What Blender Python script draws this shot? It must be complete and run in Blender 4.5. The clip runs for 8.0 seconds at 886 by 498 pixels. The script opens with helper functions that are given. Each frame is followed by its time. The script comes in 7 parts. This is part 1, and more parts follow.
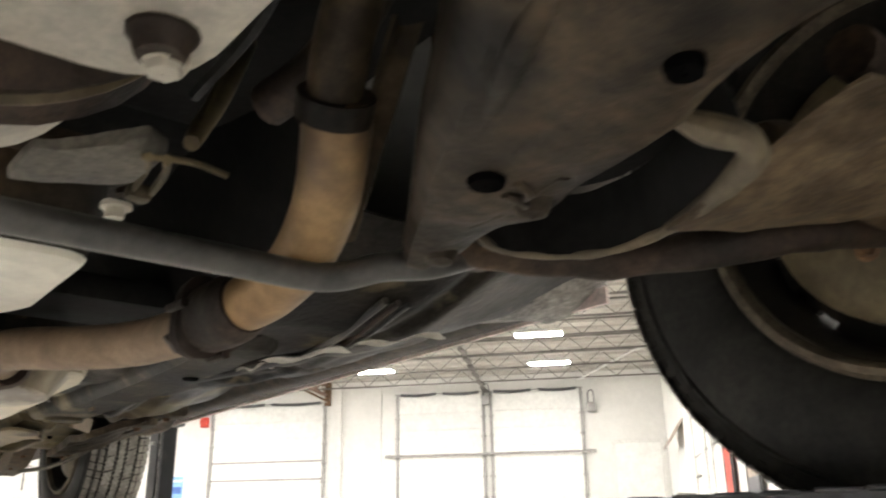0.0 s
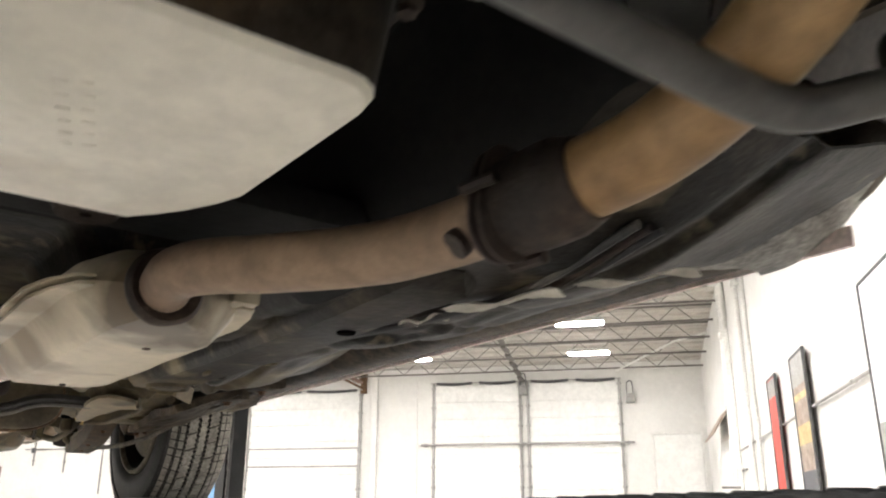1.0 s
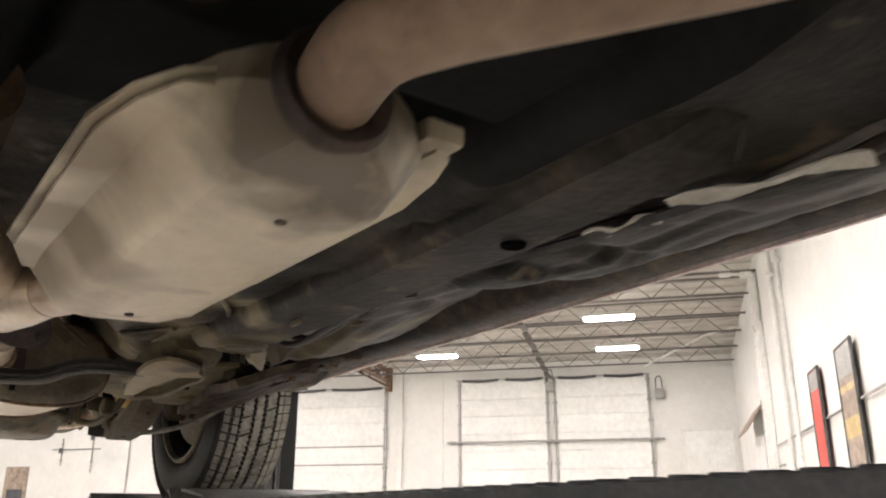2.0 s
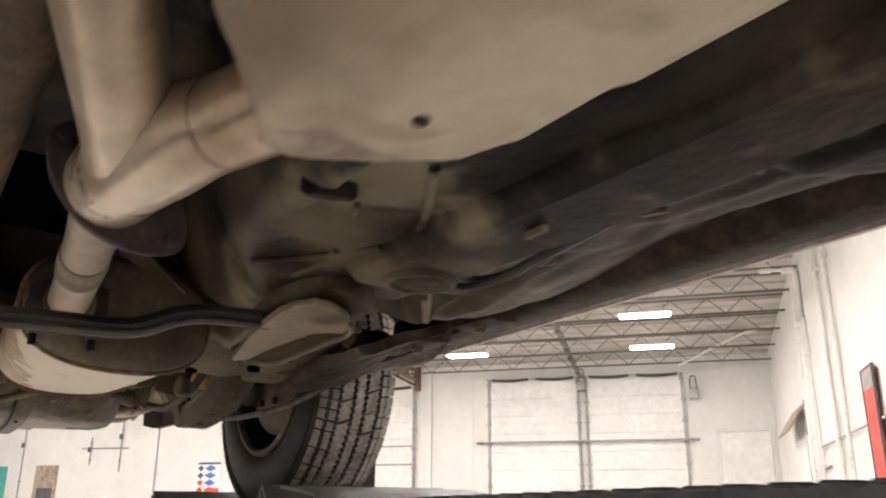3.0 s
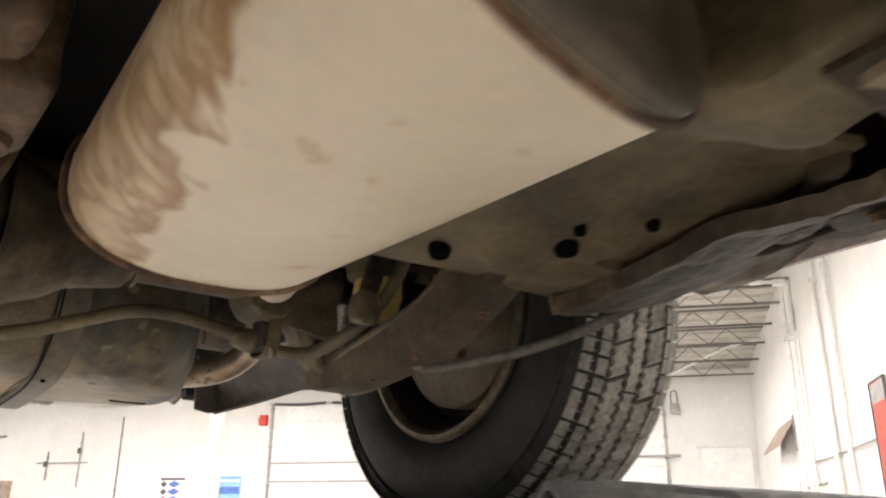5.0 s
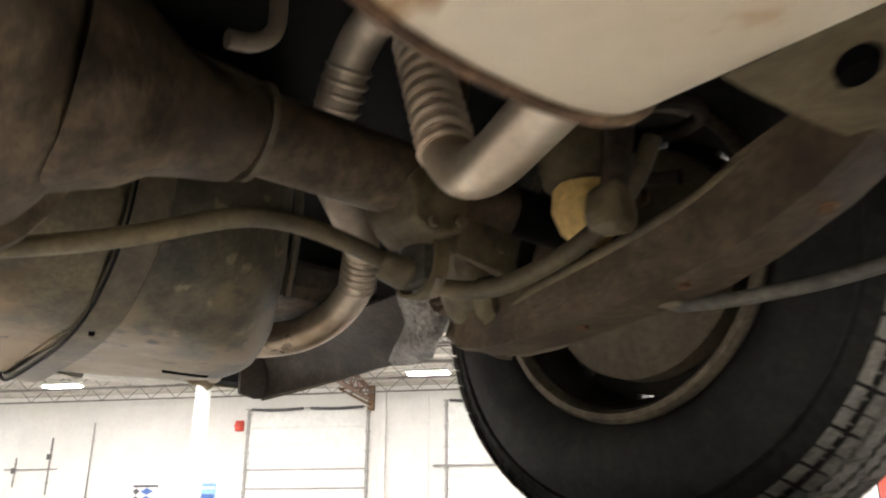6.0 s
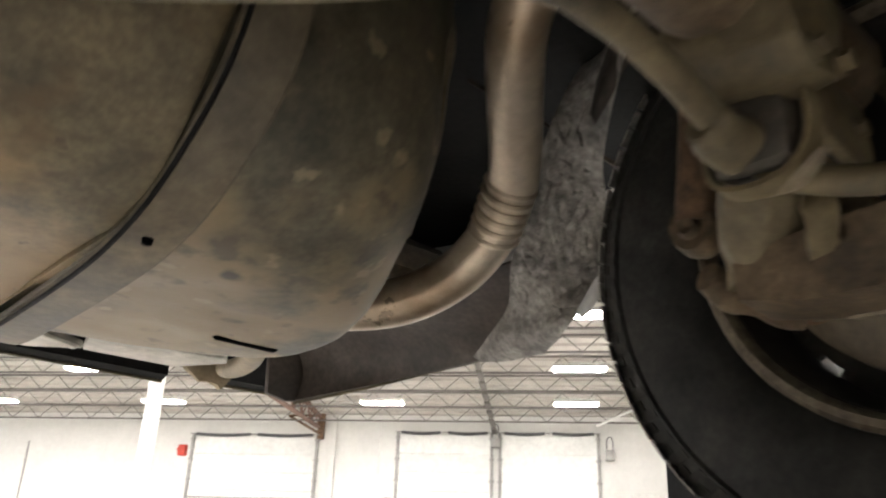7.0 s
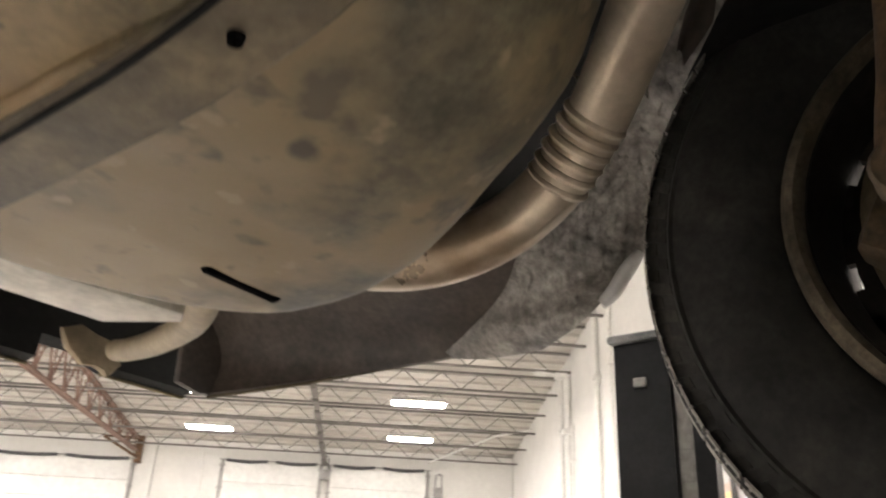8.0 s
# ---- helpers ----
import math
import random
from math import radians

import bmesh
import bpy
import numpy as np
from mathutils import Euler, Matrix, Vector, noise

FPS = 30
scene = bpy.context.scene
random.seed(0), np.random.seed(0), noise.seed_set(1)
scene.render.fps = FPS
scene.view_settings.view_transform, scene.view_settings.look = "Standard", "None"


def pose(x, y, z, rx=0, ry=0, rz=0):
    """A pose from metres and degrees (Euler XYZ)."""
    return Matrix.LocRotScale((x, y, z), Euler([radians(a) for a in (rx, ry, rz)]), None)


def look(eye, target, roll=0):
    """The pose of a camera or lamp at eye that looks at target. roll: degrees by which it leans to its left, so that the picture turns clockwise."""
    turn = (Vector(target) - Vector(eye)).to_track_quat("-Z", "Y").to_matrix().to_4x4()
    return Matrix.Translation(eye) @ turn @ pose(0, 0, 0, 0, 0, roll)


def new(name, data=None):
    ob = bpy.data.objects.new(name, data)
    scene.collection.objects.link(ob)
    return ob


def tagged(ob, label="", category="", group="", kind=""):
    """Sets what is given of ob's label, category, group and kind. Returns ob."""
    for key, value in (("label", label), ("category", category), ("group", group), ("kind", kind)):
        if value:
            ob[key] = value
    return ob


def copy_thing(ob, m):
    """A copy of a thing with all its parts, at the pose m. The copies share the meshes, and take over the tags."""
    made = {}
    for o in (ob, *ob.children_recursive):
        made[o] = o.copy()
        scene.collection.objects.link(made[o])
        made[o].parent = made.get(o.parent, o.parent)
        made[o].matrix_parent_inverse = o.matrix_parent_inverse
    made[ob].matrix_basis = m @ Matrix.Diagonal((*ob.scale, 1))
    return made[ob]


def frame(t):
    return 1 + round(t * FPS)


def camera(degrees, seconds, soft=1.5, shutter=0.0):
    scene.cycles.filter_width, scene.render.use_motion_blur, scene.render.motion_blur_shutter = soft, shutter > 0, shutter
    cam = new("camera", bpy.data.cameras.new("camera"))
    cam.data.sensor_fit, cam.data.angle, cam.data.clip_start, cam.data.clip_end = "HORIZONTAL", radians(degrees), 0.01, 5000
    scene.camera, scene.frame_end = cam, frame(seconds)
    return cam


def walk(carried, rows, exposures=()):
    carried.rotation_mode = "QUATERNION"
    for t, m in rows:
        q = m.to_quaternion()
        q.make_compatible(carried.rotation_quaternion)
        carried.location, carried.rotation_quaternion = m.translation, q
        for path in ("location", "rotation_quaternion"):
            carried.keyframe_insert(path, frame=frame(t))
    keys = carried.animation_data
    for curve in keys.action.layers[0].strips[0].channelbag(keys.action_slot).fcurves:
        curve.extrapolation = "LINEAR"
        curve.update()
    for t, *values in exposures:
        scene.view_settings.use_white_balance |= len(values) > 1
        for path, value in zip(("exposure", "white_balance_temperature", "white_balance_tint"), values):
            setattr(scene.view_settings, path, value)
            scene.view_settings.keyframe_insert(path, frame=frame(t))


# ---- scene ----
cam = camera(57.2, 8.0, soft=2.0, shutter=0.4)
PATH = [
    (0, (0.071, 0.098, 1.285), (1.428, 1.731, 2.000), -0.9),
    (0.5, (0.054, 0.233, 1.272), (1.321, 1.939, 1.980), -0.1),
    (1, (0.042, 0.461, 1.283), (1.337, 2.154, 1.973), 0.2),
    (1.5, (0.062, 0.642, 1.272), (1.360, 2.338, 1.948), -0.4),
    (1.7, (0.077, 0.720, 1.263), (1.356, 2.428, 1.945), -0.4),
    (2.8, (0.128, 1.240, 1.273), (1.340, 2.996, 1.956), 0.5),
    (3, (0.115, 1.347, 1.269), (1.318, 3.107, 1.958), 0.3),
    (3.5, (0.111, 1.581, 1.258), (1.301, 3.344, 1.960), 0.6),
    (4, (0.153, 1.821, 1.249), (1.350, 3.576, 1.960), 0.6),
    (4.2, (0.177, 1.916, 1.259), (1.373, 3.669, 1.975), 0.9),
    (5.3, (0.134, 2.488, 1.273), (1.427, 4.164, 2.004), 0.2),
    (5.5, (0.131, 2.566, 1.278), (1.427, 4.243, 2.005), 0.3),
    (6, (0.161, 2.808, 1.272), (1.486, 4.450, 2.022), 0.2),
    (6.5, (0.216, 3.042, 1.292), (1.557, 4.655, 2.080), 0.7),
    (7, (0.226, 3.254, 1.291), (1.623, 4.792, 2.126), 2.0),
    (7.5, (0.231, 3.440, 1.308), (1.742, 4.824, 2.214), 1.5),
    (8, (0.259, 3.531, 1.287), (1.907, 4.726, 2.220), 2.7),
]
walk(cam, [(t, look(eye, target, roll)) for t, eye, target, roll in PATH],
     [(0, 0.38, 6400, 10), (0.5, 0.37, 6350, 11), (1, 0.27, 6300, 12), (1.7, 0.04, 6450, 14), (2.8, -0.05, 6600, 17), (3.5, 0.06, 6600, 17), (4.2, 0.20, 6550, 17), (5.3, 0.26, 6450, 14), (6.5, 0.37, 6300, 12), (7.0, 0.41, 6300, 12), (7.5, 0.35, 6500, 14), (8, 0.33, 6600, 15)])

# ---- light ----
world = bpy.data.worlds.new("world")
scene.world = world
world.use_nodes = True
world.node_tree.nodes["Background"].inputs[0].default_value = (0.9, 0.95, 1.0, 1)
world.node_tree.nodes["Background"].inputs[1].default_value = 0.15
LAMP_GLOW = 130.0


# ---- materials ----
def material(name, c1, c2, rough=0.7, metal=0.0, scale=9.0, bump=0.15, fine=120.0,
             stain=None, stain_scale=3.0, stain_from=0.52, stain_to=0.68, vary=0.0, rough2=None, spec=0.5, mottle=0.06, grain=0.15):
    m = bpy.data.materials.new(name)
    m.use_nodes = True
    nt = m.node_tree
    n, l = nt.nodes, nt.links
    bsdf = n["Principled BSDF"]
    tc = n.new("ShaderNodeTexCoord")
    big = n.new("ShaderNodeTexNoise")
    big.inputs["Scale"].default_value = scale
    big.inputs["Detail"].default_value = 6
    big.inputs["Roughness"].default_value = 0.65
    l.new(tc.outputs["Object"], big.inputs["Vector"])
    ramp = n.new("ShaderNodeValToRGB")
    ramp.color_ramp.elements[0].position, ramp.color_ramp.elements[1].position = 0.38, 0.62
    ramp.color_ramp.elements[0].color, ramp.color_ramp.elements[1].color = (*c1, 1), (*c2, 1)
    l.new(big.outputs["Fac"], ramp.inputs["Fac"])
    out = ramp.outputs["Color"]
    if stain:
        sn = n.new("ShaderNodeTexNoise")
        sn.inputs["Scale"].default_value = stain_scale
        sn.inputs["Detail"].default_value = 8
        sn.inputs["Distortion"].default_value = 0.6
        l.new(tc.outputs["Object"], sn.inputs["Vector"])
        sr = n.new("ShaderNodeMapRange")
        sr.inputs["From Min"].default_value, sr.inputs["From Max"].default_value = stain_from, stain_to
        l.new(sn.outputs["Fac"], sr.inputs["Value"])
        mix = n.new("ShaderNodeMix")
        mix.data_type = "RGBA"
        l.new(sr.outputs["Result"], mix.inputs["Factor"])
        l.new(out, mix.inputs["A"])
        mix.inputs["B"].default_value = (*stain, 1)
        out = mix.outputs["Result"]
    fn = n.new("ShaderNodeTexNoise")
    fn.inputs["Scale"].default_value = fine
    fn.inputs["Detail"].default_value = 5
    l.new(tc.outputs["Object"], fn.inputs["Vector"])
    gr = n.new("ShaderNodeMapRange")
    gr.inputs["From Min"].default_value, gr.inputs["From Max"].default_value = 0.37, 0.63
    gr.inputs["To Min"].default_value, gr.inputs["To Max"].default_value = 1 - 1.2 * grain, 1 + 0.8 * grain
    l.new(fn.outputs["Fac"], gr.inputs["Value"])
    mul = n.new("ShaderNodeMix")
    mul.data_type, mul.blend_type = "RGBA", "MULTIPLY"
    mul.inputs["Factor"].default_value = 1.0
    l.new(out, mul.inputs["A"])
    l.new(gr.outputs["Result"], mul.inputs["B"])
    out = mul.outputs["Result"]
    md = n.new("ShaderNodeTexNoise")
    md.inputs["Scale"].default_value, md.inputs["Detail"].default_value, md.inputs["Roughness"].default_value = scale * 4.7, 4, 0.7
    l.new(tc.outputs["Object"], md.inputs["Vector"])
    mr = n.new("ShaderNodeMapRange")
    mr.inputs["From Min"].default_value, mr.inputs["From Max"].default_value = 0.39, 0.61
    mr.inputs["To Min"].default_value, mr.inputs["To Max"].default_value = 1 - mottle, 1 + mottle
    l.new(md.outputs["Fac"], mr.inputs["Value"])
    mm = n.new("ShaderNodeMix")
    mm.data_type, mm.blend_type = "RGBA", "MULTIPLY"
    mm.inputs["Factor"].default_value = 1.0
    l.new(out, mm.inputs["A"])
    l.new(mr.outputs["Result"], mm.inputs["B"])
    out = mm.outputs["Result"]
    if vary:
        oi = n.new("ShaderNodeObjectInfo")
        vr = n.new("ShaderNodeMapRange")
        vr.inputs["To Min"].default_value, vr.inputs["To Max"].default_value = 1 - vary, 1 + vary
        l.new(oi.outputs["Random"], vr.inputs["Value"])
        vm = n.new("ShaderNodeMix")
        vm.data_type, vm.blend_type = "RGBA", "MULTIPLY"
        vm.inputs["Factor"].default_value = 1.0
        l.new(out, vm.inputs["A"])
        l.new(vr.outputs["Result"], vm.inputs["B"])
        out = vm.outputs["Result"]
    l.new(out, bsdf.inputs["Base Color"])
    rr = n.new("ShaderNodeMapRange")
    rr.inputs["From Min"].default_value, rr.inputs["From Max"].default_value = 0.3, 0.7
    rr.inputs["To Min"].default_value, rr.inputs["To Max"].default_value = rough, rough2 if rough2 else min(1.0, rough + 0.15)
    l.new(big.outputs["Fac"], rr.inputs["Value"])
    l.new(rr.outputs["Result"], bsdf.inputs["Roughness"])
    bsdf.inputs["Metallic"].default_value = metal
    bsdf.inputs["Specular IOR Level"].default_value = spec
    if bump:
        bp = n.new("ShaderNodeBump")
        bp.inputs["Strength"].default_value = bump
        bp.inputs["Distance"].default_value = 0.004
        l.new(fn.outputs["Fac"], bp.inputs["Height"])
        l.new(bp.outputs["Normal"], bsdf.inputs["Normal"])
    return m


def marbled(m, slope, a, b, pale, dark, scale, border=0.0, wind=2.2):
    """Marbled heat stains on one side of a line in x and y: a pale tint with dark winding veins."""
    nt = m.node_tree
    n, l = nt.nodes, nt.links
    bsdf = n["Principled BSDF"]
    src = bsdf.inputs["Base Color"].links[0].from_socket
    tc = n.new("ShaderNodeTexCoord")
    dot = n.new("ShaderNodeVectorMath")
    dot.operation = "DOT_PRODUCT"
    l.new(tc.outputs["Object"], dot.inputs[0])
    dot.inputs[1].default_value = (slope[0], slope[1], 0.0)
    side = n.new("ShaderNodeMapRange")
    side.inputs["From Min"].default_value, side.inputs["From Max"].default_value = a, b
    side.inputs["To Min"].default_value, side.inputs["To Max"].default_value = -0.30, 0.42
    side.clamp = False
    l.new(dot.outputs["Value"], side.inputs["Value"])
    big = n.new("ShaderNodeTexNoise")
    big.inputs["Scale"].default_value, big.inputs["Detail"].default_value, big.inputs["Distortion"].default_value = scale * 1.7, 2.5, 0.4
    l.new(tc.outputs["Object"], big.inputs["Vector"])
    add = n.new("ShaderNodeMath")
    l.new(big.outputs["Fac"], add.inputs[0])
    l.new(side.outputs["Result"], add.inputs[1])
    area = n.new("ShaderNodeMapRange")
    area.inputs["From Min"].default_value, area.inputs["From Max"].default_value = 0.47, 0.58
    l.new(add.outputs[0], area.inputs["Value"])
    veins = n.new("ShaderNodeTexNoise")
    veins.inputs["Scale"].default_value, veins.inputs["Detail"].default_value, veins.inputs["Distortion"].default_value = scale, 3, wind
    l.new(tc.outputs["Object"], veins.inputs["Vector"])
    off = n.new("ShaderNodeMath")
    off.operation = "SUBTRACT"
    off.inputs[1].default_value = 0.5
    l.new(veins.outputs["Fac"], off.inputs[0])
    ab = n.new("ShaderNodeMath")
    ab.operation = "ABSOLUTE"
    l.new(off.outputs[0], ab.inputs[0])
    vr = n.new("ShaderNodeMapRange")
    vr.inputs["From Min"].default_value, vr.inputs["From Max"].default_value = 0.0, 0.12
    vr.inputs["To Min"].default_value, vr.inputs["To Max"].default_value = 0.72, 0.0
    l.new(ab.outputs[0], vr.inputs["Value"])
    tint = n.new("ShaderNodeMix")
    tint.data_type = "RGBA"
    l.new(vr.outputs["Result"], tint.inputs["Factor"])
    tint.inputs["A"].default_value, tint.inputs["B"].default_value = (*pale, 1), (*dark, 1)
    mix = n.new("ShaderNodeMix")
    mix.data_type = "RGBA"
    l.new(area.outputs["Result"], mix.inputs["Factor"])
    l.new(src, mix.inputs["A"])
    l.new(tint.outputs["Result"], mix.inputs["B"])
    edge = n.new("ShaderNodeMapRange")
    edge.inputs["From Min"].default_value, edge.inputs["From Max"].default_value = 0.57, 0.74
    edge.inputs["To Min"].default_value, edge.inputs["To Max"].default_value = border, 0.0
    l.new(add.outputs[0], edge.inputs["Value"])
    both = n.new("ShaderNodeMath")
    both.operation = "MULTIPLY"
    l.new(edge.outputs["Result"], both.inputs[0])
    l.new(area.outputs["Result"], both.inputs[1])
    rim = n.new("ShaderNodeMix")
    rim.data_type = "RGBA"
    l.new(both.outputs[0], rim.inputs["Factor"])
    l.new(mix.outputs["Result"], rim.inputs["A"])
    rim.inputs["B"].default_value = (*dark, 1)
    l.new(rim.outputs["Result"], bsdf.inputs["Base Color"])
    return m


def dust_along(m, y0, y1, colour, scale):
    """Road dust in patches that thicken along y from y0 to y1."""
    nt = m.node_tree
    n, l = nt.nodes, nt.links
    bsdf = n["Principled BSDF"]
    src = bsdf.inputs["Base Color"].links[0].from_socket
    tc = n.new("ShaderNodeTexCoord")
    sep = n.new("ShaderNodeSeparateXYZ")
    l.new(tc.outputs["Object"], sep.inputs[0])
    fade = n.new("ShaderNodeMapRange")
    fade.inputs["From Min"].default_value, fade.inputs["From Max"].default_value = y0, y1
    fade.inputs["To Min"].default_value, fade.inputs["To Max"].default_value = -0.18, 0.06
    l.new(sep.outputs["Y"], fade.inputs["Value"])
    ns = n.new("ShaderNodeTexNoise")
    ns.inputs["Scale"].default_value, ns.inputs["Detail"].default_value = scale, 7
    l.new(tc.outputs["Object"], ns.inputs["Vector"])
    add = n.new("ShaderNodeMath")
    l.new(ns.outputs["Fac"], add.inputs[0])
    l.new(fade.outputs["Result"], add.inputs[1])
    sharp = n.new("ShaderNodeMapRange")
    sharp.inputs["From Min"].default_value, sharp.inputs["From Max"].default_value = 0.46, 0.70
    l.new(add.outputs[0], sharp.inputs["Value"])
    mix = n.new("ShaderNodeMix")
    mix.data_type = "RGBA"
    l.new(sharp.outputs["Result"], mix.inputs["Factor"])
    l.new(src, mix.inputs["A"])
    mix.inputs["B"].default_value = (*colour, 1)
    l.new(mix.outputs["Result"], bsdf.inputs["Base Color"])
    return m


def dust_shade_spot(m, centre, radius, colour, scale):
    """One ragged patch of a tone: dust, or shade put into the colour."""
    nt = m.node_tree
    n, l = nt.nodes, nt.links
    bsdf = n["Principled BSDF"]
    src = bsdf.inputs["Base Color"].links[0].from_socket
    tc = n.new("ShaderNodeTexCoord")
    dist = n.new("ShaderNodeVectorMath")
    dist.operation = "DISTANCE"
    dist.inputs[1].default_value = centre
    l.new(tc.outputs["Object"], dist.inputs[0])
    near = n.new("ShaderNodeMapRange")
    near.inputs["From Min"].default_value, near.inputs["From Max"].default_value = 0.0, radius
    near.inputs["To Min"].default_value, near.inputs["To Max"].default_value = 0.30, -0.16
    l.new(dist.outputs["Value"], near.inputs["Value"])
    ns = n.new("ShaderNodeTexNoise")
    ns.inputs["Scale"].default_value, ns.inputs["Detail"].default_value = scale, 6
    l.new(tc.outputs["Object"], ns.inputs["Vector"])
    add = n.new("ShaderNodeMath")
    l.new(ns.outputs["Fac"], add.inputs[0])
    l.new(near.outputs["Result"], add.inputs[1])
    sharp = n.new("ShaderNodeMapRange")
    sharp.inputs["From Min"].default_value, sharp.inputs["From Max"].default_value = 0.48, 0.66
    l.new(add.outputs[0], sharp.inputs["Value"])
    mix = n.new("ShaderNodeMix")
    mix.data_type = "RGBA"
    l.new(sharp.outputs["Result"], mix.inputs["Factor"])
    l.new(src, mix.inputs["A"])
    mix.inputs["B"].default_value = (*colour, 1)
    l.new(mix.outputs["Result"], bsdf.inputs["Base Color"])
    return m


def specks(m, colour, scale, a, b):
    """Small scattered stains of one colour."""
    nt = m.node_tree
    n, l = nt.nodes, nt.links
    bsdf = n["Principled BSDF"]
    src = bsdf.inputs["Base Color"].links[0].from_socket
    tc = n.new("ShaderNodeTexCoord")
    ns = n.new("ShaderNodeTexNoise")
    ns.inputs["Scale"].default_value, ns.inputs["Detail"].default_value = scale, 3
    l.new(tc.outputs["Object"], ns.inputs["Vector"])
    sharp = n.new("ShaderNodeMapRange")
    sharp.inputs["From Min"].default_value, sharp.inputs["From Max"].default_value = a, b
    sharp.inputs["To Max"].default_value = 0.75
    l.new(ns.outputs["Fac"], sharp.inputs["Value"])
    mix = n.new("ShaderNodeMix")
    mix.data_type = "RGBA"
    l.new(sharp.outputs["Result"], mix.inputs["Factor"])
    l.new(src, mix.inputs["A"])
    mix.inputs["B"].default_value = (*colour, 1)
    l.new(mix.outputs["Result"], bsdf.inputs["Base Color"])
    return m


def glow(name, colour, strength):
    m = bpy.data.materials.new(name)
    m.use_nodes = True
    b = m.node_tree.nodes["Principled BSDF"]
    b.inputs["Base Color"].default_value = (0.9, 0.9, 0.9, 1)
    b.inputs["Emission Color"].default_value = (*colour, 1)
    b.inputs["Emission Strength"].default_value = strength
    return m


UNDERCOAT = material("undercoat", (0.024, 0.019, 0.014), (0.078, 0.059, 0.039), 0.5, 0, 6, 0.35, 90, (0.156, 0.114, 0.068), 4.5, 0.54, 0.74, mottle=0.30, spec=0.15)
FRAME = material("dusty_frame_steel", (0.050, 0.038, 0.019), (0.142, 0.109, 0.054), 0.55, 0, 9, 0.35, 100, (0.190, 0.148, 0.076), 5, 0.56, 0.80, mottle=0.12, grain=0.10)
RUSTY = material("rusty_steel", (0.069, 0.037, 0.019), (0.198, 0.109, 0.054), 0.7, 0, 14, 0.45, 140, (0.270, 0.190, 0.112), 7, 0.55, 0.74, mottle=0.30)
CREAM = material("dulled_aluminised_steel", (0.52, 0.445, 0.315), (0.62, 0.54, 0.40), 0.4, 0.05, 3.5, 0.03, 80, (0.30, 0.215, 0.125), 5, 0.56, 0.72, mottle=0.05, grain=0.03)
marbled(CREAM, (0.0, -1.0), -1.56, -1.80, (0.40, 0.315, 0.205), (0.15, 0.095, 0.05), 9.0)
# Dark front cone and side: dirt together with shade put into the colour.
dust_shade_spot(CREAM, (0.280, 1.222, 1.47), 0.155, (0.115, 0.086, 0.052), 7.0)
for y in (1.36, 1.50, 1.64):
    dust_shade_spot(CREAM, (0.198, y, 1.485), 0.120, (0.255, 0.197, 0.120), 4.0)
MUFFLER = material("stained_muffler_steel", (0.61, 0.515, 0.375), (0.70, 0.605, 0.46), 0.36, 0.05, 2.5, 0.02, 60, (0.50, 0.38, 0.25), 6.0, 0.66, 0.84, mottle=0.0, grain=0.02)
marbled(MUFFLER, (1.0, -0.183), -0.186, -0.262, (0.60, 0.465, 0.295), (0.27, 0.135, 0.035), 10.0, 0.75, 1.5)
specks(MUFFLER, (0.46, 0.31, 0.15), 24.0, 0.655, 0.73)
ALUMINIUM = material("cast_aluminium", (0.40, 0.37, 0.31), (0.58, 0.545, 0.47), 0.4, 0.0, 6, 0.08, 140, (0.22, 0.19, 0.145), 5, 0.52, 0.72, mottle=0.15, grain=0.06)
PALE_CAST = material("pale_cast_metal", (0.50, 0.465, 0.39), (0.66, 0.62, 0.535), 0.4, 0.0, 5, 0.08, 140, (0.34, 0.30, 0.235), 4, 0.54, 0.74, mottle=0.10, grain=0.05)
TAN_PIPE = material("heat_tinted_pipe", (0.27, 0.160, 0.070), (0.37, 0.240, 0.112), 0.38, 0.2, 9, 0.12, 100, (0.17, 0.10, 0.055), 7, 0.53, 0.73, mottle=0.14, grain=0.06)
# Darker patch at the pipe's top puts its shade into the colour.
dust_shade_spot(TAN_PIPE, (0.36, 0.56, 1.56), 0.09, (0.13, 0.085, 0.05), 11.0)
BROWN_PIPE = material("brown_exhaust_pipe", (0.20, 0.135, 0.085), (0.29, 0.205, 0.135), 0.5, 0.2, 10, 0.14, 110, (0.16, 0.10, 0.065), 6, 0.55, 0.75, mottle=0.12, grain=0.05)
BRIGHT_PIPE = material("pale_stainless_pipe", (0.50, 0.40, 0.29), (0.68, 0.58, 0.455), 0.26, 0.55, 6, 0.04, 90, (0.26, 0.165, 0.09), 5, 0.54, 0.74, mottle=0.08, grain=0.04)
DARK_IRON = material("dark_iron", (0.018, 0.013, 0.010), (0.054, 0.036, 0.026), 0.55, 0, 12, 0.3, 150, (0.104, 0.065, 0.037), 7, 0.57, 0.77, mottle=0.25, spec=0.30)
BLACK_STEEL = material("black_painted_steel", (0.022, 0.022, 0.024), (0.05, 0.048, 0.046), 0.38, 0, 10, 0.12, 130, (0.10, 0.088, 0.07), 9, 0.6, 0.8)
BAR_BLACK = material("worn_black_bar", (0.036, 0.035, 0.034), (0.080, 0.076, 0.070), 0.33, 0.0, 16, 0.06, 130, (0.11, 0.098, 0.08), 9, 0.60, 0.80, mottle=0.12, grain=0.06, spec=0.6)
GREY_BAR = material("grey_dusty_bar", (0.050, 0.046, 0.041), (0.105, 0.095, 0.082), 0.25, 0.0, 14, 0.15, 130, grain=0.06)
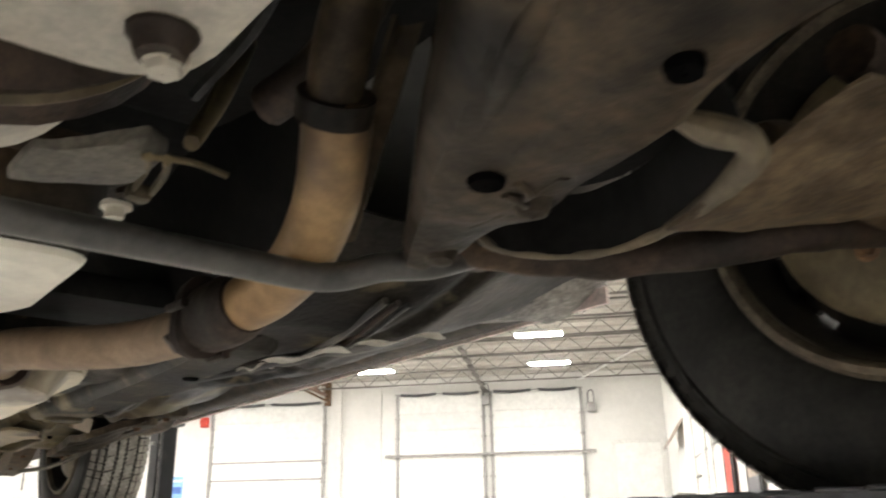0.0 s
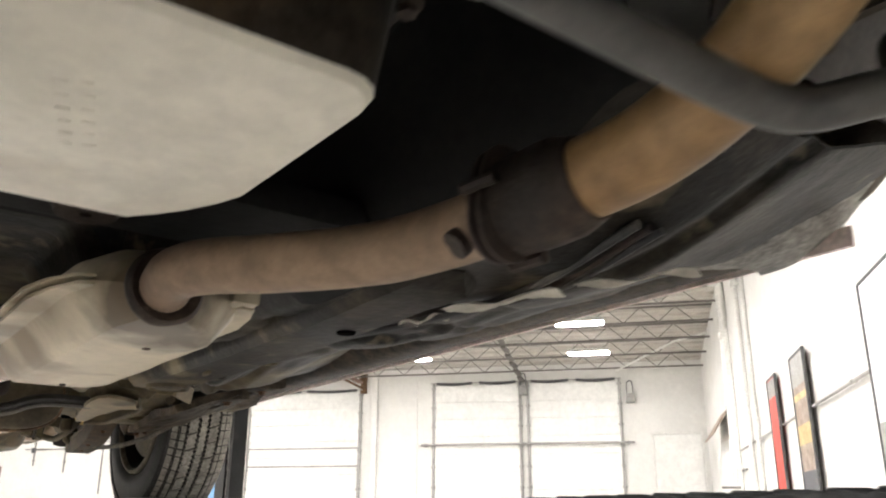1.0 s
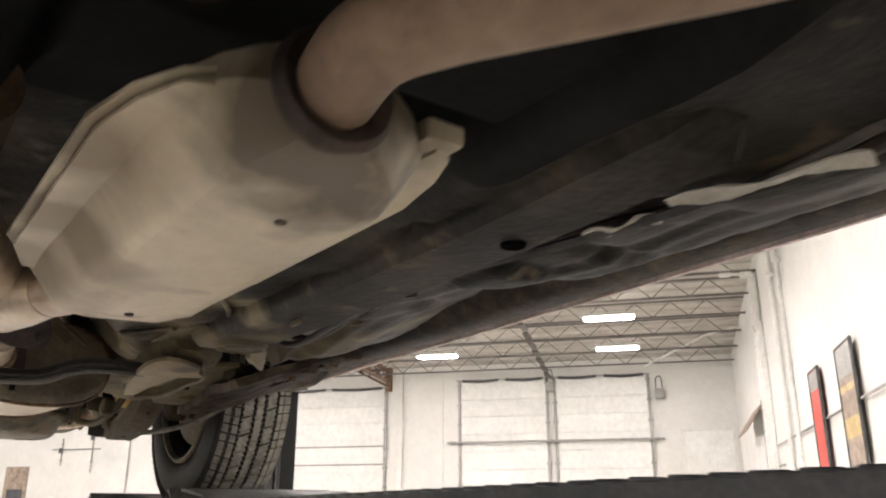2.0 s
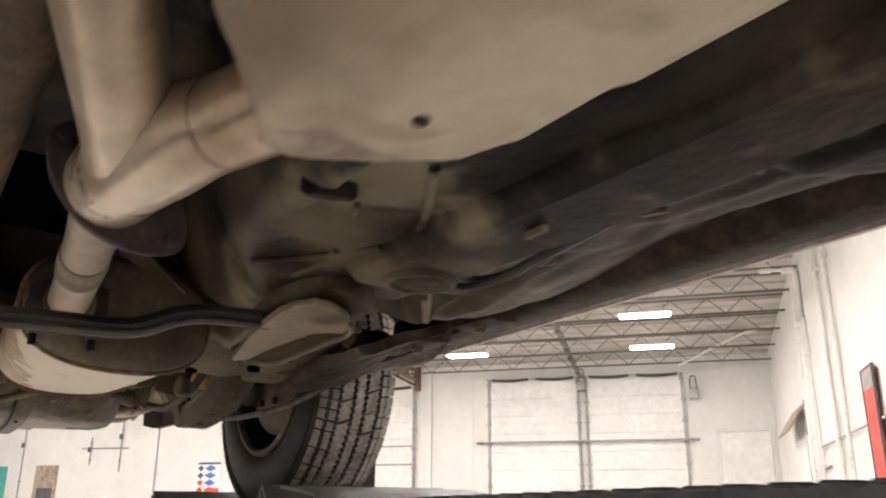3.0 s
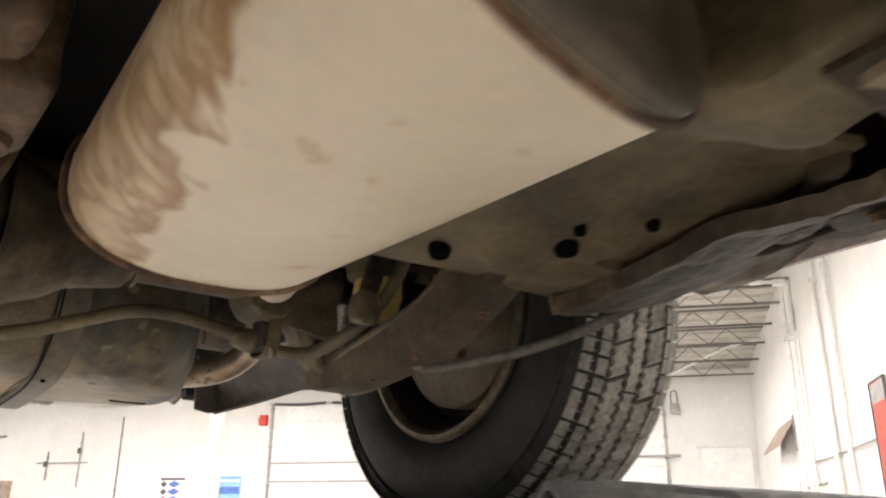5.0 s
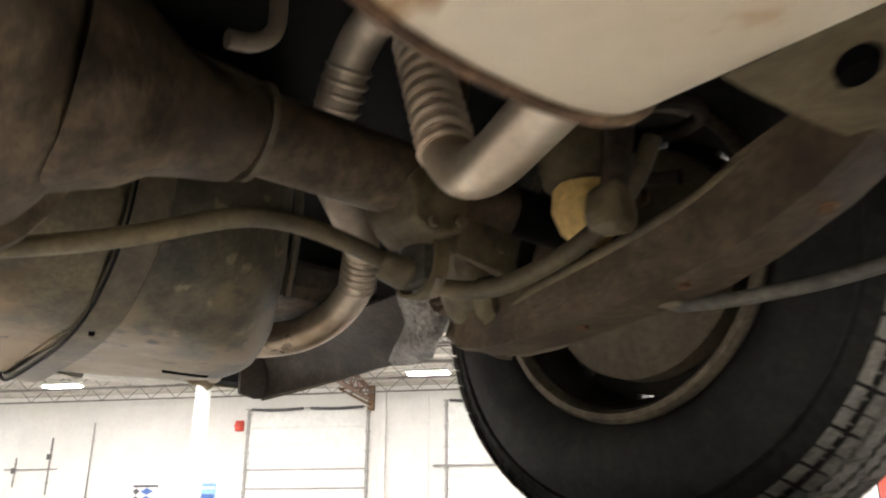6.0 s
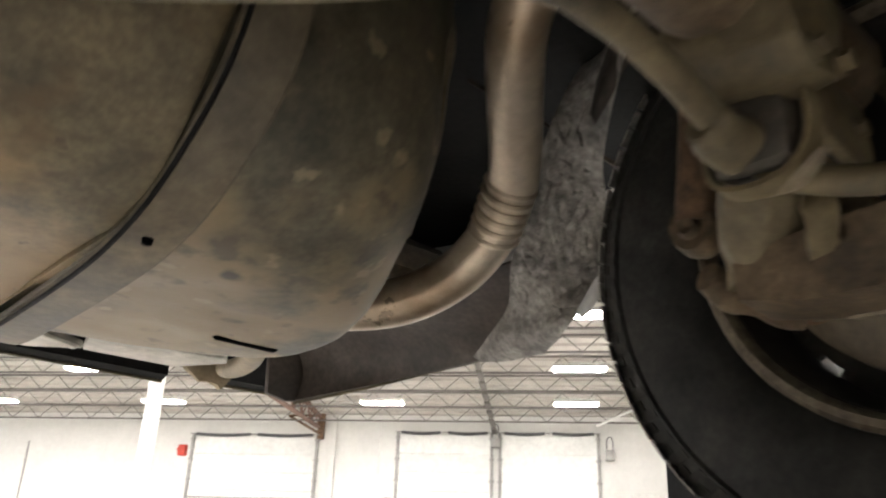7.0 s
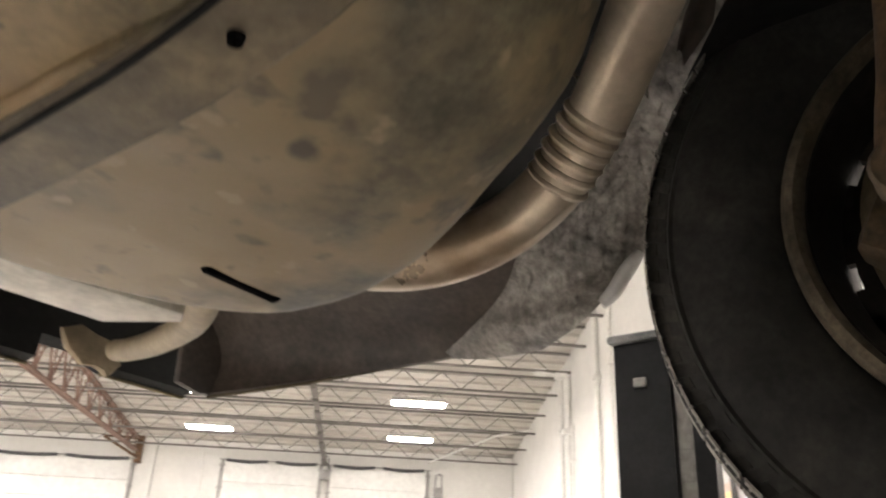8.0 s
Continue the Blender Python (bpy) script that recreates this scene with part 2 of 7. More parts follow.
RUBBER = material("tyre_rubber", (0.020, 0.0193, 0.018), (0.040, 0.038, 0.034), 0.48, 0, 7, 0.10, 120, (0.075, 0.069, 0.059), 5, 0.62, 0.84, mottle=0.15, spec=0.22)
SHOULDER = material("dusty_shoulder_rubber", (0.022, 0.0205, 0.018), (0.042, 0.039, 0.034), 0.6, 0, 12, 0.15, 140, (0.07, 0.064, 0.055), 7, 0.55, 0.75, mottle=0.18, spec=0.25)
# Darker than the rim lip: the shade inside the wheel is in this colour.
BARREL = material("shaded_rim_barrel", (0.010, 0.009, 0.008), (0.026, 0.022, 0.017), 0.5, 0, 12, 0.15, 120, (0.05, 0.038, 0.025), 7, 0.58, 0.78, mottle=0.2, spec=0.2)
DRUM = material("olive_dusty_plate", (0.085, 0.066, 0.040), (0.135, 0.105, 0.064), 0.55, 0, 9, 0.2, 110, (0.17, 0.13, 0.08), 5, 0.55, 0.75, mottle=0.12)
TREAD = material("worn_tread_rubber", (0.29, 0.27, 0.235), (0.45, 0.42, 0.37), 0.75, 0, 16, 0.2, 160, (0.10, 0.096, 0.09), 9, 0.60, 0.78, mottle=0.20)
HOLE = material("dark_void", (0.004, 0.004, 0.004), (0.007, 0.006, 0.006), 0.95, 0, 20, 0, 100, spec=0.0)
DUSTY = material("pale_road_dust", (0.185, 0.142, 0.086), (0.300, 0.235, 0.148), 0.55, 0, 6, 0.12, 110, (0.125, 0.088, 0.052), 5, 0.58, 0.80, mottle=0.08, grain=0.07)
# Dark patch at the kick-up plate's end: dust and the pressing's shadow, painted.
dust_shade_spot(DUSTY, (0.562, 2.248, 1.497), 0.045, (0.085, 0.064, 0.040), 14.0)
DUSTY_DARK = material("brown_road_dust", (0.045, 0.032, 0.019), (0.125, 0.090, 0.054), 0.55, 0, 7, 0.35, 90, (0.198, 0.142, 0.083), 5, 0.55, 0.76, mottle=0.32, spec=0.30)
RUST_TAN = material("light_rust", (0.062, 0.036, 0.018), (0.150, 0.090, 0.046), 0.65, 0, 13, 0.4, 120, (0.09, 0.05, 0.03), 7, 0.54, 0.74, mottle=0.30)
STRAP = material("dusty_strap", (0.075, 0.061, 0.039), (0.155, 0.122, 0.076), 0.5, 0, 9, 0.15, 120, (0.235, 0.182, 0.112), 6, 0.56, 0.78, mottle=0.14, grain=0.10)
# Near-black: deep shade put into recess panels, plain black on bolts and bumper bar.
FLAT_BLACK = material("flat_black_and_shade", (0.006, 0.006, 0.006), (0.014, 0.013, 0.012), 0.6, 0, 10, 0.2, 90, (0.03, 0.026, 0.02), 6, 0.6, 0.8, spec=0.12)
BAND = material("heat_greyed_band", (0.30, 0.25, 0.19), (0.42, 0.355, 0.28), 0.4, 0.2, 30, 0.15, 200, (0.26, 0.19, 0.13), 22, 0.5, 0.7)
PALE_PAN = material("pale_stamped_steel", (0.74, 0.70, 0.60), (0.83, 0.79, 0.69), 0.34, 0.0, 5, 0.03, 60, (0.58, 0.52, 0.42), 7, 0.60, 0.80, grain=0.02)
FLANGE_PAINT = material("pinkish_sealed_paint", (0.70, 0.55, 0.50), (0.80, 0.70, 0.66), 0.4, 0, 6, 0.03, 100)
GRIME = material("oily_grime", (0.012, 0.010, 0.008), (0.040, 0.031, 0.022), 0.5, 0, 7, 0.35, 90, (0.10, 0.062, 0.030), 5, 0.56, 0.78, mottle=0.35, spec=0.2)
FLANGE_DARK = material("dark_purple_brown_steel", (0.024, 0.017, 0.0165), (0.062, 0.043, 0.039), 0.45, 0, 12, 0.25, 130, (0.075, 0.05, 0.04), 8, 0.56, 0.76, mottle=0.25, spec=0.3)
FRONT_GRIME = material("grey_brown_grime", (0.014, 0.011, 0.008), (0.050, 0.038, 0.026), 0.5, 0, 8, 0.40, 90, (0.120, 0.086, 0.052), 5.5, 0.48, 0.72, mottle=0.35, spec=0.2)
PRIMER = material("red_brown_primer", (0.15, 0.085, 0.062), (0.24, 0.145, 0.11), 0.6, 0, 3, 0.1, 60, (0.32, 0.22, 0.17), 1.5, 0.55, 0.75)
GREY_DUST = material("grey_dusty_seam", (0.048, 0.041, 0.031), (0.110, 0.094, 0.072), 0.7, 0, 14, 0.3, 110, (0.155, 0.130, 0.096), 9, 0.55, 0.75)
# Olive base darkened for the shaded front; tan spots give the dusty, lit underside.
GUARD = material("tan_dusty_shaded_guard", (0.085, 0.070, 0.038), (0.15, 0.115, 0.062), 0.5, 0, 5.0, 0.06, 160, (0.20, 0.145, 0.075), 4.0, 0.48, 0.72, mottle=0.24, grain=0.14)
dust_shade_spot(GUARD, (0.22, 3.83, 1.485), 0.26, (0.34, 0.235, 0.115), 5.0)
dust_shade_spot(GUARD, (0.36, 3.96, 1.48), 0.20, (0.30, 0.205, 0.105), 8.0)
specks(GUARD, (0.12, 0.078, 0.036), 13.0, 0.57, 0.66)
specks(GUARD, (0.07, 0.05, 0.03), 38.0, 0.66, 0.71)
FLOOR_COAT = material("floor_undercoat", (0.013, 0.0115, 0.010), (0.030, 0.0255, 0.020), 0.42, 0, 5, 0.35, 90, (0.060, 0.048, 0.032), 3.4, 0.52, 0.74, mottle=0.25, spec=0.1)
dust_along(FLOOR_COAT, 1.60, 2.35, (0.142, 0.115, 0.072), 6.0)
dust_shade_spot(FLOOR_COAT, (0.455, 1.93, 1.55), 0.15, (0.225, 0.19, 0.125), 11.0)
dust_shade_spot(FLOOR_COAT, (0.50, 2.12, 1.55), 0.15, (0.15, 0.12, 0.075), 9.0)
dust_shade_spot(FLOOR_COAT, (0.445, 2.37, 1.56), 0.10, (0.27, 0.22, 0.14), 12.0)
dust_shade_spot(FLOOR_COAT, (0.60, 2.05, 1.54), 0.14, (0.14, 0.11, 0.07), 9.0)
RIM = material("dirty_steel_rim", (0.075, 0.060, 0.041), (0.165, 0.134, 0.092), 0.5, 0.3, 12, 0.15, 120, (0.09, 0.065, 0.045), 7, 0.55, 0.75, mottle=0.25)
# Dark base holds the front wall's shade; pale spots, dust on the lit belly.
TANK = material("dusty_shaded_tank_shell", (0.050, 0.045, 0.028), (0.118, 0.099, 0.061), 0.45, 0, 5.5, 0.06, 160, (0.155, 0.126, 0.078), 4.0, 0.50, 0.74, mottle=0.26, grain=0.14)
dust_shade_spot(TANK, (0.50, 3.90, 1.50), 0.30, (0.205, 0.154, 0.085), 11.0)
dust_shade_spot(TANK, (0.56, 4.02, 1.49), 0.14, (0.235, 0.178, 0.102), 15.0)
dust_shade_spot(TANK, (0.45, 3.82, 1.49), 0.10, (0.215, 0.163, 0.094), 18.0)
dust_shade_spot(TANK, (0.497, 3.795, 1.494), 0.016, (0.065, 0.055, 0.040), 20.0)
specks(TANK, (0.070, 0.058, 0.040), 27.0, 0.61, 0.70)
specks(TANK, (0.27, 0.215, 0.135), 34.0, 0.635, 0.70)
PLASTIC = material("brown_grey_plastic", (0.048, 0.038, 0.032), (0.098, 0.078, 0.062), 0.5, 0, 6, 0.2, 120, (0.125, 0.10, 0.075), 4, 0.56, 0.80, mottle=0.12)
FOIL = material("crinkled_foil_liner", (0.20, 0.182, 0.162), (0.38, 0.352, 0.315), 0.5, 0.05, 16, 0.8, 110, (0.10, 0.094, 0.088), 12, 0.53, 0.72, mottle=0.25)
BODY_PAINT = material("white_body_paint", (0.62, 0.62, 0.60), (0.72, 0.72, 0.70), 0.25, 0, 3, 0.02, 200, grain=0.02)
HOSE = material("dusty_cable", (0.085, 0.078, 0.066), (0.165, 0.150, 0.122), 0.6, 0, 20, 0.1, 200, (0.055, 0.048, 0.038), 9, 0.55, 0.75, mottle=0.15)
YELLOWED = material("yellowed_bump_rubber", (0.56, 0.37, 0.12), (0.68, 0.47, 0.17), 0.6, 0, 16, 0.2, 120, (0.2, 0.14, 0.07), 10, 0.58, 0.75)
POST_PAINT = material("black_post_paint", (0.008, 0.0085, 0.010), (0.016, 0.0165, 0.018), 0.35, 0, 7, 0.06, 110, (0.03, 0.028, 0.026), 6, 0.62, 0.8, spec=0.3)
LIFT_PAINT = material("dark_lift_paint", (0.045, 0.048, 0.055), (0.075, 0.078, 0.085), 0.35, 0, 7, 0.08, 110, (0.12, 0.11, 0.10), 6, 0.62, 0.8)
LIFT_TOP = material("worn_grey_plate", (0.13, 0.135, 0.14), (0.22, 0.22, 0.22), 0.4, 0.3, 12, 0.15, 130, (0.07, 0.07, 0.07), 8, 0.55, 0.75)
WALL = material("white_painted_block", (0.65, 0.64, 0.605), (0.70, 0.69, 0.655), 0.75, 0, 1.2, 0.07, 30, (0.66, 0.64, 0.59), 0.6, 0.6, 0.85, mottle=0.025, grain=0.02)
DOOR = material("white_door_steel", (0.69, 0.685, 0.65), (0.75, 0.745, 0.71), 0.5, 0, 1.0, 0.03, 40, vary=0.03, grain=0.02)
DECK = material("pale_roof_deck", (0.46, 0.43, 0.385), (0.54, 0.51, 0.46), 0.7, 0, 0.8, 0.05, 20, grain=0.03)
JOIST = material("grey_joist_paint", (0.12, 0.108, 0.095), (0.19, 0.172, 0.155), 0.6, 0, 2, 0.05, 40)
ARM_RUST = material("rust_brown_arm_steel", (0.052, 0.036, 0.020), (0.138, 0.096, 0.053), 0.6, 0, 11, 0.35, 110, (0.185, 0.138, 0.080), 6, 0.56, 0.78, mottle=0.18)
CONCRETE = material("pale_concrete_floor", (0.48, 0.465, 0.435), (0.58, 0.565, 0.53), 0.5, 0, 0.9, 0.1, 25, (0.36, 0.345, 0.32), 0.5, 0.55, 0.8)
TRACK = material("dull_galvanised", (0.26, 0.25, 0.235), (0.37, 0.36, 0.335), 0.45, 0.4, 5, 0.05, 60)
DARKMETAL = material("dark_grey_metal", (0.06, 0.06, 0.06), (0.10, 0.10, 0.10), 0.5, 0.2, 5, 0.05, 60)
PIPE_WHITE = material("white_painted_pipe", (0.66, 0.65, 0.61), (0.74, 0.73, 0.69), 0.5, 0, 3, 0.05, 60)
RED = material("red_paint", (0.50, 0.04, 0.025), (0.62, 0.07, 0.04), 0.45, 0, 4, 0.03, 60)
BLUE = material("blue_print", (0.06, 0.13, 0.42), (0.10, 0.20, 0.52), 0.5, 0, 4, 0.02, 60)
LIGHT_BLUE = material("pale_blue_print", (0.20, 0.42, 0.70), (0.30, 0.52, 0.78), 0.5, 0, 4, 0.02, 60)
PRINT_WHITE = material("white_print", (0.72, 0.72, 0.72), (0.80, 0.80, 0.80), 0.5, 0, 4, 0.02, 60)
PRINT_BROWN = material("brown_print", (0.22, 0.16, 0.12), (0.40, 0.32, 0.26), 0.5, 0, 6, 0.02, 60)
PRINT_GOLD = material("gold_print", (0.42, 0.30, 0.12), (0.62, 0.48, 0.24), 0.5, 0, 3, 0.02, 60)
PRINT_DARK = material("dark_print", (0.05, 0.05, 0.06), (0.09, 0.09, 0.10), 0.4, 0, 3, 0.02, 60)
TEAL = material("teal_print", (0.05, 0.30, 0.26), (0.08, 0.38, 0.33), 0.5, 0, 4, 0.02, 60)
LAMP = glow("lamp_diffuser", (1.0, 0.965, 0.92), LAMP_GLOW)


# ---- mesh helpers ----
def V(*a):
    return Vector(a)


def part(name, bm, mat, parent=None, label="", angle=38, m=None):
    bmesh.ops.recalc_face_normals(bm, faces=bm.faces)
    me = bpy.data.meshes.new(name)
    bm.to_mesh(me)
    bm.free()
    for p in me.polygons:
        p.use_smooth = True
    me.set_sharp_from_angle(angle=radians(angle))
    me.materials.append(mat)
    ob = new(name, me)
    if parent is not None:
        ob.parent = parent
        ob.matrix_parent_inverse = base_of(parent).inverted()
    if m is not None:
        ob.matrix_basis = m
    if label:
        tagged(ob, label)
    return ob


def base_of(ob):
    """The pose in which a thing stands while it is built."""
    m = ob.matrix_basis.copy()
    while ob.parent is not None:
        m = ob.parent.matrix_basis @ ob.matrix_parent_inverse @ m if ob.parent.parent is None else m
        ob = ob.parent
    return m


def thing(name, x, y, z, label, category, group="", kind=""):
    ob = new(name)
    ob.empty_display_size = 0.1
    ob.matrix_basis = Matrix.Translation((x, y, z))
    return tagged(ob, label, category, group, kind)


def smooth_path(pts, per=6):
    pts = [Vector(p) for p in pts]
    if len(pts) < 3:
        return pts
    ext = [2 * pts[0] - pts[1]] + pts + [2 * pts[-1] - pts[-2]]
    out = []
    for i in range(1, len(ext) - 2):
        a, b, c, d = ext[i - 1:i + 3]
        for k in range(per):
            t = k / per
            out.append(0.5 * (2 * b + (c - a) * t + (2 * a - 5 * b + 4 * c - d) * t * t + (3 * b - a - 3 * c + d) * t ** 3))
    out.append(pts[-1])
    return out


def tube(bm, pts, r, seg=14, per=6, squash=1.0, wob=0.0, caps=True, curve=True):
    """A round bar or pipe along a path. r: a radius, or a function of the share of the way."""
    path = smooth_path(pts, per) if curve else [Vector(p) for p in pts]
    n = len(path)
    tang = [(path[min(i + 1, n - 1)] - path[max(i - 1, 0)]).normalized() for i in range(n)]
    up = V(0, 0, 1) if abs(tang[0].z) < 0.9 else V(1, 0, 0)
    side = tang[0].cross(up).normalized()
    rings = []
    for i, (p, t) in enumerate(zip(path, tang)):
        side = (side - t * side.dot(t)).normalized()
        top = side.cross(t).normalized()
        rad = r(i / (n - 1)) if callable(r) else r
        ring = []
        for k in range(seg):
            a = 2 * math.pi * k / seg
            q = rad * (1 + (wob * noise.noise(p * 25 + V(k, 0, 0)) if wob else 0))
            ring.append(bm.verts.new(p + side * math.cos(a) * q + top * math.sin(a) * q * squash))
        rings.append(ring)
    for a, b in zip(rings, rings[1:]):
        for k in range(seg):
            bm.faces.new((a[k], a[(k + 1) % seg], b[(k + 1) % seg], b[k]))
    if caps:
        bm.faces.new(rings[0][::-1])
        bm.faces.new(rings[-1])
    return bm


def loft(bm, loops, caps=True):
    rings = [[bm.verts.new(p) for p in lp] for lp in loops]
    n = len(rings[0])
    for a, b in zip(rings, rings[1:]):
        for k in range(n):
            bm.faces.new((a[k], a[(k + 1) % n], b[(k + 1) % n], b[k]))
    if caps:
        bm.faces.new(rings[0][::-1])
        bm.faces.new(rings[-1])
    return bm


def oval(hw, hh, n=28, power=2.6):
    out = []
    for k in range(n):
        a = 2 * math.pi * k / n
        c, s = math.cos(a), math.sin(a)
        out.append((hw * math.copysign(abs(c) ** (2 / power), c), hh * math.copysign(abs(s) ** (2 / power), s)))
    return out


def box(bm, lo, hi, bev=0.004, seg=1, m=None):
    t = bmesh.new()
    bmesh.ops.create_cube(t, size=1)
    for v in t.verts:
        v.co = V(*(lo[i] + (hi[i] - lo[i]) * (v.co[i] + 0.5) for i in range(3)))
    if bev:
        bmesh.ops.bevel(t, geom=t.edges[:], offset=bev, segments=seg, profile=0.6, affect="EDGES")
    if m is not None:
        t.transform(m)
    me = bpy.data.meshes.new("tmp")
    t.to_mesh(me)
    t.free()
    bm.from_mesh(me)
    bpy.data.meshes.remove(me)
    return bm


def patch(bm, f, nu, nv, thick=0.004):
    """A sheet with thickness over u, v in 0..1."""
    g = [[bm.verts.new(f(i / nu, j / nv)) for j in range(nv + 1)] for i in range(nu + 1)]
    fs = [bm.faces.new((g[i][j], g[i + 1][j], g[i + 1][j + 1], g[i][j + 1])) for i in range(nu) for j in range(nv)]
    if thick:
        bmesh.ops.recalc_face_normals(bm, faces=fs)
        bmesh.ops.solidify(bm, geom=fs, thickness=thick)
    return bm


def prism(bm, outline, axis, a, b, bev=0.0, m=None):
    """A flat outline (pairs) drawn out along an axis from a to b."""
    def place(p, s):
        return {"x": V(s, p[0], p[1]), "y": V(p[0], s, p[1]), "z": V(p[0], p[1], s)}[axis]
    t = bmesh.new()
    loft(t, [[place(p, a) for p in outline], [place(p, b) for p in outline]])
    if bev:
        bmesh.ops.bevel(t, geom=t.edges[:], offset=bev, segments=2, profile=0.6, affect="EDGES")
    if m is not None:
        t.transform(m)
    me = bpy.data.meshes.new("tmp")
    t.to_mesh(me)
    t.free()
    bm.from_mesh(me)
    bpy.data.meshes.remove(me)
    return bm


def lathe(bm, prof, centre, seg=64, axis="x"):
    """A closed profile of (radius, along) turned round an axis through the centre."""
    rings = []
    for k in range(seg):
        a = 2 * math.pi * k / seg
        c, s = math.cos(a), math.sin(a)
        if axis == "x":
            rings.append([bm.verts.new(V(*centre) + V(x, r * c, r * s)) for r, x in prof])
        elif axis == "y":
            rings.append([bm.verts.new(V(*centre) + V(r * c, x, r * s)) for r, x in prof])
        else:
            rings.append([bm.verts.new(V(*centre) + V(r * c, r * s, x)) for r, x in prof])
    n = len(prof)
    for k in range(seg):
        a, b = rings[k], rings[(k + 1) % seg]
        for i in range(n):
            bm.faces.new((a[i], a[(i + 1) % n], b[(i + 1) % n], b[i]))
    return bm


def bolt(bm, p, r=0.008, h=0.008, axis="z", down=True):
    """A hexagon head on a washer."""
    d = -1 if down else 1
    for rr, a, b, n in ((r * 1.5, 0, 0.25 * h, 16), (r, 0.25 * h, h, 6)):
        loops = []
        for s in (a, b):
            lp = []
            for k in range(n):
                t = 2 * math.pi * k / n
                c, e = rr * math.cos(t), rr * math.sin(t)
                q = {"z": V(c, e, d * s), "y": V(c, d * s, e), "x": V(d * s, c, e)}[axis]
                lp.append(V(*p) + q)
            loops.append(lp)
        loft(bm, loops)
    return bm


def roughen(bm, amp, freq):
    bm.normal_update()
    for v in bm.verts:
        v.co += v.normal * amp * noise.noise(v.co * freq)
    return bm

# ---- the hall: u across, v away from the camera, turned against the vehicle ----
HALL = pose(0, 0, 0, 0, 0, -50.5)
U0, U1, V0, V1 = -36.0, 2.33, -16.0, 33.1


def roof_z(v):
    return 6.95 + 0.112 * (V1 - v) if v > 9 else 6.95 + 0.112 * (V1 - 9) - 0.06 * (9 - v)


def hall_part(name, bm, mat, parent=None, label="", angle=38):
    if parent is None:
        return part(name, bm, mat, None, label, angle, HALL)
    return part(name, bm, mat, parent, label, angle)


def hall_thing(name, label, category, group="", kind=""):
    ob = new(name)
    ob.empty_display_size = 0.3
    ob.matrix_basis = HALL
    return tagged(ob, label, category, group, kind)


def hpart(name, bm, mat, parent, label=""):
    """A part of a hall thing: its mesh is in hall metres."""
    ob = part(name, bm, mat, None, label)
    ob.parent = parent
    return ob


tagged(hall_part("floor", box(bmesh.new(), (U0, V0, -0.2), (U1, V1, 0), 0), CONCRETE), "pale grey concrete workshop floor", "floor", "", "structure")
bm = bmesh.new()
prism(bm, [(U0, 0), (U1, 0), (U1, roof_z(V1)), (U0, roof_z(V1))], "y", V1, V1 + 0.3)
tagged(hall_part("wall_north", bm, WALL), "white painted block wall with truck doors", "wall", "", "structure")
bm = bmesh.new()
side = [(V0 - 0.3, 0), (V1 + 0.3, 0), (V1 + 0.3, roof_z(V1)), (9, roof_z(9)), (V0 - 0.3, roof_z(V0))]
prism(bm, side, "x", U1, U1 + 0.3)
tagged(hall_part("wall_east", bm, WALL), "white painted block wall with pipes and banners", "wall", "", "structure")
bm = bmesh.new()
prism(bm, side, "x", U0 - 0.3, U0)
tagged(hall_part("wall_west", bm, WALL), "white painted block wall", "wall", "", "structure")
bm = bmesh.new()
box(bm, (U0, V0 - 0.3, 0), (U1, V0, roof_z(V0)), 0)
tagged(hall_part("wall_south", bm, WALL), "white painted block wall", "wall", "", "structure")

# ribbed roof deck
bm = bmesh.new()
nv = 160
for i in range(nv):
    va, vb = V0 - 0.3 + i * (V1 + 0.6 - V0) / nv, V0 - 0.3 + (i + 1) * (V1 + 0.6 - V0) / nv
    lift = 0.05 if i % 2 else 0.0
    box(bm, (U0 - 0.3, va, 0), (U1 + 0.3, vb, 0.1), 0, 1, Matrix.Translation((0, 0, roof_z((va + vb) / 2) + lift)))
tagged(hall_part("ceiling", bm, DECK), "pale ribbed steel roof deck", "ceiling", "", "structure")


# open-web roof joists, parallel to the north wall
def joist(v):
    z1 = roof_z(v) - 0.03
    z0 = z1 - 0.55
    bm = bmesh.new()
    for z in (z0, z1 - 0.05):
        box(bm, (U0 + 0.02, v - 0.05, z), (U1 - 0.02, v + 0.05, z + 0.05), 0.006)
    u, k = U1 - 0.6, 0
    while u > -26:
        a, b = ((u, v, z0 + 0.03), (u - 0.55, v, z1 - 0.03)) if k % 2 == 0 else ((u, v, z1 - 0.03), (u - 0.55, v, z0 + 0.03))
        tube(bm, [a, b], 0.016, 6, curve=False)
        u, k = u - 0.55, k + 1
    return hall_part("roof_joist", bm, JOIST)


for i in range(16):
    tagged(joist(V1 - 1.2 - i * 1.72), "grey open-web steel roof joist", "roof joist", "roof joists under the deck", "structure")
bm = bmesh.new()
for k in range(24):
    va, vb = V1 - 0.2 - k * 1.0, V1 - 1.2 - k * 1.0
    box(bm, (-4.69, vb, roof_z(va) - 0.72), (-4.51, va + 0.03, roof_z(va) - 0.62), 0.008)
tagged(hall_part("roof_girder", bm, JOIST), "grey steel beam under the roof joists", "roof beam", "", "structure")
# deep lattice girder: level bottom chord, top chord along the roof slope
bm = bmesh.new()
u = -11.45
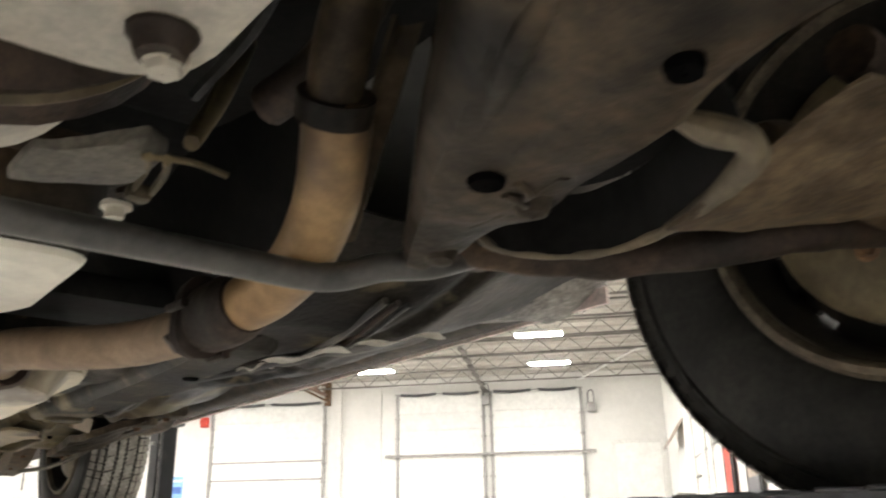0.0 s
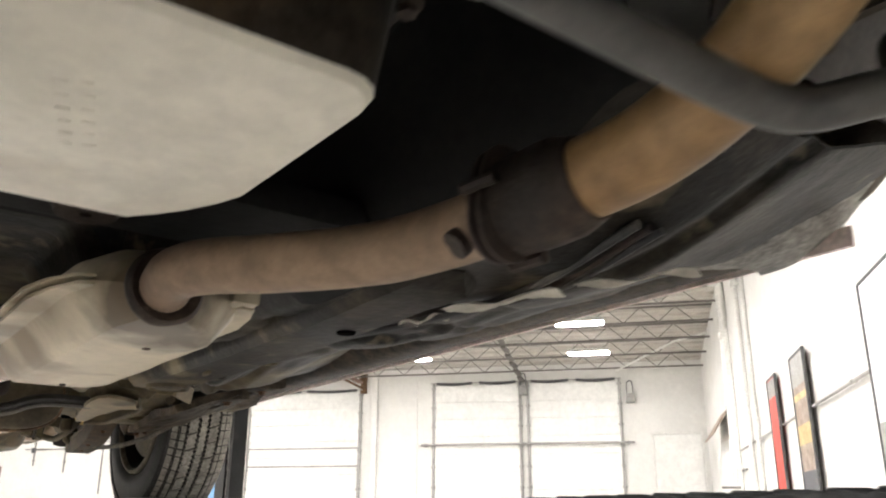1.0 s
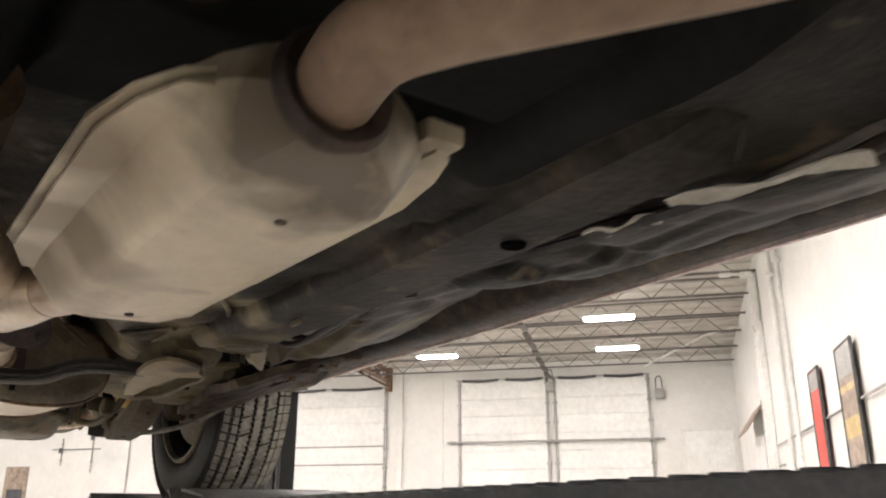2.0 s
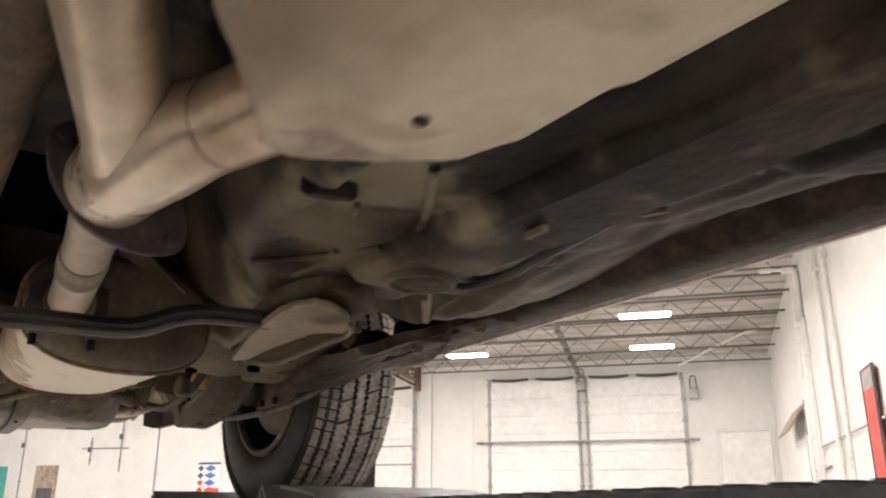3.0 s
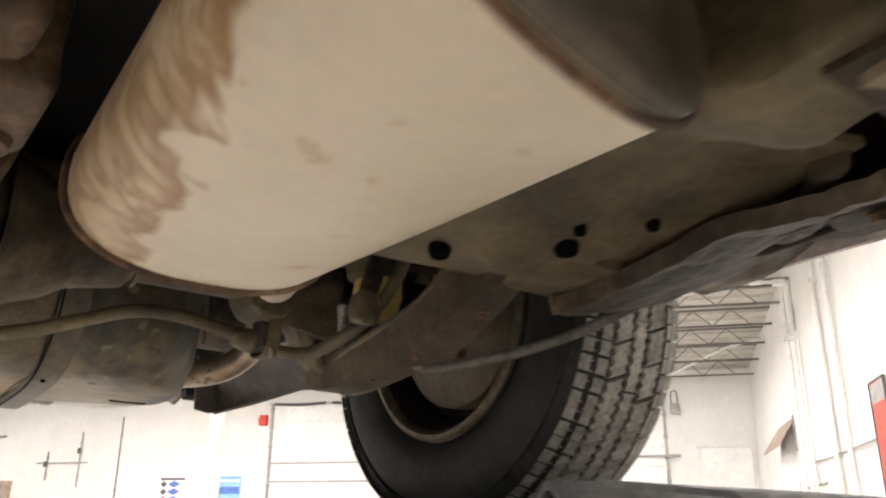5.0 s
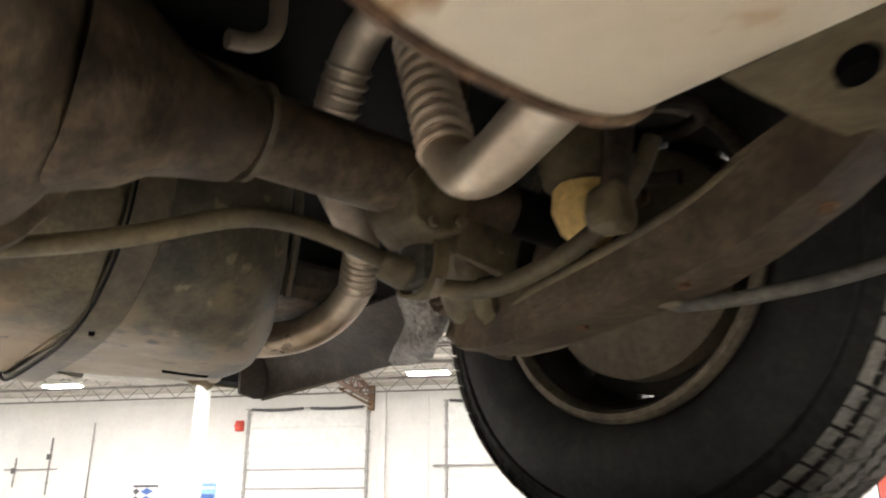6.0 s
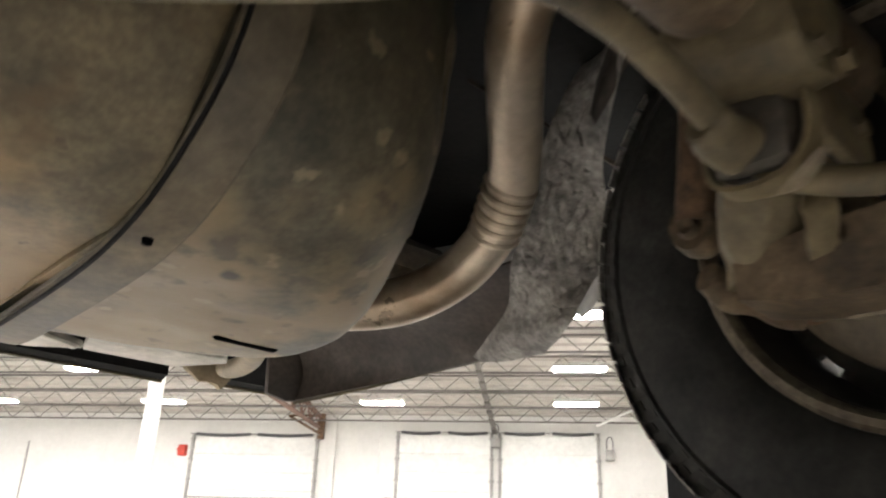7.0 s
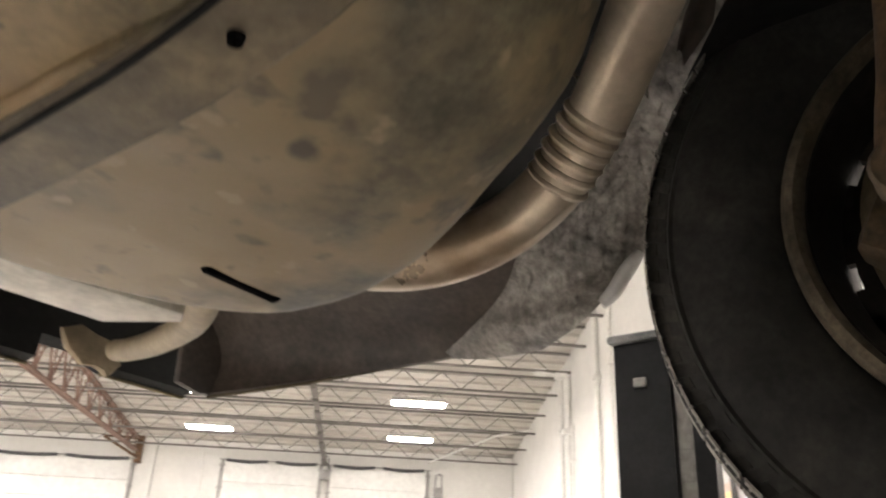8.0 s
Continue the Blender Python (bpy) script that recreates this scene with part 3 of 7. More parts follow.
for k in range(22):
    va, vb = V1 - 0.1 - k * 1.1, V1 - 1.2 - k * 1.1
    la, lb = 6.46 + 0.012 * k, 6.46 + 0.012 * (k + 1)
    ta, tb = roof_z(va) - 0.09, roof_z(vb) - 0.09
    for s in (-0.07, 0.07):
        tube(bm, [(u + s, va, la), (u + s, vb, lb)], 0.05, 6, curve=False)
        tube(bm, [(u + s, va, ta), (u + s, vb, tb)], 0.05, 6, curve=False)
    vm = (va + vb) / 2
    tube(bm, [(u, va, la), (u, vm, (ta + tb) / 2)], 0.032, 6, curve=False)
    tube(bm, [(u, vm, (ta + tb) / 2), (u, vb, lb)], 0.032, 6, curve=False)
    tube(bm, [(u, vb, lb), (u, vb, tb)], 0.026, 6, curve=False)
    box(bm, (u - 0.02, vb - 0.16, lb - 0.02), (u + 0.02, vb + 0.16, lb + 0.20), 0.006)
tagged(hall_part("roof_girder", bm, PRIMER), "red-brown primed lattice roof girder", "roof girder", "", "structure")


# overhead truck doors
def overhead_door(u0, u1, top, bars):
    d = hall_thing("overhead_door", "white sectional truck door, shut, with steel tracks", "overhead door", "truck doors in the wall")
    bm0 = 0.06
    n = 9
    hgt = (top - 0.12) / n
    for i in range(n):
        bm = bmesh.new()
        box(bm, (u0 + 0.05, V1 - 0.07, bm0 + i * hgt + 0.006), (u1 - 0.05, V1 - 0.02, bm0 + (i + 1) * hgt - 0.006), 0.008)
        for k in range(4):
            a = u0 + 0.2 + k * (u1 - u0 - 0.25) / 4
            box(bm, (a, V1 - 0.078, bm0 + i * hgt + 0.1), (a + (u1 - u0) / 4 - 0.2, V1 - 0.069, bm0 + (i + 1) * hgt - 0.1), 0.004)
        hpart("panel", bm, DOOR, d)
    for u in (u0, u1):
        bm = bmesh.new()
        box(bm, (u - 0.05, V1 - 0.14, 0), (u + 0.05, V1 - 0.01, top + 0.05), 0.01)
        for k in range(8):
            z = 0.6 + k * (top - 0.8) / 7
            box(bm, (u - 0.09, V1 - 0.12, z), (u + 0.09, V1 - 0.005, z + 0.08), 0.006)
        hpart("track", bm, TRACK, d)
    mid = (u0 + u1) / 2
    for a, b in ((u0 + 0.15, mid - 0.15), (mid + 0.15, u1 - 0.15)):
        bm = bmesh.new()
        tube(bm, [(a, V1 - 0.2, top + 0.02), ((a + b) / 2, V1 - 0.2, top - 0.03), (b, V1 - 0.2, top + 0.02)], 0.055, 8)
        hpart("spring", bm, DARKMETAL, d, "dark coil spring")
    bm = tube(bmesh.new(), [(u0 - 0.1, V1 - 0.2, top + 0.03), (u1 + 0.1, V1 - 0.2, top + 0.03)], 0.02, 8, curve=False)
    hpart("shaft", bm, TRACK, d)
    for z in bars:
        bm = bmesh.new()
        box(bm, (u0 + 0.02, V1 - 0.12, z - 0.03), (u1 - 0.02, V1 - 0.075, z + 0.03), 0.006)
        hpart("stiffener", bm, TRACK, d)
    return d


overhead_door(-8.29, -4.74, 6.27, ())
overhead_door(-4.43, -0.83, 6.27, ())
overhead_door(-16.45, -11.44, 6.12, (3.78, 3.06))

bm = bmesh.new()
tube(bm, [(-8.77, V1 - 0.25, 3.84), (-0.35, V1 - 0.25, 3.84)], 0.045, 10, curve=False)
for u in (-8.6, -4.6, -0.6):
    box(bm, (u - 0.04, V1 - 0.28, 3.78), (u + 0.04, V1 - 0.0, 3.9), 0.01)
tagged(hall_part("barrier_rail", bm, TRACK), "grey steel rail across the truck doors", "rail")


def opener(u, z):
    o = hall_thing("door_opener", "dark grey chain hoist box beside a truck door", "door opener", "openers at the truck doors")
    bm = box(bmesh.new(), (u - 0.16, V1 - 0.4, z - 0.2), (u + 0.16, V1 - 0.12, z + 0.16), 0.03, 2)
    hpart("gearbox", bm, TRACK, o)
    bm = tube(bmesh.new(), [(u - 0.12, V1 - 0.3, z + 0.1), (u - 0.1, V1 - 0.3, z + 0.55), (u + 0.08, V1 - 0.3, z + 0.6), (u + 0.12, V1 - 0.3, z + 0.1)], 0.02, 8)
    hpart("chain_loop", bm, DARKMETAL, o)
    bm = box(bmesh.new(), (u - 0.06, V1 - 0.12, z - 0.1), (u + 0.06, V1 + 0.01, z + 0.1), 0.01)
    hpart("bracket", bm, DARKMETAL, o)


opener(-0.43, 5.53)
opener(-4.58, 5.95)

# pilaster, brace and siren by the third door
bm = box(bmesh.new(), (-10.95, V1 - 0.16, 0), (-10.7, V1, roof_z(V1) - 0.02), 0.01)
tagged(hall_part("pilaster", bm, WALL), "white painted wall pilaster", "pilaster", "", "structure")
bm = tube(bmesh.new(), [(-11.35, V1 - 0.14, 6.2), (-12.4, V1 - 0.9, 6.75)], 0.05, 6, curve=False)
tube(bm, [(-11.3, V1 - 0.1, 6.9), (-12.4, V1 - 0.9, 6.75)], 0.04, 6, curve=False)
box(bm, (-11.45, V1 - 0.16, 6.0), (-11.2, V1, 7.0), 0.01)
tagged(hall_part("wall_brace", bm, RUSTY), "rusty brown steel brace at the wall head", "brace")
si = hall_thing("siren", "red alarm box on a wall beside a truck door", "alarm")
hpart("casing", box(bmesh.new(), (-16.98, V1 - 0.22, 5.3), (-16.66, V1 - 0.0, 5.72), 0.03, 2), RED, si)
hpart("horn", tube(bmesh.new(), [(-16.82, V1 - 0.2, 5.5), (-16.82, V1 - 0.34, 5.5)], lambda s: 0.07 + 0.06 * s, 14, curve=False), RED, si)

# a personnel door in the north wall and a recessed window in the east wall
d = hall_thing("door_1", "plain white steel door in a thin frame, shut", "door", "", "structure")
hpart("door_leaf", box(bmesh.new(), (0.35, V1 - 0.05, 0.02), (2.1, V1 - 0.004, 4.12), 0.01), DOOR, d)
bm = bmesh.new()
for a, b in (((0.25, V1 - 0.07, 0), (0.34, V1 - 0.002, 4.2)), ((2.11, V1 - 0.07, 0), (2.2, V1 - 0.002, 4.2)), ((0.25, V1 - 0.07, 4.13), (2.2, V1 - 0.002, 4.22))):
    box(bm, a, b, 0.006)
hpart("door_frame", bm, PIPE_WHITE, d)
wd = hall_thing("awning", "brown slanting hood over a pale side door", "hood")
bm = prism(bmesh.new(), [(U1 - 0.5, 3.45), (U1 - 0.47, 3.42), (U1, 4.12), (U1, 4.2)], "y", 25.4, 28.2)
hpart("hood", bm, PRINT_BROWN, wd)
hpart("hood_end", box(bmesh.new(), (U1 - 0.05, 25.3, 3.3), (U1, 25.4, 4.25), 0.005), TRACK, wd)
d = hall_thing("door_2", "pale grey side door under the hood, shut", "door", "", "structure")
hpart("door_leaf", box(bmesh.new(), (U1 - 0.04, 25.6, 0.02), (U1 - 0.003, 28.0, 3.35), 0.01), DOOR, d)


# pipes and conduits
def conduit(pts, r, mat, label, curve=False):
    bm = tube(bmesh.new(), pts, r, 8, 4, curve=curve)
    for a, b in zip(pts, pts[1:]):
        for s in (0.2, 0.8):
            p = Vector(a).lerp(Vector(b), s)
            box(bm, tuple(p - V(r * 1.6, r * 1.6, r * 0.8)), tuple(p + V(r * 1.6, r * 1.6, r * 0.8)), 0.004)
    return tagged(hall_part("wall_pipe", bm, mat), label, "pipe", "pipes on the walls")


E = U1 - 0.09
conduit([(E, 24.2, 0.0), (E, 24.2, 7.6)], 0.07, PIPE_WHITE, "white painted vertical wall pipe")
conduit([(E, 23.4, 0.0), (E, 23.4, 7.4), (E - 0.9, 23.4, 7.5)], 0.09, PIPE_WHITE, "thick white wall pipe with an elbow at the roof")
conduit([(E, 22.9, 1.5), (E, 22.9, 6.0)], 0.04, PIPE_WHITE, "thin white wall conduit")
conduit([(E, 20.4, 0.0), (E, 20.4, 8.2)], 0.06, PIPE_WHITE, "white painted vertical wall pipe")
conduit([(E, 19.2, 0.0), (E, 19.2, 8.2)], 0.05, PIPE_WHITE, "thin white wall conduit")
conduit([(E + 0.03, 8.0, 2.80), (E + 0.03, 22.9, 2.80)], 0.025, TRACK, "grey horizontal wall conduit")
conduit([(E + 0.03, 22.0, 2.3), (E + 0.03, 24.6, 2.3)], 0.03, TRACK, "grey horizontal wall conduit")
conduit([(E, 23.0, 1.9), (E - 0.5, 23.0, 1.9)], 0.03, TRACK, "grey pipe stub on the wall")
conduit([(-0.9, V1 - 1.3, 6.4), (1.2, V1 - 3.6, 7.0), (E, V1 - 4.4, 7.1)], 0.04, PIPE_WHITE, "white slanting pipe under the roof")
for u, z0, z1 in ((-25.3, 2.9, 5.2), (-26.9, 3.2, 4.4), (-30.6, 1.5, 6.5), (-23.4, 2.0, 5.8)):
    conduit([(u, V1 - 0.06, z0), (u, V1 - 0.06, z1)], 0.03, TRACK, "grey vertical wall conduit")
conduit([(-9.0, V1 - 0.06, 0.5), (-9.0, V1 - 0.06, 6.8)], 0.025, PIPE_WHITE, "white vertical wall conduit")
conduit([(-27.4, V1 - 0.06, 3.92), (-24.9, V1 - 0.06, 3.92)], 0.03, TRACK, "grey horizontal wall conduit")
conduit([(-34.0, V1 - 0.1, 5.1), (-29.2, V1 - 0.1, 5.1)], 0.05, TRACK, "grey horizontal wall pipe")
for u, z in ((-26.9, 3.75), (-25.3, 4.3), (-30.6, 4.0)):
    bx = hall_thing("junction_box", "small grey junction box on a conduit", "junction box", "junction boxes on the wall")
    hpart("casing", box(bmesh.new(), (u - 0.1, V1 - 0.16, z), (u + 0.1, V1 - 0.1, z + 0.24), 0.012), TRACK, bx)
    hpart("cover", box(bmesh.new(), (u - 0.085, V1 - 0.175, z + 0.015), (u + 0.085, V1 - 0.161, z + 0.225), 0.004), DARKMETAL, bx)


# round white roof columns
def column(u, v):
    c = hall_thing("roof_column", "white painted round steel roof column", "column", "roof columns", "structure")
    hpart("shaft", tube(bmesh.new(), [(u, v, 0), (u, v, roof_z(v) - 0.6)], 0.11, 20, curve=False), PIPE_WHITE, c)
    hpart("cap_plate", box(bmesh.new(), (u - 0.18, v - 0.18, roof_z(v) - 0.66), (u + 0.18, v + 0.18, roof_z(v) - 0.61), 0.008), PIPE_WHITE, c)
    hpart("collar", lathe(bmesh.new(), [(0.112, 4.2), (0.15, 4.22), (0.15, 4.34), (0.112, 4.36)], (u, v, 0), 20, "z"), PIPE_WHITE, c)


column(-7.9, 12.9)
column(-16.2, 16.4)

# printed sheets on the north wall
def sheet(name, u0, u1, z0, z1, mat, label, category):
    s = hall_thing(name, label, category, "prints on the walls")
    hpart("board", box(bmesh.new(), (u0, V1 - 0.03, z0), (u1, V1 - 0.004, z1), 0.004), mat, s)
    return s


s = sheet("poster", -21.3, -20.15, 0.9, 3.26, PRINT_WHITE, "white poster with blue diamonds over red ones", "poster")
hpart("band", box(bmesh.new(), (-21.28, V1 - 0.036, 3.16), (-20.17, V1 - 0.031, 3.25), 0.002), PRINT_DARK, s)
for k in range(8):
    z = 3.00 - k * 0.30
    for u, hw, mat in ((-20.66, 0.30, BLUE if k < 3 else RED), (-21.13, 0.16, PRINT_DARK if k < 2 else RED)):
        bm = prism(bmesh.new(), [(u - hw, z), (u, z - 0.14), (u + hw, z), (u, z + 0.14)], "y", V1 - 0.036, V1 - 0.031)
        hpart("diamond", bm, mat, s)
hpart("band", box(bmesh.new(), (-20.72, V1 - 0.040, 1.0), (-20.19, V1 - 0.0365, 2.18), 0.002), RED, s)
s = sheet("poster", -18.75, -17.65, 1.2, 3.3, LIGHT_BLUE, "blue poster with paler bands", "poster")
for k in range(3):
    hpart("band", box(bmesh.new(), (-18.7, V1 - 0.037, 1.4 + k * 0.6), (-17.7, V1 - 0.031, 1.68 + k * 0.6), 0.002), (PRINT_WHITE, LIGHT_BLUE, BLUE)[k], s)
hpart("band", box(bmesh.new(), (-18.7, V1 - 0.037, 3.08), (-17.7, V1 - 0.031, 3.16), 0.002), PRINT_WHITE, s)
s = sheet("poster", -29.8, -28.55, 1.0, 3.2, PRINT_BROWN, "brown and grey photo poster", "poster")
hpart("band", box(bmesh.new(), (-29.6, V1 - 0.037, 1.5), (-28.75, V1 - 0.031, 2.2), 0.002), PRINT_DARK, s)
sheet("poster", -32.3, -31.4, 1.0, 3.18, TEAL, "plain teal green wall poster", "poster")


# tall banners along the east wall
def banner(v0, v1, top, mat, label, bands):
    b = hall_thing("banner", label, "banner", "banners along the wall")
    hpart("sheet", box(bmesh.new(), (U1 - 0.10, v0, 0.3), (U1 - 0.085, v1, top), 0.003), mat, b)
    for z0, z1, bm_mat in bands:
        hpart("band", box(bmesh.new(), (U1 - 0.107, v0 + 0.02, z0), (U1 - 0.101, v1 - 0.02, z1), 0.001), bm_mat, b)
    bm = bmesh.new()
    for v in (v0 - 0.03, v1 + 0.03):
        tube(bm, [(U1 - 0.09, v, 0.02), (U1 - 0.09, v, top + 0.02)], 0.028, 8, curve=False)
    tube(bm, [(U1 - 0.09, v0 - 0.03, top + 0.02), (U1 - 0.09, v1 + 0.03, top + 0.02)], 0.024, 8, curve=False)
    hpart("pole", bm, DARKMETAL, b)


banner(16.3, 17.15, 3.70, RED, "red wall banner with a grey head, on dark poles", ((3.35, 3.68, TRACK), (1.2, 1.7, PRINT_GOLD)))
banner(13.55, 14.6, 3.68, PRINT_BROWN, "brown and gold wall banner with pale bands, on dark poles",
       ((3.2, 3.66, TRACK), (2.98, 3.08, PRINT_GOLD), (2.3, 2.6, PRINT_GOLD), (1.0, 1.9, PRINT_DARK)))
banner(8.3, 10.0, 3.72, PRINT_WHITE, "pale grey wall banner on dark poles", ((1.4, 2.2, TRACK),))


# hanging lamps
def ceiling_lamp():
    l = new("ceiling_lamp")
    l.matrix_basis = Matrix.Identity(4)
    tagged(l, "long white hanging high-bay lamp, lit", "lamp", "high-bay lamps")
    bm = bmesh.new()
    prism(bm, [(-0.22, 0.0), (-0.25, 0.03), (-0.12, 0.12), (0.12, 0.12), (0.25, 0.03), (0.22, 0.0)], "x", -0.72, 0.72)
    ob = part("housing", bm, PIPE_WHITE)
    ob.parent = l
    bm = box(bmesh.new(), (-0.68, -0.21, -0.035), (0.68, 0.21, -0.004), 0.012)
    ob = part("diffuser", bm, LAMP)
    ob.parent = l
    for x in (-0.5, 0.5):
        ob = part("hanger", tube(bmesh.new(), [(x, 0, 0.12), (x, 0, 0.42)], 0.008, 6, curve=False), TRACK)
        ob.parent = l
    return l


first = ceiling_lamp()
first.matrix_basis = HALL @ Matrix.Translation((-1.7, 28.4, 6.5))
for v in (28.4, 23.7, 18.9, 14.1, 9.3, 4.5, -0.3, -5.1, -9.9):
    for u in (-1.7, -8.0, -15.6, -21.8, -28.6):
        if (u, v) != (-1.7, 28.4):
            copy_thing(first, HALL @ Matrix.Translation((u, v, 6.5)))

# ---- the vehicle: x to its driver's side, y to its tail ----
CX = 0.31                     # centre line
TYRE_R, TYRE_Y, FRONT_Y, HUB_Z = 0.367, 3.452, 0.392, 1.622
AXLE_Y = 3.435
suv = thing("suv", CX, 1.9, 1.24, "white sport utility vehicle raised on a lift, dusty brown underside", "car")


def spart(name, bm, mat, label="", parent=None, angle=38):
    return part(name, bm, mat, parent if parent is not None else suv, label, angle)


def subdivided(bm, cuts):
    bmesh.ops.subdivide_edges(bm, edges=bm.edges[:], cuts=cuts, use_grid_fill=True, smooth=0.0)
    return bm


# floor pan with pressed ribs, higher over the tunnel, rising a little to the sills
def step(t):
    t = min(1.0, max(0.0, t))
    return t * t * (3 - 2 * t)


PADS = ((0.69, 0.87, 1.72, 2.02, 0.014), (0.69, 0.88, 2.08, 2.42, 0.016), (0.42, 0.53, 1.36, 1.66, 0.016), (0.69, 0.88, 1.30, 1.64, 0.014), (0.42, 0.52, 2.10, 2.22, 0.012),
        (-0.30, -0.05, 1.3, 1.7, 0.014), (-0.30, -0.05, 1.8, 2.3, 0.014), (0.90, 1.00, 1.2, 2.5, -0.008), (0.64, 0.82, 2.31, 2.74, 0.085))


def floor_z(x, y):
    d = abs(x - CX + 0.11 * step((y - 1.65) / 0.15) * (1 - step((y - 2.10) / 0.30)))
    if d < 0.10:
        z = 1.72
    elif d < 0.20:
        s = (d - 0.10) / 0.10
        z = 1.72 - (1.72 - 1.545) * s * s * (3 - 2 * s)
    else:
        z = 1.538 + 0.06 * (d - 0.15) + 0.26 * max(0.0, d - 0.52)
    if d > 0.22:
        z += 0.012 * math.exp(-((y - 1.52) / 0.02) ** 2) + 0.010 * math.exp(-((y - 2.02) / 0.03) ** 2)
        z -= 0.012 * math.exp(-(((x - 0.62) / 0.05) ** 2 + ((y - 2.14) / 0.07) ** 2) ** 2)
        z += 0.010 * math.exp(-((x - 0.79 - 0.06 * math.sin(y * 3)) / 0.018) ** 2)
        z += 0.002 * math.sin(y * 21 + x * 5) * math.exp(-((x - 0.92) / 0.09) ** 2)
        z += 0.02 * math.exp(-(((x - 0.43) / 0.05) ** 2 + ((y - 1.93) / 0.06) ** 2))
    for a, b, c, e, h in PADS:
        z += h * step((x - a) / 0.035) * step((b - x) / 0.035) * step((y - c) / 0.035) * step((e - y) / 0.035)
    z += 0.005 * noise.noise(V(x * 7, y * 7, 0)) + 0.0015 * noise.noise(V(x * 31, y * 31, 2))
    if y > 2.45:
        z += 0.55 * (y - 2.45) ** 1.2
    if y < 1.1:
        z += 0.5 * (1.1 - y) ** 1.3
    return z


bm = patch(bmesh.new(), lambda a, b: V(-0.50 + 1.62 * a, 0.84 + 1.98 * b, floor_z(-0.50 + 1.62 * a, 0.84 + 1.98 * b)), 140, 170, 0.004)
floor_pan = spart("floor_pan", bm, FLOOR_COAT, "dark brown pressed steel floor pan", angle=60)


# Added panel just under the pan; its black stands for the tunnel's shade.
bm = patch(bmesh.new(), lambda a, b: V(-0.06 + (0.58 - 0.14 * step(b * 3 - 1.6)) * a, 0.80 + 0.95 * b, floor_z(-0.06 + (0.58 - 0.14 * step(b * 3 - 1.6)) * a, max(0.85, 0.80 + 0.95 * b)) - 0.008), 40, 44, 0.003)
spart("tunnel_shade_panel", bm, FLAT_BLACK, "black panel added for the tunnel's shade")

fr = []
for y, x0, x1, z in ((1.16, 0.56, 0.62, 1.545), (1.20, 0.545, 0.655, 1.530), (1.50, 0.555, 0.665, 1.526), (1.90, 0.555, 0.665, 1.526), (2.16, 0.54, 0.655, 1.524), (2.215, 0.555, 0.635, 1.548)):
    fr.append([V(x0 + 0.012, y, z), V(x1 - 0.012, y, z), V(x1, y, z + 0.012), V(x1 + 0.012, y, z + 0.05), V(x0 - 0.012, y, z + 0.05), V(x0, y, z + 0.012)])
rail0 = spart("floor_rail", roughen(subdivided(loft(bmesh.new(), fr), 3), 0.003, 22), FLOOR_COAT, "dusty floor rail")
bm = lathe(bmesh.new(), [(0.001, -0.003), (0.013, -0.003), (0.015, 0.004), (0.001, 0.004)], (0.625, 1.45, 1.5265), 20, "z")
spart("drain_hole", bm, HOLE, "dark drain hole", rail0)
bm = lathe(bmesh.new(), [(0.034, 0.0), (0.037, -0.004), (0.041, -0.0035), (0.044, 0.004), (0.034, 0.004)], (0.602, 2.105, 1.5195), 30, "z")
spart("plug_ring", bm, FRAME, "pale dusty plug rim", rail0)
bm = lathe(bmesh.new(), [(0.001, -0.002), (0.026, -0.003), (0.035, 0.002), (0.001, 0.004)], (0.602, 2.105, 1.5195), 26, "z")
spart("floor_plug", bm, UNDERCOAT, "dark floor plug", rail0)
for x, y, a, n in ((0.60, 1.90, 0.5, 0.05), (0.70, 2.235, 0.1, 0.055), (0.77, 2.06, 0.9, 0.035), (0.72, 1.76, 0.4, 0.03), (0.83, 1.95, 1.0, 0.05), (0.86, 2.18, 1.1, 0.045), (0.47, 2.02, 0.2, 0.04)):
    z = floor_z(x, y) - 0.006 if not 0.53 < x < 0.67 else 1.520
    bm = box(bmesh.new(), (-n * 0.32, -0.0035, -0.001), (n * 0.32, 0.0035, 0.006), 0.0015, 2, Matrix.Translation((x, y, z)) @ Matrix.Rotation(a + 1.0, 4, "Z"))
    spart("floor_clip", bm, STRAP, "", floor_pan)
bm = patch(bmesh.new(), lambda a, b: V(0.698 - 0.070 * a + 0.006 * (b - 0.5), 2.242 - 0.103 * a, 1.509 + 0.034 * b), 12, 4, 0.007)
spart("floor_clip", bm, DUSTY, "", floor_pan)
# Pale tube that draws the highlight along the rail's left edge.
bm = tube(bmesh.new(), [V(0.492, 2.212, 1.535), V(0.494, 2.155, 1.533), V(0.490, 2.10, 1.535)], 0.0042, 8, 8, squash=0.7)
spart("rail_highlight", roughen(bm, 0.002, 40), FRAME, "pale ridge for the highlight on the rail's edge", rail0)
for x, y, a, q, r in ((0.392, 1.905, 0.5, 2.4, 0.0055), (0.412, 1.962, -0.25, 3.6, 0.0060)):
    bm = lathe(bmesh.new(), [(0.001, -0.006), (r, -0.006), (r * 1.2, -0.002), (r * 1.2, 0.010), (0.001, 0.010)], (0, 0, 0), 22, "z")
    bm.transform(Matrix.Translation((x, y, floor_z(x, y))) @ Matrix.Rotation(a, 4, "Z") @ Matrix.Diagonal((q, 1.0, 1.0, 1.0)))
    spart("floor_slot", bm, GRIME, "dark slot in the floor", floor_pan)
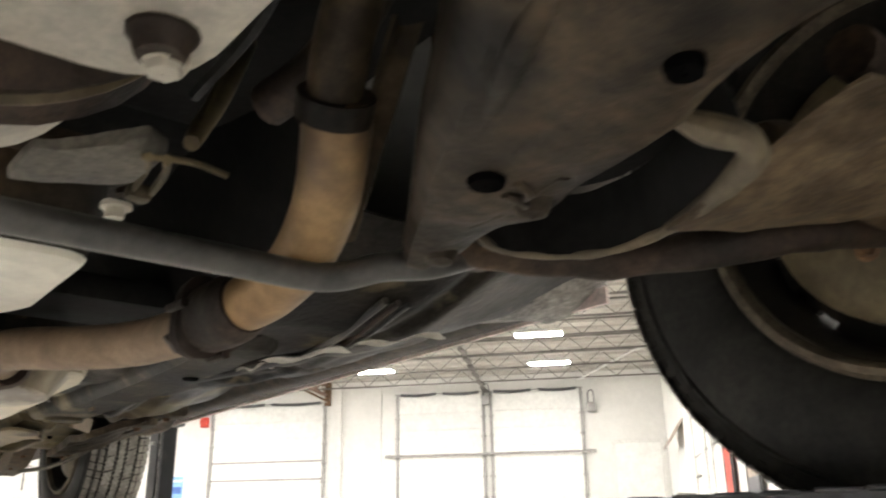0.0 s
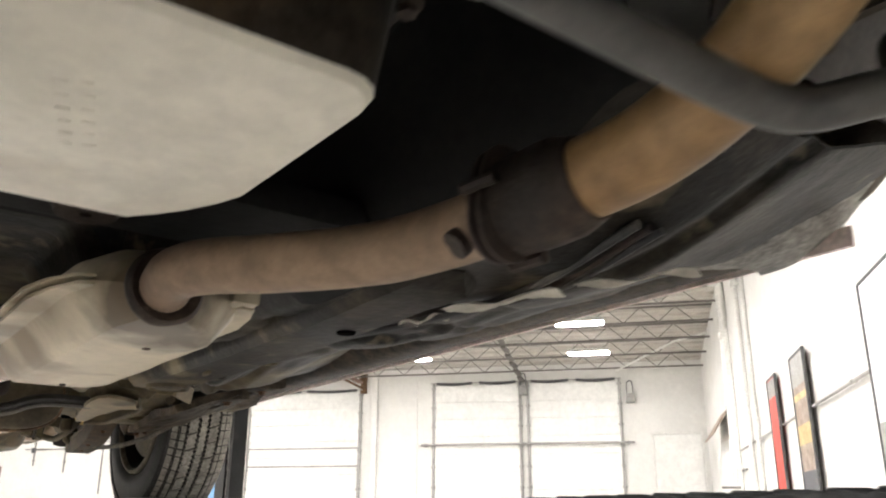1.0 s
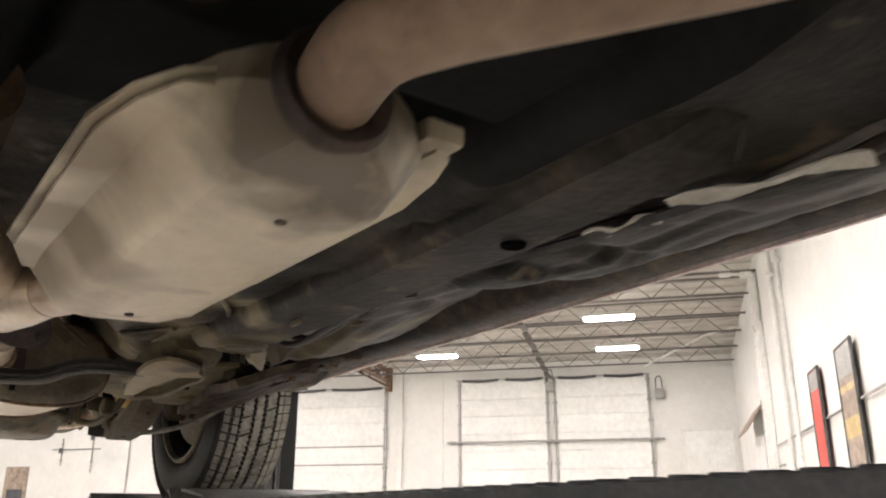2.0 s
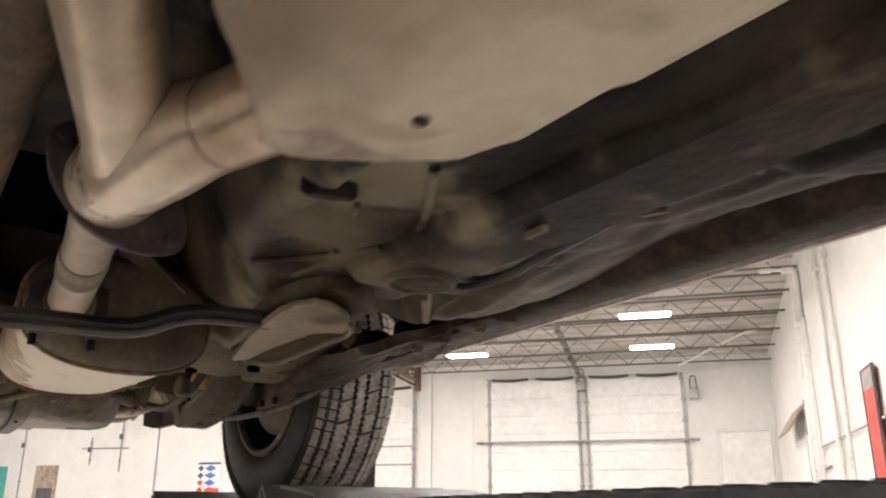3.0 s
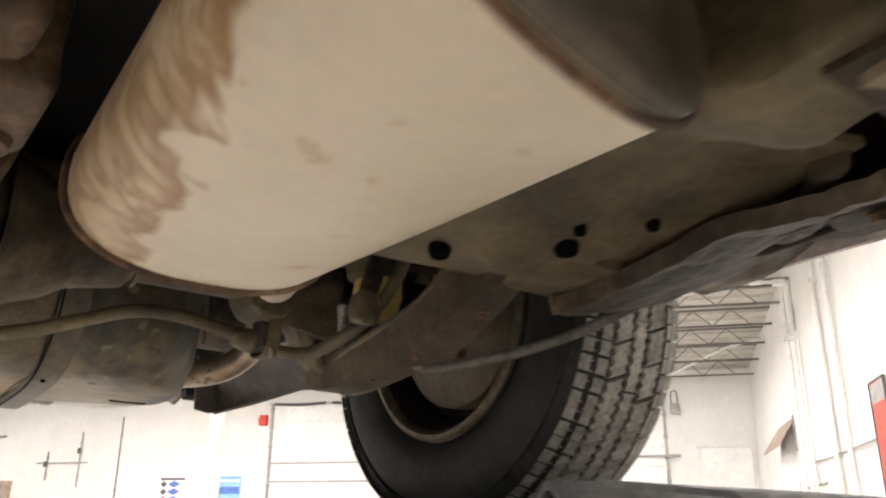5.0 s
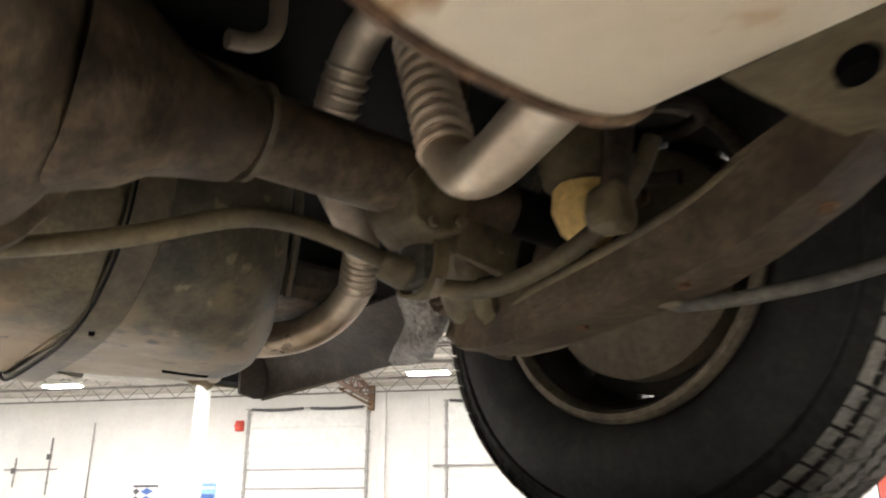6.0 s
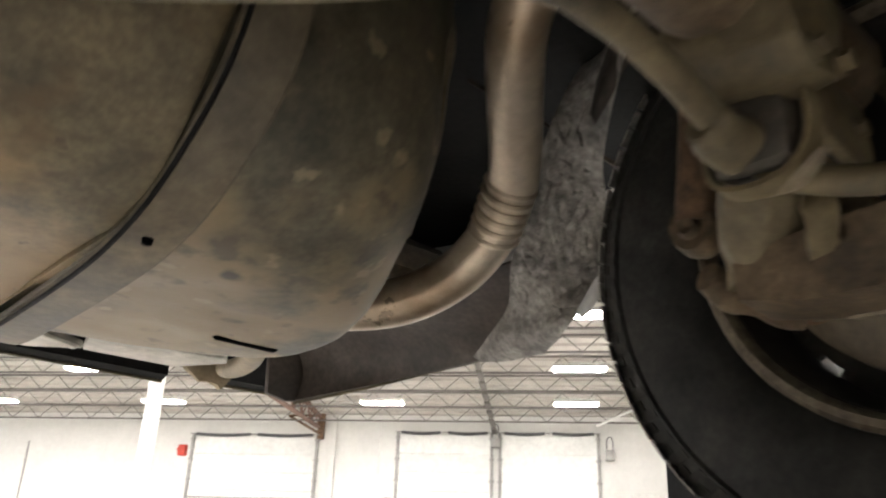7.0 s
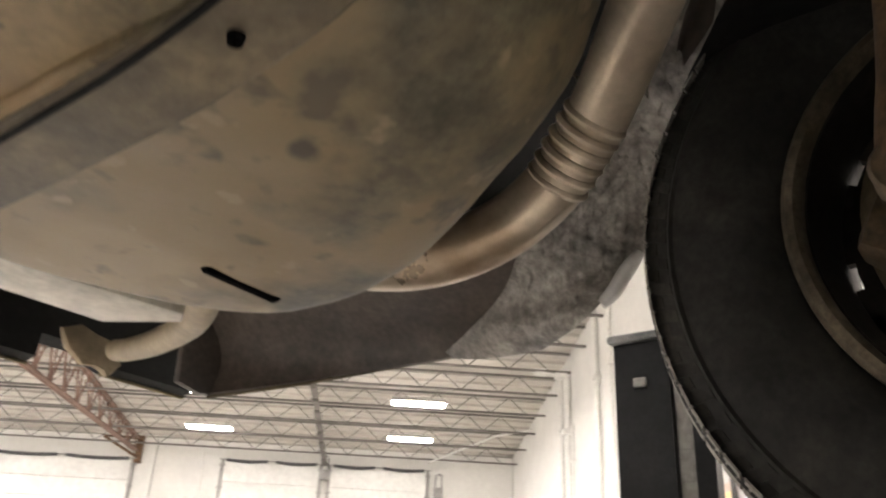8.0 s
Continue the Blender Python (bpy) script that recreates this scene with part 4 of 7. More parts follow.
for pts in ([(0.47, 1.88), (0.52, 1.965), (0.565, 2.06)], [(0.435, 2.20), (0.50, 2.16), (0.54, 2.09)], [(0.74, 1.90), (0.80, 2.02), (0.83, 2.16)], [(0.68, 1.62), (0.73, 1.74), (0.82, 1.80)]):
    bm = tube(bmesh.new(), [V(x, y, floor_z(x, y) - 0.003) for x, y in pts], 0.005, 10, 10, squash=0.7)
    spart("floor_bead", roughen(bm, 0.0015, 40), FLOOR_COAT, "", floor_pan)
for dx, mat, rad in ((0.0, BLACK_STEEL, 0.006), (0.022, DARK_IRON, 0.005), (0.040, BLACK_STEEL, 0.0045)):
    pts = [(0.70 + dx + 0.02 * math.sin(k * 1.3), 0.98 + 0.2 * k, floor_z(0.70 + dx, 0.98 + 0.2 * k) - 0.010 + 0.004 * math.sin(k * 2.1)) for k in range(9)]
    spart("fuel_line", tube(bmesh.new(), pts, rad, 8, 5), mat, "dark line clipped along the floor")
for x0, y0, x1, y1, w in ((0.685, 1.30, 0.735, 1.13, 0.024), (0.70, 1.42, 0.715, 1.335, 0.014), (0.74, 1.11, 0.80, 0.98, 0.016)):
    bm = patch(bmesh.new(), lambda a, b: V(x0 + (x1 - x0) * a + w * (b - 0.5) * 0.95, y0 + (y1 - y0) * a + w * (b - 0.5) * 0.3, floor_z(x0, y0) - 0.012 + 0.004 * math.sin(9 * a + 2 * b)), 16, 4, 0.002)
    spart("line_cover", roughen(bm, 0.004, 55), ALUMINIUM, "pale shiny crumpled line cover", floor_pan)

def sill(sx):
    """A rocker panel: a closed section along the vehicle's side."""
    out = []
    for i in range(25):
        y = 0.86 + 2.12 * i / 24
        e = max(0.0, (1.12 - y) / 0.26) ** 2 * 0.13 + max(0.0, (y - 2.80) / 0.20) ** 2 * 0.08
        base = 1.664 - 0.0135 * (y - 1.1) + e
        sec = [(0.74, base + 0.03), (0.79, base - 0.012), (0.845, base - 0.018), (0.885, base + 0.0), (0.905, base + 0.05),
               (0.925, base + 0.13), (0.92, base + 0.25), (0.74, base + 0.25)]
        out.append([V(CX + sx * p, y, z) for p, z in sec])
    return loft(bmesh.new(), out)


for sx in (1, -1):
    spart("sill", sill(sx), UNDERCOAT, "dark sill with a pinched flange")
    out = []
    for k in range(23):
        y = 0.98 + 2.12 * k / 22
        z = 1.646 - 0.0142 * (y - 1.1) - 0.004 * math.exp(-((y - 3.1) / 0.2) ** 2)
        out.append([V(CX + sx * p, y, z + q) for p, q in ((0.866, 0.0), (0.8725, -0.001), (0.874, 0.012), (0.874, 0.03), (0.866, 0.03))])
    spart("sill_flange", loft(bmesh.new(), out), FLANGE_PAINT, "thin pinkish white sill flange")

# body sides, wheel arches, bonnet and cabin in one shell
def shell_section(y):
    top = 2.25 if y < 0.95 else 2.25 + 0.62 * min(1, max(0, (y - 0.95) / 0.55))
    if y > 4.3:
        top -= 0.25 * (y - 4.3)
    if y < 0.1:
        top -= 0.25 * (0.1 - y)
    low = 1.89
    for c in (FRONT_Y, TYRE_Y):
        if abs(y - c) < 0.47:
            low = max(low, HUB_Z + math.sqrt(max(0.0, 0.47 ** 2 - (y - c) ** 2)))
    w = 0.93 - 0.10 * max(0, (0.3 - y)) - 0.05 * max(0, y - 4.2)
    roof_w = w - (0.16 if top > 2.4 else 0.05)
    half = [(w - 0.03, low), (w, low + 0.05), (w, min(2.20, top - 0.04)), (roof_w, top - 0.05), (roof_w - 0.1, top)]
    return [V(CX + a, y, z) for a, z in half] + [V(CX - a, y, z) for a, z in half[::-1]]


bm = loft(bmesh.new(), [shell_section(-0.55 + 5.42 * i / 100) for i in range(101)])
spart("body_shell", bm, BODY_PAINT, "white painted body shell")


# wheels
def wheel(cy, sx, front):
    cx = CX + sx * (0.597 if front else 0.655)          # inner face of the tyre
    c = (cx, cy, HUB_Z)
    hub = spart("wheel", lathe(bmesh.new(), [(0.02, sx * 0.075), (0.075, sx * 0.075), (0.08, sx * 0.16), (0.02, sx * 0.17)], c, 24), DARK_IRON, "dirty wheel with an all-terrain tyre")
    # rubber carcass
    R = TYRE_R
    prof = [(0.213, 0.022), (0.226, 0.008), (0.255, 0.0), (0.30, 0.002), (0.330, 0.011), (0.349, 0.022), (0.3575, 0.034),
            (0.3575, 0.108), (0.3575, 0.184), (0.349, 0.196), (0.335, 0.206), (0.30, 0.216), (0.255, 0.218), (0.222, 0.210), (0.205, 0.196),
            (0.196, 0.18), (0.196, 0.04)]
    tyre = part("tyre", lathe(bmesh.new(), [(r, sx * x) for r, x in prof], c, 96), RUBBER, hub, "black rubber tyre carcass")
    # raised ring and fine ribs on the sidewall
    bm = bmesh.new()
    for r in (0.322,):
        lathe(bm, [(r - 0.005, sx * 0.009), (r, sx * 0.0045), (r + 0.005, sx * 0.012)], c, 96)
    part("sidewall_ring", bm, RUBBER, hub)
    # slanted lugs where the tread runs down onto the sidewall
    bm = bmesh.new()
    prof2 = ((0.326, 0.0095), (0.338, 0.0155), (0.349, 0.0215), (0.357, 0.0315))
    for k in range(150):
        a0 = 2 * math.pi * (k + random.uniform(-0.06, 0.06)) / 150
        da = 2 * math.pi / 150 * 0.86
        deep = 1 if k % 2 else 0
        rows = []
        for q, (r, x) in enumerate(prof2[1 - deep:]):
            sl = 0.042 * (r - 0.326) / 0.031
            for off in (0.0, 1.0):
                o = 0.0009 * off
                rows.append([V(cx + sx * (x - o), cy + (r + 0.4 * o) * math.cos(a), HUB_Z + (r + 0.4 * o) * math.sin(a)) for a in (a0 + sl, a0 + da + sl)])
        vs = [[bm.verts.new(p) for p in row] for row in rows]
        m = len(vs) // 2
        for q in range(m - 1):
            lo0, hi0, lo1, hi1 = vs[2 * q], vs[2 * q + 1], vs[2 * q + 2], vs[2 * q + 3]
            bm.faces.new((hi0[0], hi0[1], hi1[1], hi1[0]))
            bm.faces.new((lo0[0], hi0[0], hi1[0], lo1[0]))
            bm.faces.new((hi0[1], lo0[1], lo1[1], hi1[1]))
        bm.faces.new((vs[0][0], vs[0][1], vs[1][1], vs[1][0]))
    bmesh.ops.recalc_face_normals(bm, faces=bm.faces)
    tagged(part("shoulder", bm, SHOULDER, hub, "slotted tyre shoulder", 20), kind="stuff")
    # tread: slotted shoulders, two ribs of zigzag blocks and a narrow zigzag middle rib
    bm = bmesh.new()

    def crown(x):
        return R - 0.003 - 5.5 * max(0.0, abs(x - 0.109) - 0.045) ** 2

    def at(x, a, r):
        return bm.verts.new(V(cx + sx * x, cy + r * math.cos(a), HUB_Z + r * math.sin(a)))

    def block(x0, x1, a0, a1, zig, skew):
        """One block between two angles, its long edges toothed by zig."""
        n = 6 if zig else 1
        sides = []
        for x, sgn in ((x0, 1), (x1, -1)):
            side = []
            for k in range(n + 1):
                side.append((x + (zig * sgn if k % 2 else -zig * sgn * 0.5), a0 + (a1 - a0) * k / n + (skew if sgn > 0 else -skew)))
            sides.append(side)
        loop = sides[0] + sides[1][::-1]
        lo = [at(x, a, 0.350) for x, a in loop]
        hi = [at(x, a, crown(x)) for x, a in loop]
        m = len(loop)
        for k in range(m):
            bm.faces.new((lo[k], lo[(k + 1) % m], hi[(k + 1) % m], hi[k]))
        for k in range(n):
            bm.faces.new((hi[k], hi[k + 1], hi[m - 2 - k], hi[m - 1 - k]))

    n = 44
    w = 2 * math.pi / n
    for k in range(n):
        a0 = k * w + random.uniform(-0.04, 0.04) * w
        block(0.059, 0.0895, a0, a0 + 0.91 * w, 0.0042, 0.12 * w)
        block(0.0975, 0.1205, a0 + 0.3 * w, a0 + 1.29 * w, 0.0036, 0.0)
        block(0.1285, 0.159, a0 + 0.5 * w, a0 + 1.41 * w, 0.0042, 0.12 * w)
        for h in (0.0, 0.5):
            block(0.010, 0.051, a0 + h * w, a0 + (h + (0.45 if h else 0.41)) * w, 0.0, -0.03 * w)
            block(0.167, 0.208, a0 + (h + 0.2) * w, a0 + (h + 0.2 + (0.45 if h else 0.41)) * w, 0.0, 0.03 * w)
    t = part("tread", bm, TREAD, hub, "worn grey tread blocks", 20)
    tagged(t, kind="stuff")
    # rim: pale rolled lip, dark barrel and a disc with slots that let light through
    prof = [(0.217, 0.014), (0.2165, 0.006), (0.212, 0.001), (0.205, 0.000), (0.200, 0.006), (0.198, 0.016), (0.203, 0.020), (0.209, 0.022)]
    part("rim_lip", lathe(bmesh.new(), [(r, sx * x) for r, x in prof], c, 88), RIM, hub, "pale dusty rolled rim lip")
    prof = [(0.201, 0.014), (0.196, 0.016), (0.192, 0.03), (0.182, 0.05), (0.178, 0.12), (0.182, 0.19), (0.190, 0.20),
            (0.196, 0.20), (0.190, 0.188), (0.184, 0.12), (0.190, 0.052), (0.203, 0.03)]
    part("rim", lathe(bmesh.new(), [(r, sx * x) for r, x in prof], c, 72), BARREL, hub, "rim barrel, dark for the shade inside it")
    bm = bmesh.new()
    for k in range(10):
        for q in range(12):
            if 1 < q < 5:
                continue
            a0, a1 = -1.58 + 2 * math.pi * (k + q / 12) / 10, -1.58 + 2 * math.pi * (k + (q + 1) / 12) / 10
            vs = [bm.verts.new(V(cx + sx * x, cy + r * math.cos(a), HUB_Z + r * math.sin(a))) for x in (0.086, 0.098) for r, a in ((0.171, a0), (0.1815, a0), (0.1815, a1), (0.171, a1))]
            for f in ((0, 1, 2, 3), (7, 6, 5, 4), (0, 3, 7, 4), (1, 5, 6, 2), (0, 4, 5, 1), (3, 2, 6, 7)):
                bm.faces.new([vs[n] for n in f])
    bmesh.ops.remove_doubles(bm, verts=bm.verts, dist=0.0001)
    lathe(bm, [(0.03, sx * 0.086), (0.1725, sx * 0.086), (0.1725, sx * 0.098), (0.03, sx * 0.104)], c, 48)
    part("spoke_disc", bm, BARREL, hub, "dark wheel disc with slots")
    # brake drum or dust shield filling the middle
    prof = [(0.01, 0.02), (0.10, 0.02), (0.118, 0.026), (0.148, 0.034), (0.157, 0.044), (0.157, 0.076), (0.148, 0.082), (0.01, 0.082)]
    part("brake_drum", lathe(bmesh.new(), [(r, sx * x) for r, x in prof], c, 56), DRUM if not front else FRAME, hub, "olive brown dusty backing plate")
    for k in range(6):
        a = k * math.pi / 3
        bm = bolt(bmesh.new(), (cx + sx * 0.022, cy + 0.085 * math.cos(a), HUB_Z + 0.085 * math.sin(a)), 0.009, 0.014, "x", sx > 0)
        part("backing_bolt", bm, RUSTY, hub)
    if not front:
        bm = bmesh.new()
        box(bm, (-0.03, -0.05, -0.035), (0.03, 0.05, 0.035), 0.015, 2, Matrix.Translation((cx + sx * 0.01, cy + 0.10, HUB_Z - 0.03)) @ Matrix.Rotation(0.5, 4, "X"))
        tube(bm, [(cx, cy + 0.06, HUB_Z + 0.06), (cx - sx * 0.01, cy + 0.11, HUB_Z + 0.02), (cx, cy + 0.12, HUB_Z - 0.06)], 0.018, 12)
        part("brake_lever", roughen(subdivided(bm, 1), 0.006, 30), DUSTY_DARK, hub, "rusty brake lever casting")
    return hub


for sx in (1, -1):
    wheel(TYRE_Y, sx, False)
    wheel(FRONT_Y, sx, True)

# ---- front end ----
# frame leg: an inner lower edge that climbs forwards, and an outer one beside the control arm
LEG_IN = smooth_path([V(0.440, 0.590, 1.484), V(0.424, 0.568, 1.485), V(0.398, 0.530, 1.486), V(0.365, 0.479, 1.486), V(0.345, 0.449, 1.487), V(0.302, 0.375, 1.488), V(0.262, 0.306, 1.490), V(0.215, 0.21, 1.494), V(0.17, -0.10, 1.51)], 4)
LEG_OUT = smooth_path([V(0.470, 0.585, 1.484), V(0.468, 0.545, 1.485), V(0.460, 0.497, 1.486), V(0.470, 0.460, 1.486), V(0.459, 0.430, 1.487), V(0.443, 0.345, 1.488), V(0.412, 0.280, 1.490), V(0.404, 0.20, 1.494), V(0.40, -0.10, 1.51)], 4)
rail = []
for p, q in zip(LEG_IN, LEG_OUT):
    e = (q - p) * 0.09
    rail.append([p + e + V(0, 0, -0.004), p.lerp(q, 0.5) + V(0, 0, -0.006), q - e, q + V(0.003, 0, 0.010), q + V(0.004, -0.01, 0.12), p + V(0.012, -0.01, 0.13), p + V(0.0, 0.0, 0.012)])
sub = spart("front_frame_rail", roughen(roughen(subdivided(loft(bmesh.new(), rail), 2), 0.004, 13), 0.0015, 45), FRONT_GRIME, "grimy brown frame rail with holes", angle=50)


def leg(s, w):
    k = min(len(LEG_IN) - 2, int(s * (len(LEG_IN) - 1)))
    f = s * (len(LEG_IN) - 1) - k
    return LEG_IN[k].lerp(LEG_IN[k + 1], f).lerp(LEG_OUT[k].lerp(LEG_OUT[k + 1], f), w)


bm = tube(bmesh.new(), [leg(0.60 + 0.055 * k, 0.20) + V(0.0, 0.002, -0.004) for k in range(5)], lambda s: 0.003 + 0.005 * math.sin(math.pi * s), 10, 5, squash=0.6)
spart("rail_seam", roughen(bm, 0.003, 45), FRONT_GRIME, "dusty seam", sub)
bm = roughen(tube(bmesh.new(), [leg(0.20, 0.45), leg(0.36, 0.62), leg(0.55, 0.75)], 0.006, 10, 6, squash=0.6), 0.003, 50)
spart("rail_ridge", bm, FRONT_GRIME, "", sub)
for s_, w_, r in ((0.46, 0.78, 0.014), (0.12, 0.55, 0.014)):
    bm = roughen(lathe(bmesh.new(), [(0.001, -0.012), (r * 0.7, -0.010), (r, -0.002), (r * 1.1, 0.012), (0.001, 0.012)], tuple(leg(s_, w_)), 20, "z"), 0.003, 40)
    spart("rail_boss", bm, FRONT_GRIME, "", sub)
for x, y, z, r in ((0.382, 0.430, 1.4835, 0.0110), (0.371, 0.281, 1.4865, 0.0092)):
    bm = lathe(bmesh.new(), [(0.001, -0.006), (r, -0.006), (r * 1.10, -0.002), (r * 1.10, 0.006), (0.001, 0.006)], (x, y, z), 22, "z")
    spart("drain_hole", bm, HOLE, "dark drain hole", sub)
for a, b in ((V(0.398, 0.420, 1.4805), V(0.420, 0.436, 1.4805)), (V(0.405, 0.438, 1.4805), V(0.432, 0.446, 1.4810))):
    bm = tube(bmesh.new(), [a, a.lerp(b, 0.5) + V(0.003, -0.004, -0.002), b], 0.0028, 8, 5)
    spart("rail_ridge", roughen(bm, 0.001, 60), FRONT_GRIME, "", sub)
# Added slab whose black stands for the shade under the engine.
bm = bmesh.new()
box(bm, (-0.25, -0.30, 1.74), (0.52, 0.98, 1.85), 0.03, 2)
spart("engine_block", roughen(bm, 0.004, 12), FLAT_BLACK, "black slab added for the shade under the engine")
bm = bmesh.new()
box(bm, (0.36, 0.10, 1.63), (0.42, 0.42, 1.80), 0.03, 2)
spart("engine_mount", roughen(bm, 0.006, 18), DARK_IRON, "dark engine mount")
# lower control arm
bm = bmesh.new()
tube(bm, [(0.50, 0.60, 1.512), (0.525, 0.585, 1.505), (0.575, 0.555, 1.503), (0.63, 0.52, 1.503), (0.68, 0.465, 1.508), (0.76, 0.42, 1.525), (0.90, 0.40, 1.55)], lambda s: 0.014 + 0.004 * math.sin(math.pi * s), 14, squash=1.0)
arm = spart("control_arm", roughen(bm, 0.004, 26), DARK_IRON, "dark lower control arm")
LOOP_A = smooth_path([V(0.480, 0.545, 1.500), V(0.490, 0.535, 1.488), V(0.512, 0.526, 1.485), V(0.540, 0.509, 1.485), V(0.559, 0.480, 1.485), V(0.556, 0.434, 1.485), V(0.538, 0.389, 1.485), V(0.513, 0.345, 1.486), V(0.499, 0.322, 1.490), V(0.489, 0.319, 1.498), V(0.479, 0.334, 1.507), V(0.465, 0.350, 1.518)], 5)
bm = tube(bmesh.new(), LOOP_A, lambda s: 0.003 + 0.0075 * step((s - 0.35) / 0.5) * (1 - 0.45 * step((s - 0.9) / 0.1)), 10, 1, squash=1.1)
spart("arm_lip", roughen(bm, 0.002, 40), STRAP, "pale dusty edge of the arm", arm)
# Wall and floor are near-black: the hollow's shade is in their colour.
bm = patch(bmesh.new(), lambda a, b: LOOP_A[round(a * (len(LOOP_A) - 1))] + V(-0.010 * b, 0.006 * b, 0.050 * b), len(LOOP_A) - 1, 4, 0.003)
spart("arm_wall", roughen(bm, 0.002, 30), FLAT_BLACK, "pressed arm wall, blackened for its shade", arm)
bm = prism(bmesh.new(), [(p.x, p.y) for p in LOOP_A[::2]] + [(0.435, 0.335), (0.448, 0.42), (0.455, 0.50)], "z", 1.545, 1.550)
spart("arm_floor", roughen(subdivided(bm, 1), 0.003, 30), FLAT_BLACK, "black sheet for the shade in the arm's hollow", arm)
bm = patch(bmesh.new(), lambda a, b: V(0.500 + 0.30 * a + 0.03 * b, 0.305 - 0.03 * a + (0.16 + 0.06 * a) * (b - 0.35), 1.497 + 0.065 * a + 0.018 * math.cos(3 * b + 1.5 * a)), 26, 18, 0.004)
spart("arm_plate", roughen(bm, 0.004, 17), DUSTY_DARK, "brown rusty pressed outer arm", arm)
bm = roughen(tube(bmesh.new(), [(0.590, 0.36, 1.535), (0.66, 0.36, 1.545), (0.76, 0.375, 1.570), (0.86, 0.385, 1.59)], lambda s: 0.020 + 0.025 * s, 16, 6), 0.010, 18)
spart("steering_knuckle", bm, DUSTY_DARK, "brown rusty steering knuckle", arm)
bm = roughen(tube(bmesh.new(), [(0.728, 0.412, 1.560), (0.745, 0.385, 1.548), (0.752, 0.358, 1.545)], 0.008, 10), 0.002, 50)
spart("link_bolt", bm, STRAP, "pale bolt", arm)
bm = bmesh.new()
box(bm, (0.50, 0.565, 1.502), (0.57, 0.645, 1.56), 0.018, 3)
spart("bushing_mount", roughen(bm, 0.005, 30), GRIME, "grimy bushing mount", arm)
bm = tube(bmesh.new(), [(0.62, 0.30, 1.60), (0.78, 0.30, 1.60), (0.94, 0.36, 1.62)], 0.02, 10)
spart("drive_shaft", bm, DARK_IRON, "dark half shaft")
bm = lathe(bmesh.new(), [(0.02, 0.0), (0.05, 0.0), (0.055, 0.05), (0.03, 0.12), (0.02, 0.12)], (0.80, 0.34, 1.61), 20)
spart("shaft_boot", bm, BLACK_STEEL)
# painted front end of the sill
bm = patch(bmesh.new(), lambda a, b: V(1.02 + 0.17 * a, 1.14 - 0.20 * b - 0.03 * math.sin(3 * a), 1.625 + 0.10 * b * b + 0.02 * a), 8, 10, 0.006)
spart("fender_end", roughen(bm, 0.004, 22), FOIL, "grey smeared lower fender end")
# front wheel housing
bm = patch(bmesh.new(), lambda a, b: V(0.66 + 0.52 * b, FRONT_Y + 0.47 * math.cos(0.25 + 2.9 * a), HUB_Z + 0.47 * math.sin(0.25 + 2.9 * a)), 24, 8)
spart("front_wheel_liner", roughen(bm, 0.006, 14), PLASTIC, "dark plastic wheel liner")
bm = box(bmesh.new(), (0.63, -0.1, 1.66), (0.66, 0.80, 1.95), 0.02)
spart("inner_fender", bm, UNDERCOAT)
# anti-roll bar
bm = tube(bmesh.new(), [(-0.25, 0.66, 1.478), (0.08, 0.654, 1.477), (0.20, 0.652, 1.476), (0.32, 0.653, 1.476), (0.385, 0.65, 1.475), (0.412, 0.638, 1.476), (0.436, 0.612, 1.482), (0.475, 0.600, 1.488), (0.52, 0.60, 1.505), (0.58, 0.57, 1.525), (0.64, 0.50, 1.545), (0.70, 0.42, 1.56)], 0.0120, 16, 8)
spart("front_sway_bar", bm, BAR_BLACK, "dark grey anti-roll bar")
# engine oil pan with its drain plug
def pan(name, x0, x1, y0, y1, z0, z1, rad, mat, label, wall, cut=0.0):
    out = []
    for inset, z in ((0.014, z0), (0.004, z0 + 0.003), (0.0, z0 + 0.009), (-0.012, z1 - 0.02), (-0.03, z1 - 0.016), (-0.03, z1)):
        pts = []
        for cx, cy, a0 in ((x1, y1, 0), (x0, y1, 90), (x0, y0, 180), (x1, y0, 270)):
            qx = cx - math.copysign(rad, cx - (x0 + x1) / 2)
            qy = cy - math.copysign(rad, cy - (y0 + y1) / 2)
            for k in range(5):
                a = radians(a0 + 22.5 * k)
                p = V(qx + (rad - inset) * math.cos(a), qy + (rad - inset) * math.sin(a), z)
                if cut and a0 == 0:
                    p -= V(0.028 * k / 4, cut * (1 - k / 4), 0)
                pts.append(p)
        out.append(pts)
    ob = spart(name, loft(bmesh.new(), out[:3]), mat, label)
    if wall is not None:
        spart("pan_wall", roughen(loft(bmesh.new(), out[2:]), 0.0015, 25), wall, "pan side wall, on the gearbox dark with grime and painted shade", ob)
    return ob


oil = pan("oil_pan", -0.06, 0.234, 0.14, 0.548, 1.535, 1.66, 0.06, ALUMINIUM, "pale cast oil pan", ALUMINIUM)
bm = bmesh.new()
lathe(bm, [(0.001, -0.012), (0.013, -0.012), (0.016, -0.004), (0.0195, 0.0), (0.020, 0.02), (0.001, 0.02)], (0.196, 0.480, 1.532), 14, "z")
spart("drain_plug", roughen(bm, 0.002, 50), DARK_IRON, "dark drain plug boss", oil)
bm = lathe(bmesh.new(), [(0.001, -0.008), (0.0095, -0.008), (0.0115, -0.005), (0.0115, 0.004), (0.001, 0.004)], (0.201, 0.487, 1.523), 6, "z")
lathe(bm, [(0.001, -0.003), (0.013, -0.003), (0.014, 0.004), (0.001, 0.004)], (0.201, 0.487, 1.523), 20, "z")
spart("plug_head", bm, PALE_CAST, "pale hexagon plug head", oil)
